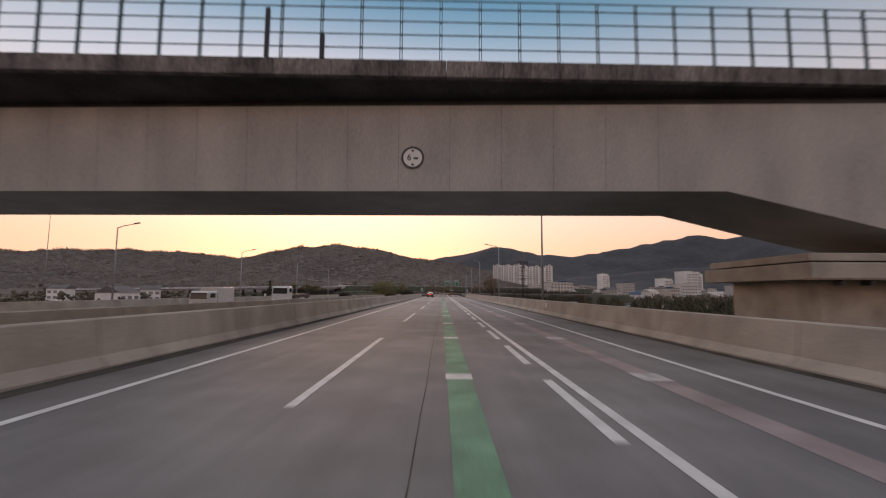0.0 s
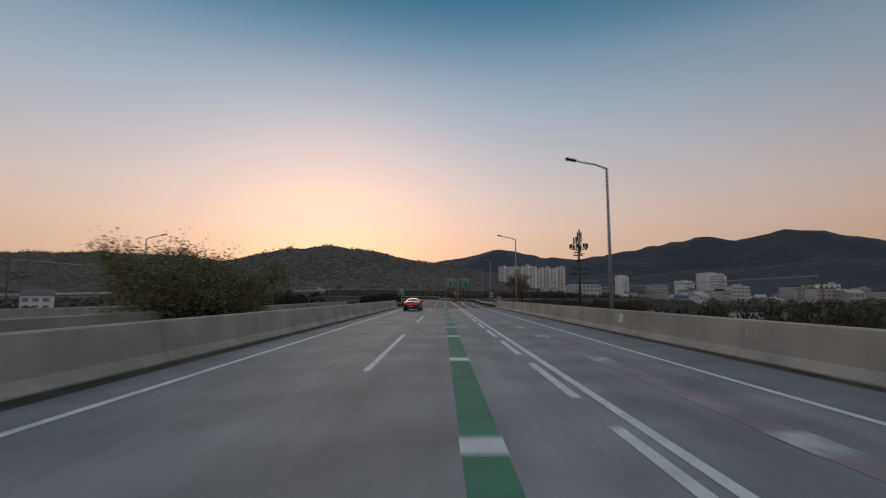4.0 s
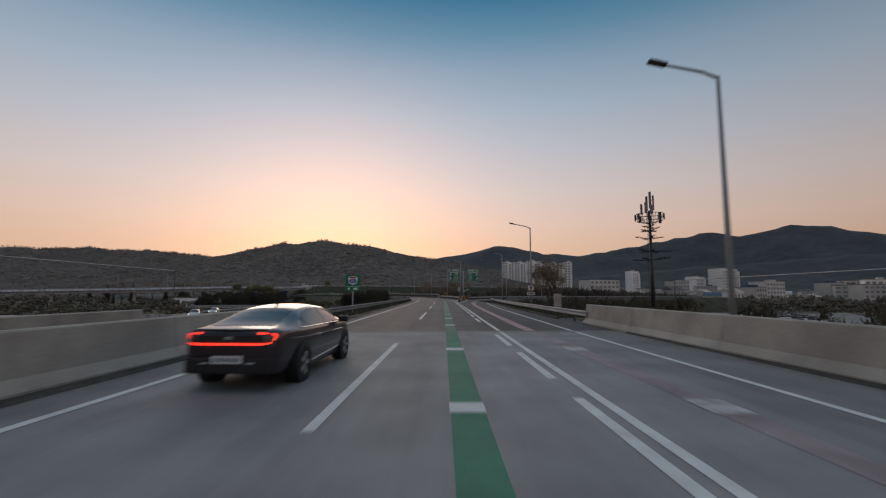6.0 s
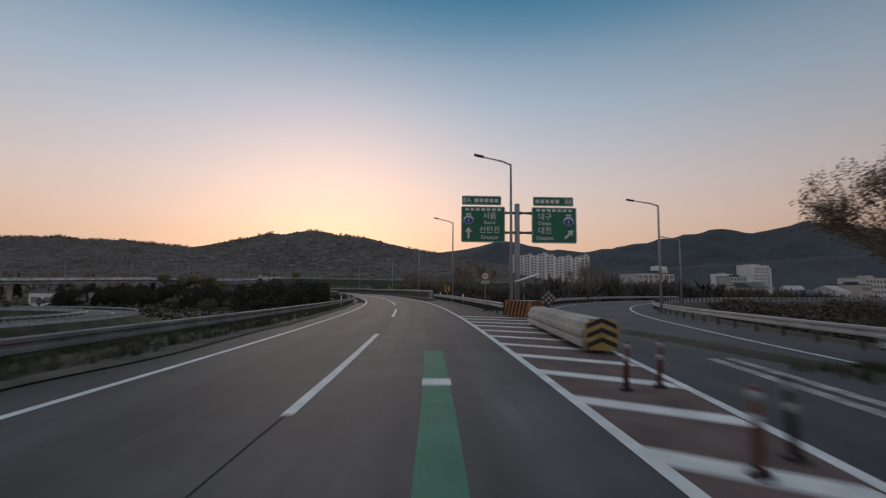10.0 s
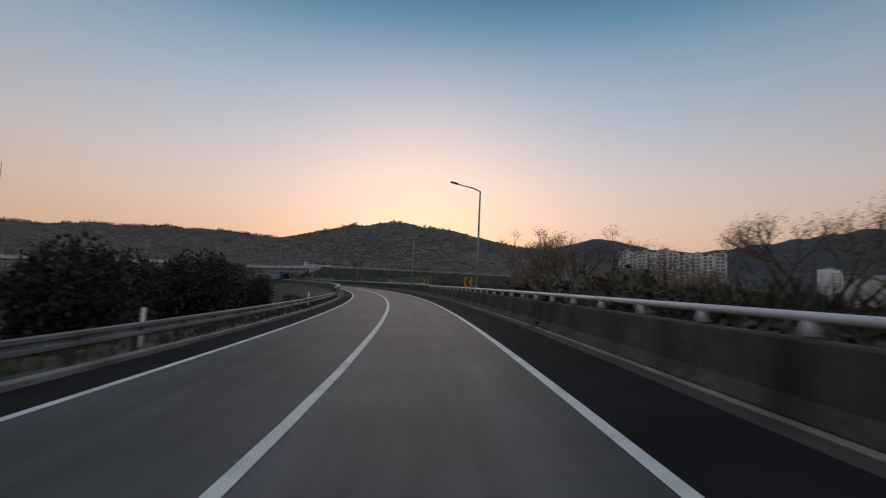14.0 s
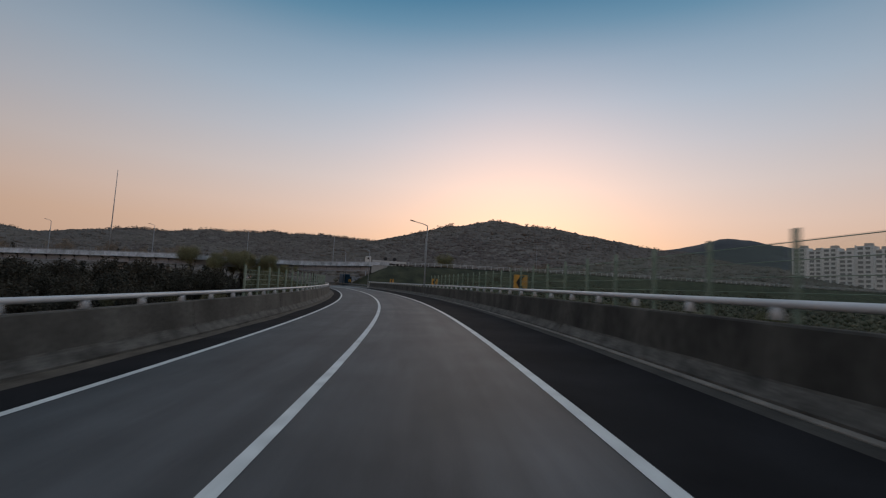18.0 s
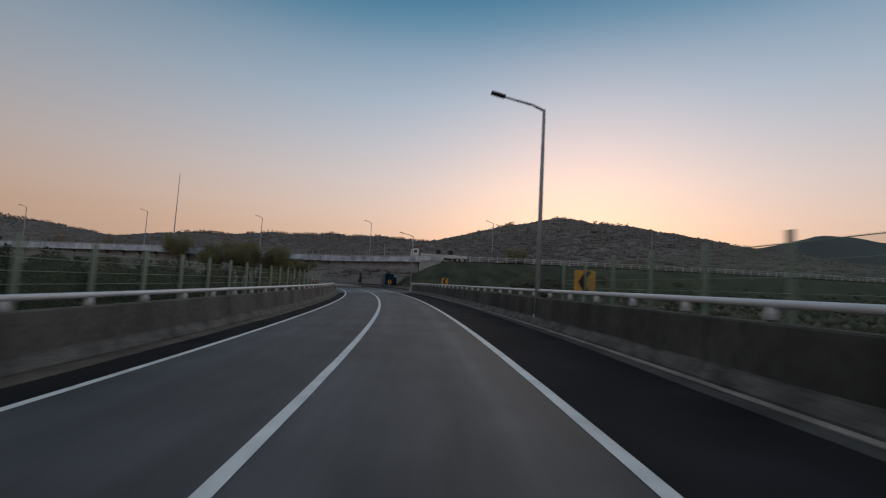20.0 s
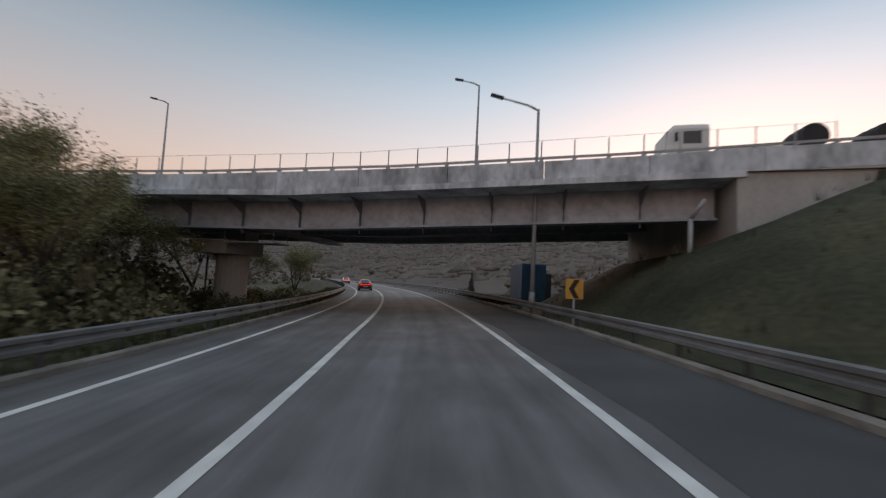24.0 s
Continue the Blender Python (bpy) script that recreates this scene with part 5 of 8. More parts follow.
        for k in range(5):
            box("plate_mark", (-0.18 + 0.09 * k, -L - 0.072, 0.53), (0.05, 0.006, 0.065), M_DARK, e)
        for sx in (-1, 1):
            box("reflector", (sx * W * 0.42, -L - 0.045, 0.47), (0.14, 0.03, 0.025), M_CHROME, e, bevel=0.006)
        edge([roof(-2.41 + 0.03 * abs(u) ** 2, u, 0.006) for u in (-0.95, -0.7, -0.4, 0, 0.4, 0.7, 0.95)], 0.02, "spoiler_lip", body_mat)
        x, y, z = roof(-0.62, 0)
        edge([(0, y + 0.1, z - 0.01), (0, y - 0.06, z + 0.065)], 0.022, "antenna_fin", M_BLACK)
    return e


sedan = car("sedan", "dark grey fastback saloon with a glowing red light strip", M_CAR_DARK, 4.9, 1.82, 1.39)
sedan.matrix_basis = road.stand(132.3, -3.53, 0, -2.0)
red_car = car("red_saloon", "red saloon with its tail lamps lit", M_CAR_RED, 4.6, 1.8, 1.46, fast=False)
red_car.matrix_basis = road.stand(534.0, -3.7) @ Matrix.Rotation(radians(-2.3), 4, "Y")
white_car = car("white_saloon", "white saloon far ahead on the bend", M_CAR_WHITE, 4.7, 1.82, 1.46, fast=False)
white_car.matrix_basis = road.stand(585.0, -3.6) @ Matrix.Rotation(radians(-1.7), 4, "Y")
suv = car("white_hatchback", "pale car with headlights on the winding side road", M_CAR_WHITE, 4.6, 1.88, 1.6, tail=False, fast=False)
suv.matrix_basis = loop.stand(72, -1.9, loop_drop(72), 180)
suv2 = car("silver_hatchback", "silver car with headlights on the winding side road", M_CAR_WHITE, 4.5, 1.82, 1.5, tail=False, fast=False)
suv2.matrix_basis = loop.stand(98, -1.9, loop_drop(98), 180)


def truck(name, label, cab_mat, length, kind):
    """A lorry, cab towards +y, origin under its middle."""
    e = tagged(empty(name), label, "truck")
    L = length / 2
    ch = {"van": 1.95, "semi": 2.7, "flatbed": 2.6}[kind]
    w = 1.9 if kind == "van" else 2.45
    st = [(L - 1.75, 1.0, ch), (L - 1.1, 1.0, ch), (L - 0.3, 0.99, ch - 0.03), (L - 0.08, 0.97, ch * 0.9), (L, 0.95, ch * 0.55)]
    loft("cab", [[(w / 2 * f, y, 0.45), (w / 2 * f, y, z * 0.92), (w / 2 * f * 0.9, y, z), (-w / 2 * f * 0.9, y, z), (-w / 2 * f, y, z * 0.92), (-w / 2 * f, y, 0.45)] for y, f, z in st], cab_mat, e, smooth=False)
    link_mesh("windscreen", [(-w * 0.44, L + 0.006, ch * 0.58), (w * 0.44, L + 0.006, ch * 0.58), (w * 0.42, L - 0.06, ch * 0.9), (-w * 0.42, L - 0.06, ch * 0.9),
                             (-w * 0.44, L - 0.1, ch * 0.58), (w * 0.44, L - 0.1, ch * 0.58), (w * 0.42, L - 0.16, ch * 0.88), (-w * 0.42, L - 0.16, ch * 0.88)],
              [(0, 1, 2, 3), (7, 6, 5, 4), (0, 4, 5, 1), (1, 5, 6, 2), (2, 6, 7, 3), (3, 7, 4, 0)], M_GLASS, e)
    for sx in (-1, 1):
        box("side_window", (sx * w * 0.497, L - 1.05, ch * 0.76), (0.03, 0.75, ch * 0.22), M_GLASS, e)
        box("headlamp", (sx * w * 0.36, L + 0.0, 0.72), (0.3, 0.06, 0.16), M_SIGN_WHITE, e, bevel=0.02)
        box("mirror", (sx * (w * 0.5 + 0.15), L - 0.35, ch * 0.75), (0.18, 0.08, 0.4), M_BLACK, e, bevel=0.02)
    box("chassis", (0, -0.4, 0.62), (w * 0.8, length - 1.2, 0.22), M_BLACK, e)
    for y in ([L - 0.9, -L + 1.1] if kind == "van" else [L - 1.0, -L + 0.9, -L + 2.1, 0.2]):
        for sx in (-1, 1):
            wheel(e, sx * (w / 2 - 0.16), y, 0.36 if kind == "van" else 0.5, 0.24)
    if kind == "van":
        box("cargo_box", (0, -0.95, 1.55), (w, length - 2.05, 1.55), M_CAR_WHITE, e, "white cargo box", bevel=0.03)
    elif kind == "flatbed":
        box("flatbed", (0, -1.1, 1.23), (w, length - 2.3, 0.66), M_CAR_WHITE, e, "white flatbed with low sides", bevel=0.02)
    else:
        box("trailer", (0, -1.1, 1.25), (w, length - 2.4, 0.5), M_DARK, e, "dark loaded trailer bed", bevel=0.02)
    return e


van = truck("box_truck", "white box truck on the opposite carriageway", M_CAR_WHITE, 5.6, "van")
van.matrix_basis = road.stand(46.8, -24.0, OPP_Z, 180)
semi = truck("lorry", "white-cabbed lorry with a low dark trailer", M_CAR_WHITE, 11.0, "semi")
semi.matrix_basis = road.stand(71.5, -24.0, OPP_Z, 180)
flat = truck("flatbed_truck", "white flatbed truck on the highway bridge", M_CAR_WHITE, 12.5, "flatbed")
flat.matrix_basis = hw.stand(4.25, -3.2, 5.62 + hw_lift(3), 180)
M_TANK = mat("black_tank_plastic", (0.02, 0.02, 0.022), 0.6, vary=0.2, scale=2, fine=20, bump=0.05)
for d in (4.1, 6.9):
    tk = tagged(empty("water_tank", hw.stand(d, -3.2, 7.2 + hw_lift(3), 90)), "round black plastic tank loaded on the flatbed", "tank", "tanks on the flatbed")
    bm = bmesh.new()
    add_tube(bm, (0, -0.8, 0.57), (0, 0.8, 0.57), 0.54, None, 26)
    part("shell", bm, M_TANK, tk, smooth=False)
    for y in (-0.7, 0, 0.7):
        disc("rib", 0.56, M_TANK, tk, (0, y * 0.7, 0.57), 0.08)


# ---- signs along the first stretch ----
def post_sign(name, m, label):
    return tagged(empty(name, m), label, "road sign")


rt = post_sign("route_sign", road.stand(157.4, -7.2), "green route sign with a blue shield beside the guardrail")
tube("post", (0, 0.05, -0.6), (0, 0.05, 1.9), 0.05, M_POLE, rt)
plate("panel", 1.2, 1.3, M_SIGN_GREEN, rt, (0, 0, 2.42), round_=0.05)
sh = bmesh.new()
pts = [(-0.33, 0.30), (0, 0.36), (0.33, 0.30), (0.38, 0.1), (0.30, -0.22), (0, -0.36), (-0.30, -0.22), (-0.38, 0.1)]
va = [sh.verts.new((x, -0.028, 2.62 + z)) for x, z in pts]
vb = [sh.verts.new((x, -0.016, 2.62 + z)) for x, z in pts]
sh.faces.new(va)
sh.faces.new(list(reversed(vb)))
for j in range(8):
    sh.faces.new((va[j], va[(j + 1) % 8], vb[(j + 1) % 8], vb[j]))
shield = part("shield", sh, M_SIGN_WHITE, rt, "white-edged shield")
plate("shield_blue", 0.56, 0.36, M_SIGN_BLUE, rt, (0, -0.034, 2.58), 0.008, round_=0.08)
plate("shield_red", 0.52, 0.11, M_SIGN_RED, rt, (0, -0.034, 2.86), 0.008, round_=0.03)
lettering("number", "251", 0.30, M_SIGN_WHITE, rt, Matrix.Translation((0, -0.042, 2.58)) @ FACE)
plate("stripe", 1.1, 0.02, M_SIGN_WHITE, rt, (0, -0.02, 2.16), 0.01)
for x in (-0.3, 0.2):
    plate("text_bar", 0.3 if x > 0 else 0.16, 0.16, M_SIGN_WHITE, rt, (x, -0.02, 1.98), 0.01)


def speed_sign(m, number, label):
    e = post_sign("speed_sign", m, label)
    tube("post", (0, 0.05, -1.6), (0, 0.05, 2.6), 0.045, M_POLE, e)
    disc("plate", 0.42, M_SIGN_WHITE, e, (0, 0, 2.25))
    disc("rim", 0.42, M_SIGN_RED, e, (0, -0.02, 2.25), 0.02, 0.33)
    lettering("number", number, 0.42, M_BLACK, e, Matrix.Translation((0, -0.026, 2.24)) @ FACE)
    plate("lower_plate", 0.85, 0.26, M_SIGN_WHITE, e, (0, 0, 1.62), 0.025)
    for dx in (-0.25, 0, 0.25):
        plate("text_bar", 0.2, 0.1, M_DARK, e, (dx, -0.018, 1.62), 0.008)
    return e


speed_sign(road.stand(171.7, 9.6), "40", "round speed limit sign with a white plate below")
speed_sign(Matrix.Translation((4.5, 250.6, 0.8)), "50", "round speed limit sign with a white plate below")
bl = tagged(empty("concrete_block", road.stand(161.5, 9.9, -1.0)), "pale upright concrete block behind the guardrail", "concrete block")
bm = bmesh.new()
add_box(bm, (0, 0, 1.5), (0.55, 0.5, 2.2), bevel=0.04)
part("pillar", bm, M_CONC, bl)
box("foot", (0, 0, 0.3), (0.85, 0.8, 0.6), M_CONC, bl, bevel=0.04)


# ---- gore between the road and the exit ramp ----
def gore_right(s):
    return float(np.interp(s, [198, 208.2, 216.1, 229.5, 240], [2.5, 4.15, 5.2, 7.1, 8.9]))


stripe("gore_line", road, 0, 198, 232, 0.16, M_WHITE, parent=marks, off=gore_right)
stripe("ramp_right_line", ramp_line, 0, 15, 205, 0.15, M_WHITE, parent=marks, off=lambda s: float(np.interp(s, [15, 40, 205], [3.0, 3.4, 3.4])), z=0.003)
stripe("ramp_left_line", ramp_line, -3.0, 46, 205, 0.15, M_WHITE, parent=marks, z=0.003)
M_GORE = mat("reddish_gore_paving", (0.105, 0.07, 0.064), 0.85, vary=0.35, scale=1.5, fine=40, bump=0.25)
ribbon("gore_paving", road, lambda s: right_line(s), gore_right, 203.4, 236, 0.003, M_GORE, marks, "reddish worn paving between the lines", step=2)
ribbon("gore_tip", road, lambda s: right_line(s) - 0.05, lambda s: gore_right(s) + 0.02, 199.4, 203.4, 0.005, M_MARK_WORN, marks, "solid white tip of the hatching", step=1)
for k in range(13):
    s = 204.4 + k * 2.2
    a, b = s, s - 0.55 * (gore_right(s) - 2.4)
    bm = bmesh.new()
    vs = [bm.verts.new(road.at(*q)) for q in ((a, right_line(a), 0.007), (a + 0.5, right_line(a), 0.007), (b + 0.5, gore_right(b) - 0.08, 0.007), (b, gore_right(b) - 0.08, 0.007))]
    bm.faces.new(vs)
    part("hatch_bar", bm, M_WHITE, marks)
for s, o in [(200.5, 2.75), (203, 2.95), (205.6, 3.1), (208.5, 3.25), (208.9, 3.9), (211.8, 3.55), (212.0, 4.2), (206, 3.45), (203.2, 3.1)]:
    d = tagged(empty("delineator_post", road.stand(s, o)), "bent red plastic delineator post on the hatching", "delineator", "delineator posts")
    lean = 0.05 * math.sin(s * 3)
    tube("tube", (0, 0, 0.03), (lean, 0, 0.78), 0.045, M_BLACK if s in (203.2, 208.9, 206) else M_RED, d)
    for z in (0.45, 0.65):
        tube("band", (lean * z / 0.78, 0, z), (lean * z / 0.78, 0, z + 0.09), 0.049, M_RAIL, d)
    tube("foot", (0, 0, 0), (0, 0, 0.04), 0.11, M_BLACK, d)


def stripes(name, parent, origin, du, w, h, n, material, lean):
    """Slanting bars on an upright face that runs from origin along du."""
    du = Vector(du).normalized()
    nrm = Vector((du.y, -du.x, 0))
    for k in range(n):
        u0, u1 = w * k / n, w * (k + 0.5) / n
        verts = []
        for q in (0.012, 0.004):
            for u, z in ((u0, 0), (u1, 0), (u1 + lean, h), (u0 + lean, h)):
                uu = min(max(u, 0), w)
                verts.append(Vector(origin) + du * uu + Vector((0, 0, z)) + nrm * q)
        link_mesh(name, verts, [(0, 1, 2, 3), (7, 6, 5, 4), (0, 4, 5, 1), (1, 5, 6, 2), (2, 6, 7, 3), (3, 7, 4, 0)], material, parent)


M_NOSE = mat("faded_yellow_sheet", (0.36, 0.25, 0.08), 0.6, vary=0.3, scale=3, fine=20, bump=0.05)
M_NOSE_ORANGE = mat("faded_orange_sheet", (0.42, 0.17, 0.05), 0.6, vary=0.3, scale=3, fine=20, bump=0.05)
cush = tagged(empty("crash_cushion", road.stand(215.8, 4.75, 0, -4)), "long steel crash cushion with a yellow and black nose", "crash cushion")
bm = bmesh.new()
sec = [(-0.42, 0.12), (-0.42, 0.55), (-0.36, 0.76), (-0.2, 0.86), (0.2, 0.86), (0.36, 0.76), (0.42, 0.55), (0.42, 0.12)]
ra = [bm.verts.new((x, 0.0, z)) for x, z in sec]
rb = [bm.verts.new((x, 8.8, z)) for x, z in sec]
bm.faces.new(ra)
bm.faces.new(list(reversed(rb)))
for j in range(8):
    bm.faces.new((ra[j], ra[(j + 1) % 8], rb[(j + 1) % 8], rb[j]))
part("cushion_body", bm, M_CONC, cush, "dusty beige cushion cover")
for sx in (-1, 1):
    for z in (0.24, 0.5):
        bm = bmesh.new()
        add_box(bm, (sx * 0.45, 4.4, z), (0.06, 8.7, 0.17), bevel=0.02)
        part("side_rail", bm, M_RAIL, cush)
plate("nose", 0.84, 0.78, M_NOSE, cush, (0, -0.03, 0.48), 0.05, round_=0.1)
for k in range(3):
    z = 0.16 + k * 0.24
    for sx in (-1, 1):
        link_mesh("chevron_bar", [(0, -0.062, z + 0.14), (sx * 0.38, -0.062, z - 0.02), (sx * 0.38, -0.062, z + 0.10), (0, -0.062, z + 0.26), (0, -0.056, z + 0.14), (sx * 0.38, -0.056, z - 0.02), (sx * 0.38, -0.056, z + 0.10), (0, -0.056, z + 0.26)],
                  [(0, 1, 2, 3), (7, 6, 5, 4), (0, 4, 5, 1), (1, 5, 6, 2), (2, 6, 7, 3), (3, 7, 4, 0)], M_BLACK, cush)
wedge = tagged(empty("gore_nose", road.stand(228.6, 6.15, 0, -4)), "wedge-shaped barrier nose with yellow and black stripes", "barrier nose")
for a, b, lean in (((-1.05, 2.3, 0.05), (0, 0, 0.05), 0.35), ((0, 0, 0.05), (1.15, 2.0, 0.05), -0.35)):
    d = Vector(b) - Vector(a)
    ln = d.length
    m = Matrix.Translation(Vector(a)) @ Matrix.Rotation(math.atan2(d.y, d.x), 4, "Z")
    bm = bmesh.new()
    add_box(bm, (ln / 2, 0.05, 0.45), (ln, 0.1, 0.9), m=m, bevel=0.0)
    part("striped_face", bm, M_NOSE_ORANGE, wedge)
    stripes("stripe_bar", wedge, a, d, ln, 0.88, 7, M_BLACK, lean)
link_mesh("top", [(-1.05, 2.3, 0.95), (0, 0.06, 0.95), (1.15, 2.0, 0.95), (-1.05, 2.3, 0.91), (0, 0.06, 0.91), (1.15, 2.0, 0.91)], [(0, 1, 2), (5, 4, 3), (0, 3, 4, 1), (1, 4, 5, 2), (2, 5, 3, 0)], M_RAIL, wedge)
guardrail("guardrail_gore_main", road, 5.2, 1, 231, 237, "galvanised guardrail behind the striped nose")
guardrail("guardrail_gore_ramp", ramp_line, -3.9, -1, 47, 120, "galvanised guardrail on the inside of the ramp")
sol = tagged(empty("solar_beacon", road.stand(232.0, 6.7)), "solar panel and control box on a thin post", "solar panel")
tube("post", (0, 0, 0), (0, 0, 2.2), 0.05, M_POLE, sol)
bm = bmesh.new()
add_box(bm, (0, 0, 0), (1.5, 0.9, 0.05), m=Matrix.Translation((0.2, 0, 2.3)) @ Matrix.Rotation(radians(-18), 4, "Y"))
part("solar_panel", bm, M_SIGN_WHITE, sol, "pale tilted panel")
box("control_box", (0.1, -0.12, 1.5), (0.4, 0.25, 0.5), M_DARK, sol, bevel=0.02)
dia = tagged(empty("diamond_sign", road.stand(229.6, 7.5)), "dark diamond sign with pale round reflectors", "road sign")
tube("post", (0, 0.04, 0), (0, 0.04, 1.5), 0.04, M_DARK, dia)
link_mesh("panel", [(0, 0, 0.6), (0.5, 0, 1.1), (0, 0, 1.6), (-0.5, 0, 1.1), (0, 0.03, 0.6), (0.5, 0.03, 1.1), (0, 0.03, 1.6), (-0.5, 0.03, 1.1)], [(0, 1, 2, 3), (7, 6, 5, 4), (0, 4, 5, 1), (1, 5, 6, 2), (2, 6, 7, 3), (3, 7, 4, 0)], M_DARK, dia)
for i in (-1, 0, 1):
    for k in (-1, 0, 1):
        disc("reflector", 0.075, M_CONC, dia, ((i - k) * 0.15, -0.02, 1.1 + (i + k) * 0.15), 0.03, seg=12)

# ---- direction signs on one post ----
gan = tagged(empty("direction_sign", Matrix.Translation((4.95, 233.3, 0)) @ Matrix.Rotation(radians(2), 4, "Z")), "two green direction panels on one steel post", "direction sign")
tube("post", (0, 0, -0.5), (0, 0, 7.25), 0.17, M_POLE, gan, seg=14)
for z in (6.65, 5.35):
    for sx in (-1, 1):
        bm = bmesh.new()
        add_tube(bm, (0, -0.02, z), (sx * 0.45, -0.02, z), 0.12, 0.07, 10)
        add_tube(bm, (sx * 0.45, -0.02, z), (sx * 0.95, -0.02, z), 0.07, 0.1, 10)
        part("bracket_arm", bm, M_RUST, gan, smooth=True)


def panel(x, w, exit_mark, ko1, en1, ko2, en2, arrow):
    p = plate("panel", w, 2.35, M_SIGN_GREEN, gan, (x, -0.15, 5.85), 0.05, "green panel with white place names", round_=0.06)
    t = plate("top_panel", w * 0.9, 0.6, M_SIGN_GREEN, gan, (x - (0.1 if x < 0 else 0.05), -0.15, 7.42), 0.05, "narrow exit number panel", round_=0.04)
    y = -0.182
    for (px_, pz, pw, ph) in ((x, 5.85, w - 0.08, 2.27), (x - (0.1 if x < 0 else 0.05), 7.42, w * 0.9 - 0.08, 0.52)):
        bm = bmesh.new()
        for sx in (-1, 1):
            add_box(bm, (px_ + sx * pw / 2, y, pz), (0.03, 0.008, ph))
            add_box(bm, (px_, y, pz + sx * ph / 2), (pw, 0.008, 0.03))
        part("border", bm, M_SIGN_WHITE, p if ph > 1 else t)
    tx = x + (0.42 if arrow == "up" else -0.62)
    for k in range(7):
        plate("text_bar", 0.24, 0.16, M_SIGN_WHITE, p, (x - 1.05 + k * 0.35, y, 6.82), 0.008)
    for body, z, size in ((ko1, 6.38, 0.50), (en1, 5.97, 0.34), (ko2, 5.47, 0.50), (en2, 5.0, 0.34)):
        lettering("place_name", body, size, M_SIGN_WHITE, p, Matrix.Translation((tx, y, z)) @ FACE)
    sx_ = x - 0.95 if arrow == "up" else x + 0.95
    plate("route_shield", 0.62, 0.56, M_SIGN_WHITE, p, (sx_, y, 6.14), 0.008, round_=0.12)
    plate("route_shield_blue", 0.54, 0.40, M_SIGN_BLUE, p, (sx_, y - 0.008, 6.08), 0.008, round_=0.1)
    lettering("route_number", "1", 0.36, M_SIGN_WHITE, p, Matrix.Translation((sx_, y - 0.016, 6.08)) @ FACE)
    plate("text_bar", 0.34, 0.1, M_SIGN_WHITE, p, (sx_, y, 6.52), 0.008)
    bm = bmesh.new()
    turn = Matrix.Translation((sx_, y, 5.25)) @ Matrix.Rotation(0 if arrow == "up" else radians(45), 4, "Y")
    add_box(bm, (0, 0, -0.1), (0.14, 0.01, 0.5), m=turn)
    vs = [bm.verts.new(turn @ Vector(v)) for v in ((-0.24, -0.005, 0.1), (0.24, -0.005, 0.1), (0, -0.005, 0.42), (-0.24, 0.005, 0.1), (0.24, 0.005, 0.1), (0, 0.005, 0.42))]
    for f in ((0, 1, 2), (5, 4, 3), (0, 3, 4, 1), (1, 4, 5, 2), (2, 5, 3, 0)):
        bm.faces.new([vs[i] for i in f])
    part("arrow", bm, M_SIGN_WHITE, p)
    lettering("exit_number", exit_mark, 0.46, M_SIGN_WHITE, t, Matrix.Translation((x - (1.05 if x < 0 else -0.95), y, 7.41)) @ FACE)
    for k in range(5):
        plate("text_bar", 0.25, 0.24, M_SIGN_WHITE, t, (x - (0.45 if x < 0 else 1.1) + k * 0.33, y, 7.42), 0.008)


panel(-2.25, 2.85, "8A", "서울", "Seoul", "신탄진", "Sintanjin", "up")
panel(2.4, 2.95, "8B", "대구", "Daegu", "대전", "Daejeon", "right")
copy_thing(lamp, Matrix.Translation((16.3, 237.6, -0.9)) @ Matrix.Rotation(radians(-12), 4, "Z"))
q = ramp_line.at(85, 7.5, -0.6)
copy_thing(lamp, Matrix.Translation(q) @ Matrix.Rotation(radians(-35), 4, "Z"))


# ---- chevron boards on the bend ----
def chevron(m):
    e = tagged(empty("chevron_board", m), "orange chevron board with a black arrow on a post", "road sign", "chevron boards")
    tube("post", (0, 0.05, -1.1), (0, 0.05, 1.4), 0.045, M_POLE, e)
    plate("board", 0.72, 0.80, M_YELLOW, e, (0, 0, 1.55), 0.03, round_=0.03)
    for sg in (-1, 1):
        link_mesh("chevron_bar", [(0.0, -0.022, 1.55), (0.22, -0.022, 1.55), (0.44, -0.022, 1.55 + sg * 0.37), (0.22, -0.022, 1.55 + sg * 0.37), (0.0, -0.016, 1.55), (0.22, -0.016, 1.55), (0.44, -0.016, 1.55 + sg * 0.37), (0.22, -0.016, 1.55 + sg * 0.37)],
                  [(0, 1, 2, 3), (7, 6, 5, 4), (0, 4, 5, 1), (1, 5, 6, 2), (2, 6, 7, 3), (3, 7, 4, 0)], M_BLACK, e).location.x = -0.24
    return e


ch = chevron(road.stand(262.6, 5.85))
for s in (320.4, 347.6, 380.0, 410, 443.6, 489.6):
    copy_thing(ch, road.stand(s, right_bar(s) + 0.95 if s < 470 else 6.0, 0.15 if s < 470 else -0.25))
for s in (252, 273.5, 295, 316.5):
    d = tagged(empty("marker_post", road.stand(s, -7.0)), "short white marker post behind the guardrail", "marker post", "marker posts")
    tube("post", (0, 0, -0.6), (0, 0, 1.0), 0.05, M_SIGN_WHITE, d)
for s in (250, 257, 266):
    d = tagged(empty("marker_post", road.stand(s, 5.5)), "short white marker post behind the guardrail", "marker post", "marker posts")
    tube("post", (0, 0, -0.6), (0, 0, 1.05), 0.06, M_SIGN_WHITE, d)

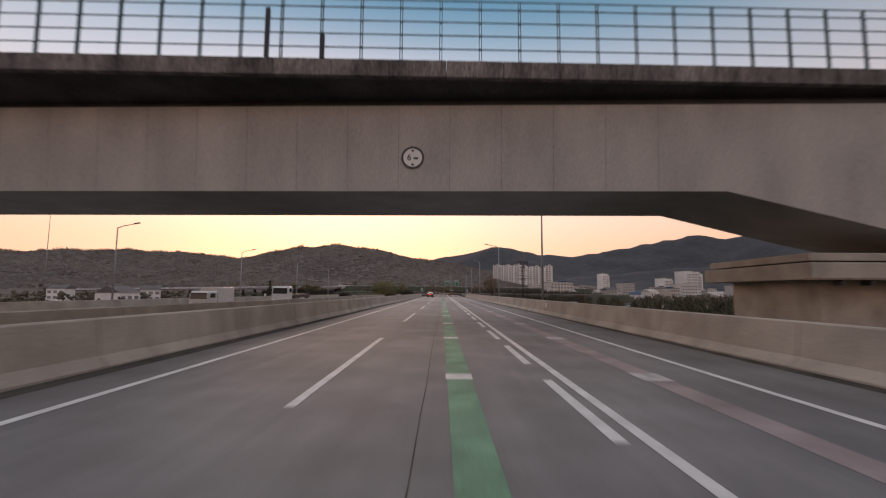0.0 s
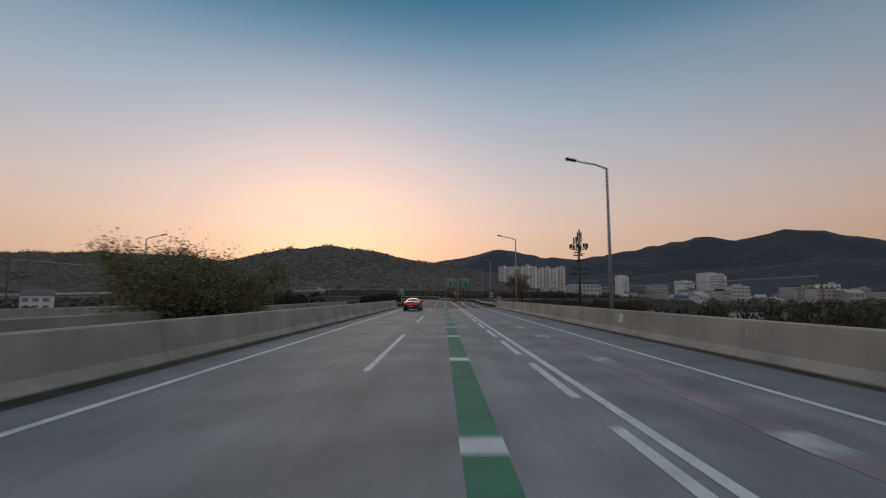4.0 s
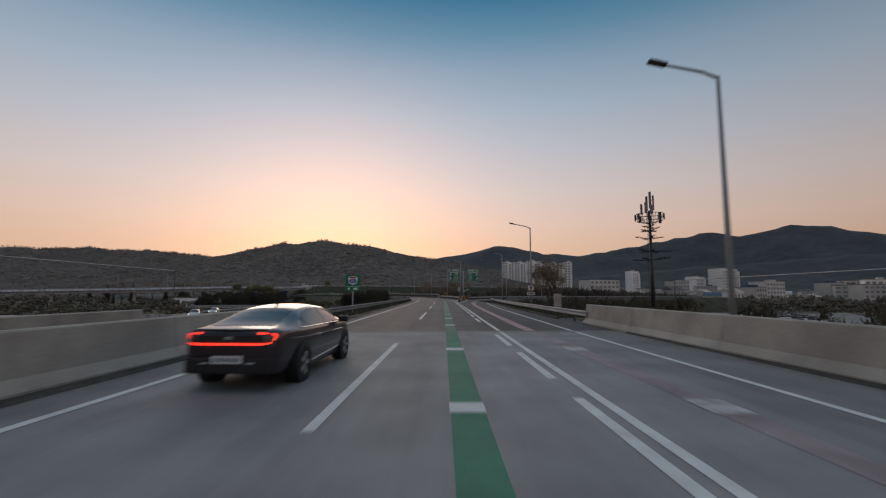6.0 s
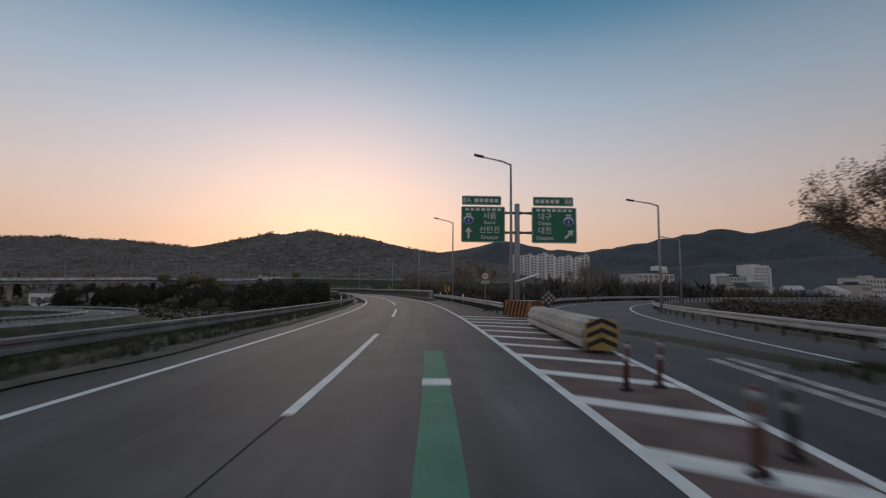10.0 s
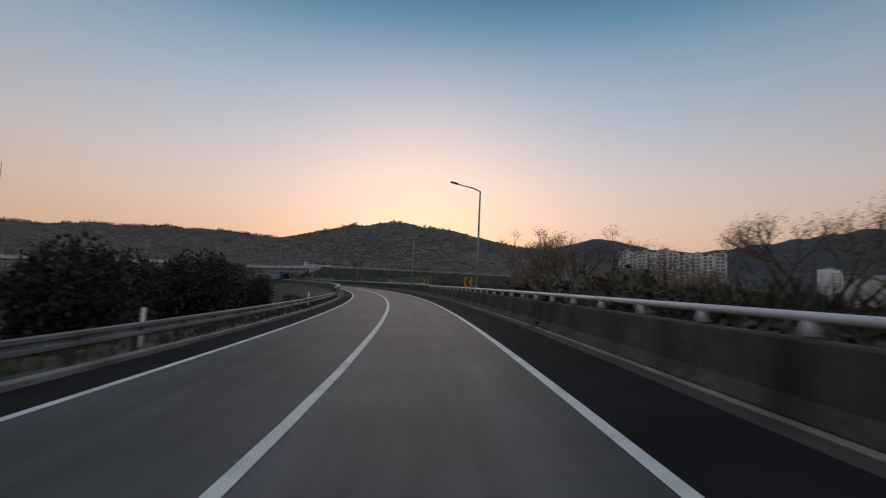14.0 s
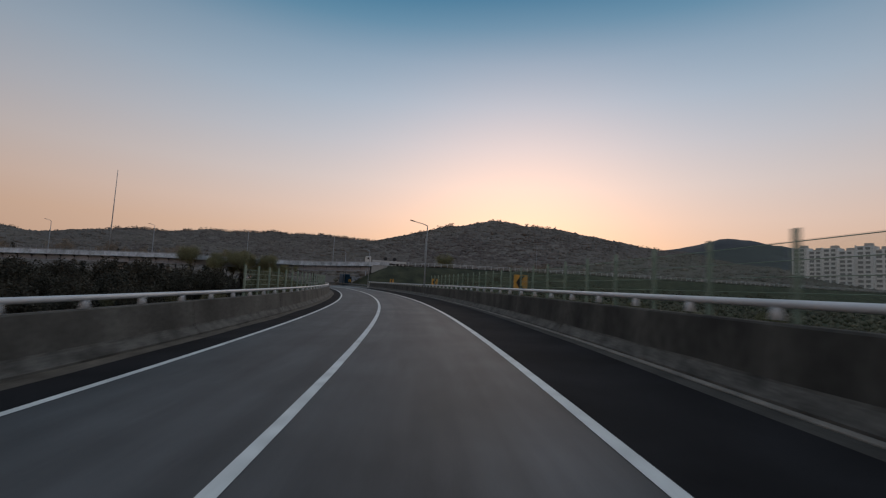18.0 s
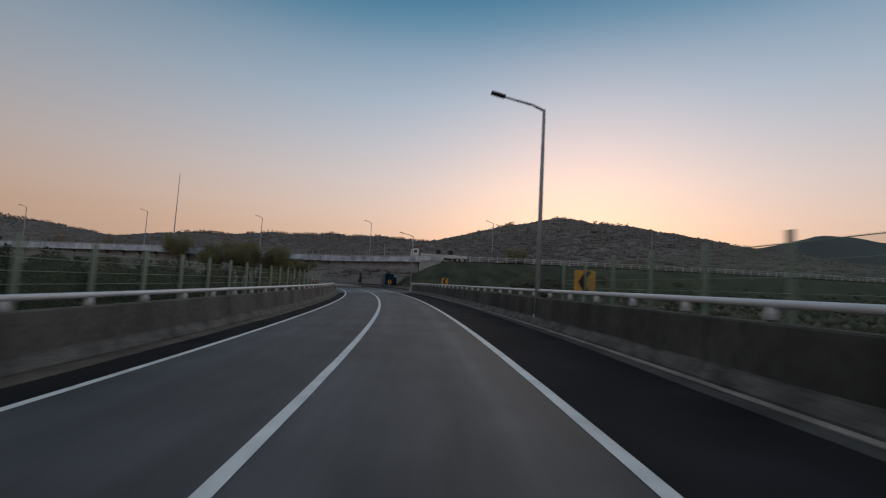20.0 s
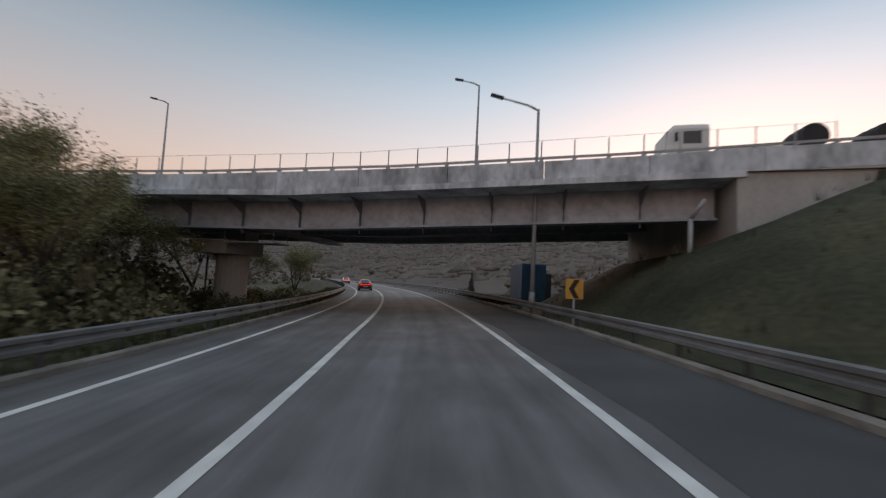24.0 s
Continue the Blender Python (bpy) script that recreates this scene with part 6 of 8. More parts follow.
# ---- telecom mast dressed as a tree ----
M_FAKE = mat("artificial_needles", (0.018, 0.022, 0.016), 0.9, vary=0.3, scale=4, fine=30, bump=0.2)
tw = tagged(empty("telecom_mast", Matrix.Translation((36.2, 199.5, GROUND_Z))), "dark telecom mast with antennas and artificial branches", "telecom mast")
tube("trunk", (0, 0, 0), (0, 0, 22.2), 0.38, M_DARK, tw, r2=0.2, seg=12)
rng = random.Random(5)
for k, (z, n, ln) in enumerate([(13.4, 5, 3.1), (14.9, 5, 2.9), (17.1, 4, 2.4), (18.5, 4, 1.6), (19.1, 3, 1.3)]):
    bm = bmesh.new()
    for j in range(n):
        a = 2 * math.pi * j / n + k * 0.7 + rng.uniform(-0.2, 0.2)
        reach = ln * rng.uniform(0.75, 1.1)
        end = Vector((math.cos(a) * reach, math.sin(a) * reach, z + rng.uniform(-0.1, 0.5)))
        add_tube(bm, (0, 0, z), end, 0.06, 0.02, 5)
        for q in np.linspace(0.3, 1.0, 9):
            c = Vector((0, 0, z)).lerp(end, q)
            for w in range(4):
                add_tube(bm, c, c + Vector((rng.uniform(-0.45, 0.45), rng.uniform(-0.45, 0.45), rng.uniform(-0.05, 0.28))), 0.05, 0.02, 3)
    part("branch_tier", bm, M_FAKE, tw, "tier of dark artificial branches")
bm = bmesh.new()
for zz, r in ((20.3, 2.0), (20.9, 2.15), (21.5, 2.25)):
    for k in range(24):
        a, b = 2 * math.pi * k / 24, 2 * math.pi * (k + 1) / 24
        add_tube(bm, (r * math.cos(a), r * math.sin(a), zz), (r * math.cos(b), r * math.sin(b), zz), 0.045, None, 5)
for k in range(12):
    a = math.pi * k / 6
    add_tube(bm, (0, 0, 19.8), (2.0 * math.cos(a), 2.0 * math.sin(a), 20.3), 0.045, None, 5)
    add_tube(bm, (2.0 * math.cos(a), 2.0 * math.sin(a), 20.3), (2.25 * math.cos(a), 2.25 * math.sin(a), 21.6), 0.04, None, 5)
part("platform_ring", bm, M_DARK, tw, "round antenna platform")
for k in range(8):
    a = 2 * math.pi * k / 8 + 0.3
    bm = bmesh.new()
    add_box(bm, (2.3 * math.cos(a), 2.3 * math.sin(a), 21.0), (0.25, 0.4, 1.1 if k else 1.9), rz=a, bevel=0.03)
    part("radio_unit", bm, M_DARK, tw)
for k, (r, zb, ln) in enumerate([(0.3, 22.6, 3.0), (1.2, 22.4, 2.6), (1.3, 21.6, 1.9), (0.8, 21.7, 1.9), (1.2, 21.4, 1.6), (0.7, 22.2, 2.6)]):
    a = 1.05 * k + 0.4
    bm = bmesh.new()
    add_box(bm, (r * math.cos(a), r * math.sin(a), zb + ln / 2), (0.26, 0.36, ln), rz=a, bevel=0.03)
    add_tube(bm, (r * 0.85 * math.cos(a), r * 0.85 * math.sin(a), 19.9), (r * 0.85 * math.cos(a), r * 0.85 * math.sin(a), zb + ln * 0.9), 0.04, None, 5)
    part("antenna", bm, M_DULL, tw, "grey panel antenna")
bm = bmesh.new()
for sx in (-0.2, 0.2):
    add_tube(bm, (-0.55, sx, 0), (-0.4, sx, 20), 0.025, None, 5)
for k in range(50):
    add_tube(bm, (-0.53 + 0.003 * k, -0.2, 0.4 * k), (-0.53 + 0.003 * k, 0.2, 0.4 * k), 0.015, None, 4)
part("ladder", bm, M_DARK, tw)

for s in (45.5, 74.1, 102.6, 131):
    copy_thing(lamp, road.stand(s, -33.6, -1.0, 180))


# ---- plants ----
M_BARK = mat("bark", (0.055, 0.045, 0.038), 0.95, vary=0.3, scale=3, fine=20, bump=0.4)
M_TWIG = mat("bare_twigs", (0.15, 0.12, 0.095), 0.95, vary=0.3, scale=3, fine=20, bump=0.1, island=0.3)
M_LEAF = mat("young_leaves", (0.21, 0.2, 0.1), 0.8, vary=0.3, scale=0.8, fine=8, bump=0.1, island=0.4)
M_BUD = mat("spring_buds", (0.26, 0.20, 0.14), 0.85, vary=0.3, scale=0.8, fine=8, bump=0.1, island=0.4)
M_EVERGREEN = mat("dark_foliage", (0.052, 0.048, 0.035), 0.9, vary=0.35, scale=0.8, fine=8, bump=0.1, island=0.45)
M_OLIVE = mat("olive_scrub_leaves", (0.14, 0.128, 0.07), 0.85, vary=0.3, scale=0.8, fine=8, bump=0.1, island=0.4)
M_SHRUB = mat("brown_shrub", (0.1, 0.086, 0.064), 0.95, vary=0.35, scale=0.8, fine=8, bump=0.1, island=0.45)


def leaf_cloud(seed, count, size, blobs, hollow=0.3):
    """Many small leaf quads spread in lumpy blobs (centre, radii)."""
    g = np.random.default_rng(seed)
    verts, faces = [], []
    w = np.array([b[1][0] * b[1][1] * b[1][2] for b in blobs]) ** 0.7
    pick = g.choice(len(blobs), count, p=w / w.sum())
    for k in range(count):
        (c, r) = blobs[pick[k]]
        d = g.normal(size=3)
        d /= np.linalg.norm(d)
        rad = (hollow + (1 - hollow) * g.random() ** 0.6) * (1 + 0.22 * math.sin(5 * d[0] + seed) * math.cos(4 * d[1] - seed) + 0.1 * g.normal())
        rad = min(rad, 1.08)
        p = np.array(c) + d * np.array(r) * rad
        a, b = g.normal(size=3), g.normal(size=3)
        a /= np.linalg.norm(a)
        b -= a * (a @ b)
        b /= np.linalg.norm(b)
        s = size * g.uniform(0.6, 1.5)
        i = len(verts)
        verts += [p - a * s - b * s * 0.5, p + a * s - b * s * 0.5, p + a * s * 0.6 + b * s * 0.6, p - a * s * 0.6 + b * s * 0.6]
        faces.append((i, i + 1, i + 2, i + 3))
    return verts, faces


def limbs(seed, height, spread, depth=4, r0=0.16, trunk=0.35):
    """Tapered trunk and forking limbs; gives tube segments and the tips."""
    g = random.Random(seed)
    segs, tips = [], []

    def grow(p, d, ln, r, k):
        q = p + d * ln
        segs.append((p, q, r, r * 0.68, k))
        if k == 0:
            tips.append(q)
            return
        for _ in range(g.choice((2, 3, 3)) if k > 1 else g.choice((2, 3))):
            nd = (d + Vector((g.uniform(-1, 1), g.uniform(-1, 1), g.uniform(-0.25, 0.6))) * spread).normalized()
            grow(q, nd, ln * g.uniform(0.6, 0.85), r * 0.62, k - 1)
        tips.append(q)

    grow(Vector((0, 0, 0)), Vector((g.uniform(-0.05, 0.05), g.uniform(-0.05, 0.05), 1)).normalized(), height * trunk, r0, depth)
    top = max(q.z for _, q, _, _, _ in segs)
    f = height / top
    return [(p * f, q * f, a, b, k) for p, q, a, b, k in segs], [t * f for t in tips]


def tree(name, label, seed, height, leaf_mat, leaves, leaf_size, spread=0.75, depth=5, puff=0.5, r0=0.2, trunk=0.3, stems=1):
    e = tagged(empty(name), label, "tree")
    segs, tips = limbs(seed, height, spread, depth, r0, trunk)
    for k in range(1, stems):
        more, ends = limbs(seed + 40 * k, height * (1 - 0.07 * k), spread, depth, r0 * 0.85, trunk)
        lean = Matrix.Rotation(2.3 * k, 4, "Z") @ Matrix.Rotation(0.24, 4, "X")
        segs += [(lean @ p, lean @ q, a, b, k_) for p, q, a, b, k_ in more]
        tips += [lean @ q for q in ends]
    bm = bmesh.new()
    for p, q, a, b, k in segs:
        if k >= depth - 2:
            add_tube(bm, p, q, a, b, 7)
    part("trunk", bm, M_BARK, e, smooth=True)
    verts, faces = [], []
    for p, q, a, b, k in segs:
        if k < depth - 2:
            d = (q - p).normalized()
            u = d.orthogonal().normalized()
            v = d.cross(u)
            i = len(verts)
            ra, rb = max(a, 0.012), max(b, 0.008)
            for ang in (0, 2.1, 4.2):
                verts.append(p + (u * math.cos(ang) + v * math.sin(ang)) * ra)
            for ang in (0, 2.1, 4.2):
                verts.append(q + (u * math.cos(ang) + v * math.sin(ang)) * rb)
            faces += [(i, i + 1, i + 4, i + 3), (i + 1, i + 2, i + 5, i + 4), (i + 2, i, i + 3, i + 5)]
    g = random.Random(seed + 1)
    for t in tips:
        for _ in range(5):
            q = t + Vector((g.gauss(0, 0.35), g.gauss(0, 0.35), g.gauss(0.25, 0.3))) * (height / 10)
            i = len(verts)
            verts += [t, t + Vector((0.012, 0.012, 0)), q]
            faces.append((i, i + 1, i + 2))
    tagged(link_mesh("twig_mass", verts, faces, M_TWIG, e, "thin bare branches"), kind="stuff")
    if leaves:
        blobs = [(tuple(t), (puff * height / 10,) * 3) for t in tips]
        lv, lf = leaf_cloud(seed, leaves, leaf_size, blobs, 0.0)
        link_mesh("crown", lv, lf, leaf_mat, e)
    return e


def bush(name, label, seed, w, h, leaf_mat, count, size):
    e = tagged(empty(name), label, "bush")
    g = random.Random(seed)
    blobs = [((g.uniform(-w, w) * 0.55, g.uniform(-w, w) * 0.55, h * g.uniform(0.3, 0.68)), (w * g.uniform(0.3, 0.5), w * g.uniform(0.3, 0.5), h * g.uniform(0.22, 0.34))) for _ in range(9)]
    blobs.append(((0, 0, h * 0.3), (w * 0.9, w * 0.9, h * 0.32)))
    lv, lf = leaf_cloud(seed, count, size, blobs, 0.35)
    link_mesh("foliage", lv, lf, leaf_mat, e)
    bm = bmesh.new()
    for _ in range(7):
        a = Vector((g.uniform(-0.3, 0.3) * w, g.uniform(-0.3, 0.3) * w, -0.3))
        add_tube(bm, a, a * 1.6 + Vector((0, 0, h * 0.6)), 0.05, 0.02, 5)
    part("stems", bm, M_BARK, e)
    return e


def spin(x, y, z, a=0.0, k=1.0):
    return Matrix.Translation((x, y, z)) @ Matrix.Rotation(a, 4, "Z") @ Matrix.Scale(k, 4)


def scatter(first, spots, group):
    """Stands copies of a plant at spots (x, y, z, turn, size); the first takes the first spot."""
    first["group"] = group
    for i, (x, y, z, a, k) in enumerate(spots):
        if i == 0:
            first.matrix_basis = spin(x, y, z, a, k)
        else:
            c = copy_thing(first, spin(x, y, z, a, 1.0))
            c.scale = (k, k, k)


rng = random.Random(11)
bare_a = tree("bare_tree", "bare spring tree with fine twigs and a few buds", 3, 11.0, M_BUD, 6500, 0.028)
bare_b = tree("bare_tree", "slender bare tree with pale swelling buds", 8, 9.5, M_BUD, 9000, 0.028, spread=0.6)
bare_c = tree("bare_tree", "wide bare tree with brown twigs", 21, 10.0, M_BUD, 3600, 0.028, spread=0.9)
leafy = tree("leafy_tree", "tree with young olive-green leaves", 14, 10.5, M_LEAF, 20000, 0.045, spread=0.75, puff=0.95)
leafy_b = tree("leafy_tree", "spreading tree with thin young leaves", 33, 9.0, M_LEAF, 18000, 0.045, spread=0.85, puff=1.0)
dark_bush = bush("evergreen_bush", "dense dark evergreen shrubs behind the guardrail", 4, 2.6, 6.2, M_EVERGREEN, 13000, 0.085)
brown_bush = bush("scrub_bush", "brown leafless scrub on the valley floor", 9, 2.4, 2.8, M_SHRUB, 5500, 0.07)
olive_bush = bush("green_bush", "low olive-green bush among dry grass", 17, 2.2, 2.6, M_OLIVE, 5500, 0.065)


def by_road(s, o, z, k=1.0):
    p = road.at(s, o, z)
    return (p.x, p.y, z, rng.uniform(0, 6.28), k * rng.uniform(0.88, 1.14))


scatter(bare_b, [by_road(262, 24, -5.0, 1.1)] + [by_road(s, o, -5.0, k) for s, o, k in
        ((276, 14.5, 1.2), (302, 12, 0.85), (313, 11.5, 1.1), (324, 12, 1.2))] + [(-158.7, 459.2, -5, 1, 1.5), (-170.8, 451.4, -5, 2, 1.6), (-180.9, 446.5, -5, 3, 1.5), (-191, 439.7, -5, 4, 1.6), (-202.1, 431.8, -5, 5, 1.6), (-216.3, 422, -5, 6, 1.5)], "bare trees by the bend")
scatter(bare_a, [by_road(s, o, -5.2, k) for s, o, k in ((293, 14, 1.1), (308, 13, 0.82), (320, 12.5, 1.0))], "bare trees by the bend")
scatter(bare_c, [by_road(s, o, -5.2, k) for s, o, k in ((298, 16, 1.0), (317, 12, 1.0), (325, 14, 1.1))] + [(-86.6, 538.2, 2, 0.5, 1.0), (-81.6, 541.2, 2, 1.5, 1.1), (-76.6, 539.1, 2, 2.5, 1.0), (-71.6, 542, 2, 3.5, 1.1), (-68.6, 538, 0, 1, 1.3), (-50.5, 545.7, 0, 2, 1.2)], "bare trees by the bend")
scatter(leafy, [(-133, 443.2, -3.2, 0.3, 1.1), (-125.3, 445, -2.6, 1.3, 0.95), (-120.6, 444.8, -2.6, 2.5, 0.72), (-138, 438.9, -3.2, 2.0, 1.0), (-136, 437.4, -3.2, 0.9, 0.85), (-131, 439.8, -3, 2.0, 1.0), (-144.1, 436, -3.5, 1.0, 1.15), (-127, 440.3, -3, 0.0, 0.9)] + [(-13.0, 103.8, -5.6, 0.4, 0.92), (-13.2, 106.6, -5.4, 1.9, 0.88)], "trees with young leaves")
scatter(leafy_b, [(-128.4, 447.4, -2.6, 0.0, 0.9), (-139.9, 445.5, -3.2, 1.1, 1.0), (-123.6, 443.9, -2.6, 2.0, 0.8), (-129.4, 444.8, -3, 0.7, 0.95)] + [(-13.0, 105.2, -5.6, 2.8, 1.02), (-14.5, 109.6, -5.4, 0.9, 0.9), (-100.1, 504.4, 1.5, 0, 1.3), (-149.7, 461.1, -3, 0, 0.9), (-153.6, 469.2, -3, 1, 0.9)], "trees with young leaves")
round_tree = tree("round_tree", "many-stemmed tree with small new leaves by the exit ramp", 52, 16.4, M_BUD, 26000, 0.055, spread=0.52, depth=5, puff=0.4, r0=0.24, trunk=0.22, stems=3)
round_tree.matrix_basis = spin(25.0, 225.0, -6.0, 0.6)
left_copse = []
for _ in range(60):
    s_ = rng.uniform(385, 470)
    q = by_road(s_, rng.uniform(-80, -26), -5.8, rng.uniform(0.9, 1.2) if s_ < 432 else rng.uniform(1.2, 1.55))
    away = (q[0] + 105.6) * 0.575 - (q[1] - 464.5) * 0.818
    if away > 12:
        left_copse.append(q)
scatter(dark_bush, [by_road(s, o, z, k) for s, o, z, k in [(262, -14, -3, 0.9), (267, -17, -3.6, 1.05), (272, -13.5, -3, 0.95), (277, -17, -3.6, 1.1), (281, -13, -2.8, 0.95), (286, -16, -3.4, 1.12), (291, -12.8, -2.7, 0.95), (296, -15.5, -3.3, 1.1),
        (301, -12.6, -2.7, 0.95), (306, -15, -3.2, 1.05), (311, -12.5, -2.7, 0.9), (316, -14.5, -3.2, 1.0), (322, -13, -2.9, 0.85), (326, -15, -3.4, 0.95), (320, -18, -4, 1.1), (327, -20, -4.2, 1.15), (318, -23, -4.4, 1.15), (257, -17, -3.8, 1.0), (283, -20, -4.2, 1.25), (298, -20, -4.2, 1.2), (312, -19, -4.2, 1.1)]]
        + left_copse + [(-13.6, 104.0, -4.8, 0.3, 1.12), (-13.8, 107.0, -4.8, 1.7, 1.1), (-14.4, 110.4, -5.0, 2.6, 1.05), (-133.9, 447.9, -4, 2, 1.0), (-141, 440, -4, 2, 1.15), (-148.9, 447.1, -4, 0, 1.2), (-132.2, 428.8, -5, 1, 1.2), (-142.2, 429, -5, 2, 1.3), (-154.1, 436.2, -5, 0.5, 1.3), (-150.2, 427.1, -5, 2.2, 1.2), (-137.1, 434.9, -4.6, 0.2, 1.2), (-161.9, 444.3, -5, 1.4, 1.3), (-128.1, 432.8, -4.4, 0.9, 1.05), (-122.2, 428.7, -5, 2.9, 1.0)], "dark shrubs")
spots = []
for _ in range(36):
    s, o = rng.uniform(20, 240), rng.uniform(24, 75)
    spots.append(by_road(s, o, GROUND_Z, rng.uniform(0.9, 1.7)))
for k in range(40):
    spots.append(by_road(276 + k * 1.9, rng.uniform(8.5, 15), -3.2, rng.uniform(1.4, 2.3)))
for _ in range(14):
    s = rng.uniform(362, 440)
    spots.append(by_road(s, rng.uniform(14, 45), -2.6, rng.uniform(0.6, 1.1)))
for _ in range(14):
    spots.append(by_road(rng.uniform(205, 255), rng.uniform(-30, -12), -4.2, rng.uniform(0.6, 1.0)))
for _ in range(30):
    q = ramp_line.at(rng.uniform(62, 200), rng.uniform(-30, -10), 0)
    spots.append((q.x, q.y, -4.2, rng.uniform(0, 6.28), rng.uniform(1.1, 1.7)))
for _ in range(34):
    q = ramp_line.at(rng.uniform(42, 165), rng.uniform(9, 22), 0)
    spots.append((q.x, q.y, -4.0, rng.uniform(0, 6.28), rng.uniform(1.1, 2.0)))
scatter(brown_bush, spots, "scrub")
spots = []
for _ in range(26):
    s, o = rng.uniform(30, 250), rng.uniform(-130, -44)
    spots.append(by_road(s, o, GROUND_Z, rng.uniform(0.7, 1.3)))
for _ in range(18):
    spots.append(by_road(rng.uniform(340, 450), rng.uniform(-40, -12), -4.5, rng.uniform(0.8, 1.4)))
for _ in range(10):
    spots.append(by_road(rng.uniform(395, 440), rng.uniform(20, 60), -2.2, rng.uniform(0.7, 1.2)))
spots += [(-117.6, 442.2, -2.6, 0, 1.7), (-120.5, 445.7, -2.4, 1, 1.6), (-124.4, 446.3, -2.6, 2, 1.2), (-122.4, 443.9, -2.8, 3, 2.1), (-126.4, 446, -3.0, 1, 2.2), (-129.9, 448.3, -3.0, 0.5, 2.1), (-116, 439.1, -3, 2, 1.9)]
spots += [by_road(505 + k * 5, -13 - (k % 2) * 3, -3.2, 1.2) for k in range(7)]
spots.append((-5.0, 356.0, -4.8, 0.8, 2.7))
spots += [by_road(481 + k * 3.2, -11.6 - (k % 3) * 1.3, -2.6, 1.25) for k in range(9)]
scatter(olive_bush, spots, "green bushes")
spots = []
for _ in range(70):
    s, o = rng.uniform(16, 130), rng.uniform(6, 30)
    q = hw.at(s, o)
    spots.append((q.x, q.y, max(5.6 + hw_lift(s) - (o - 0.45) * 0.52, -0.8) - 0.5, rng.uniform(0, 6.28), rng.uniform(0.5, 1.0)))
M_PETAL = mat("pink_petals", (0.36, 0.10, 0.17), 0.8, vary=0.3, scale=2, fine=10, bump=0.1, island=0.4)
azalea = bush("azalea_bush", "pink flowering azalea behind the guardrail", 31, 1.1, 1.3, M_PETAL, 2600, 0.04)
azalea.matrix_basis = road.stand(332.6, -9.2, -0.9)
bank_bush = bush("bank_bush", "brown dry shrub on the grass bank", 29, 2.2, 1.8, M_SHRUB, 4500, 0.06)
scatter(bank_bush, spots, "shrubs on the bank")


def conifer(name, label, height, seed):
    e = tagged(empty(name), label, "tree", "conifers")
    g = np.random.default_rng(seed)
    tube("trunk", (0, 0, -0.3), (0, 0, height), 0.16, M_BARK, e, r2=0.02, seg=6)
    blobs = [((0, 0, height * (0.15 + 0.8 * k / 9)), (height * 0.2 * (1 - k / 10.5),) * 2 + (height * 0.07,)) for k in range(10)]
    lv, lf = leaf_cloud(seed, 1600, 0.16, blobs, 0.2)
    link_mesh("needles", lv, lf, M_EVERGREEN, e)
    return e


con = conifer("conifer", "dark conifer in the valley", 10.0, 6)
con.matrix_basis = spin(-42, 108.5, GROUND_Z)
for x, y, k in ((-48, 122, 0.7), (-167.9, 589.4, 1.2), (-177.8, 599.5, 1), (-207.3, 559.9, 1.1), (-244.1, 430.4, 1.1), (-256.4, 415.6, 0.94), (-238.9, 445.3, 0.79), (-163.8, 455.3, 1.4), (-175.9, 448.5, 1.2), (-186, 440.6, 1.4), (-195.1, 435.7, 1.2), (-210.2, 423.9, 1.4), (-153.7, 461.2, 1.2), (-222.3, 417.1, 1.3)):
    c = copy_thing(con, spin(x, y, GROUND_Z))
    c.scale = (k, k, k)

# woods on the ridge and slopes: far trees as one mass
g = np.random.default_rng(3)
rv_, rf_ = [], []


def far_tree(x, y, z, h):
    for k in range(5):
        c = np.array([x + g.normal() * h * 0.16, y + g.normal() * h * 0.16, z + h * g.uniform(0.45, 0.95)])
        r = h * g.uniform(0.13, 0.24)
        i = len(rv_)
        for v in ((1, 0, 0), (-0.5, 0.87, 0), (-0.5, -0.87, 0), (0, 0, 1.0), (0, 0, -0.9)):
            rv_.append(c + r * np.array(v) * g.uniform(0.7, 1.2, 3))
        rf_.extend([(i, i + 1, i + 3), (i + 1, i + 2, i + 3), (i + 2, i, i + 3), (i + 1, i, i + 4), (i + 2, i + 1, i + 4), (i, i + 2, i + 4)])
    i = len(rv_)
    rv_.extend([np.array([x - 0.2, y, z - 1]), np.array([x + 0.2, y, z - 1]), np.array([x, y, z + h * 0.7])])
    rf_.append((i, i + 1, i + 2))


for _ in range(500):
    x, y = g.uniform(-420, -60), g.uniform(180, 640)
    d = min(math.hypot(x - q.x, y - q.y) for q in (road.at(s) for s in range(200, 700, 20)))
    hwd = (x + 105.6) * 0.575 - (y - 464.5) * 0.818
    dl = min(math.hypot(x - q.x, y - q.y) for q in (loop.at(s) for s in range(0, 220, 12)))
    if d > 42 and not -26 < hwd < 4 and dl > 14:
        far_tree(x, y, GROUND_Z - 0.5, g.uniform(4, 7))
M_WOODS = mat("leafless_woods", (0.125, 0.108, 0.093), 0.95, vary=0.35, scale=0.02, fine=0.4, bump=0.1, tint=(0.13, 0.118, 0.09), island=0.3)
tagged(link_mesh("far_woods", rv_, rf_, M_WOODS), "leafless woods in the valley", "woods", kind="stuff")


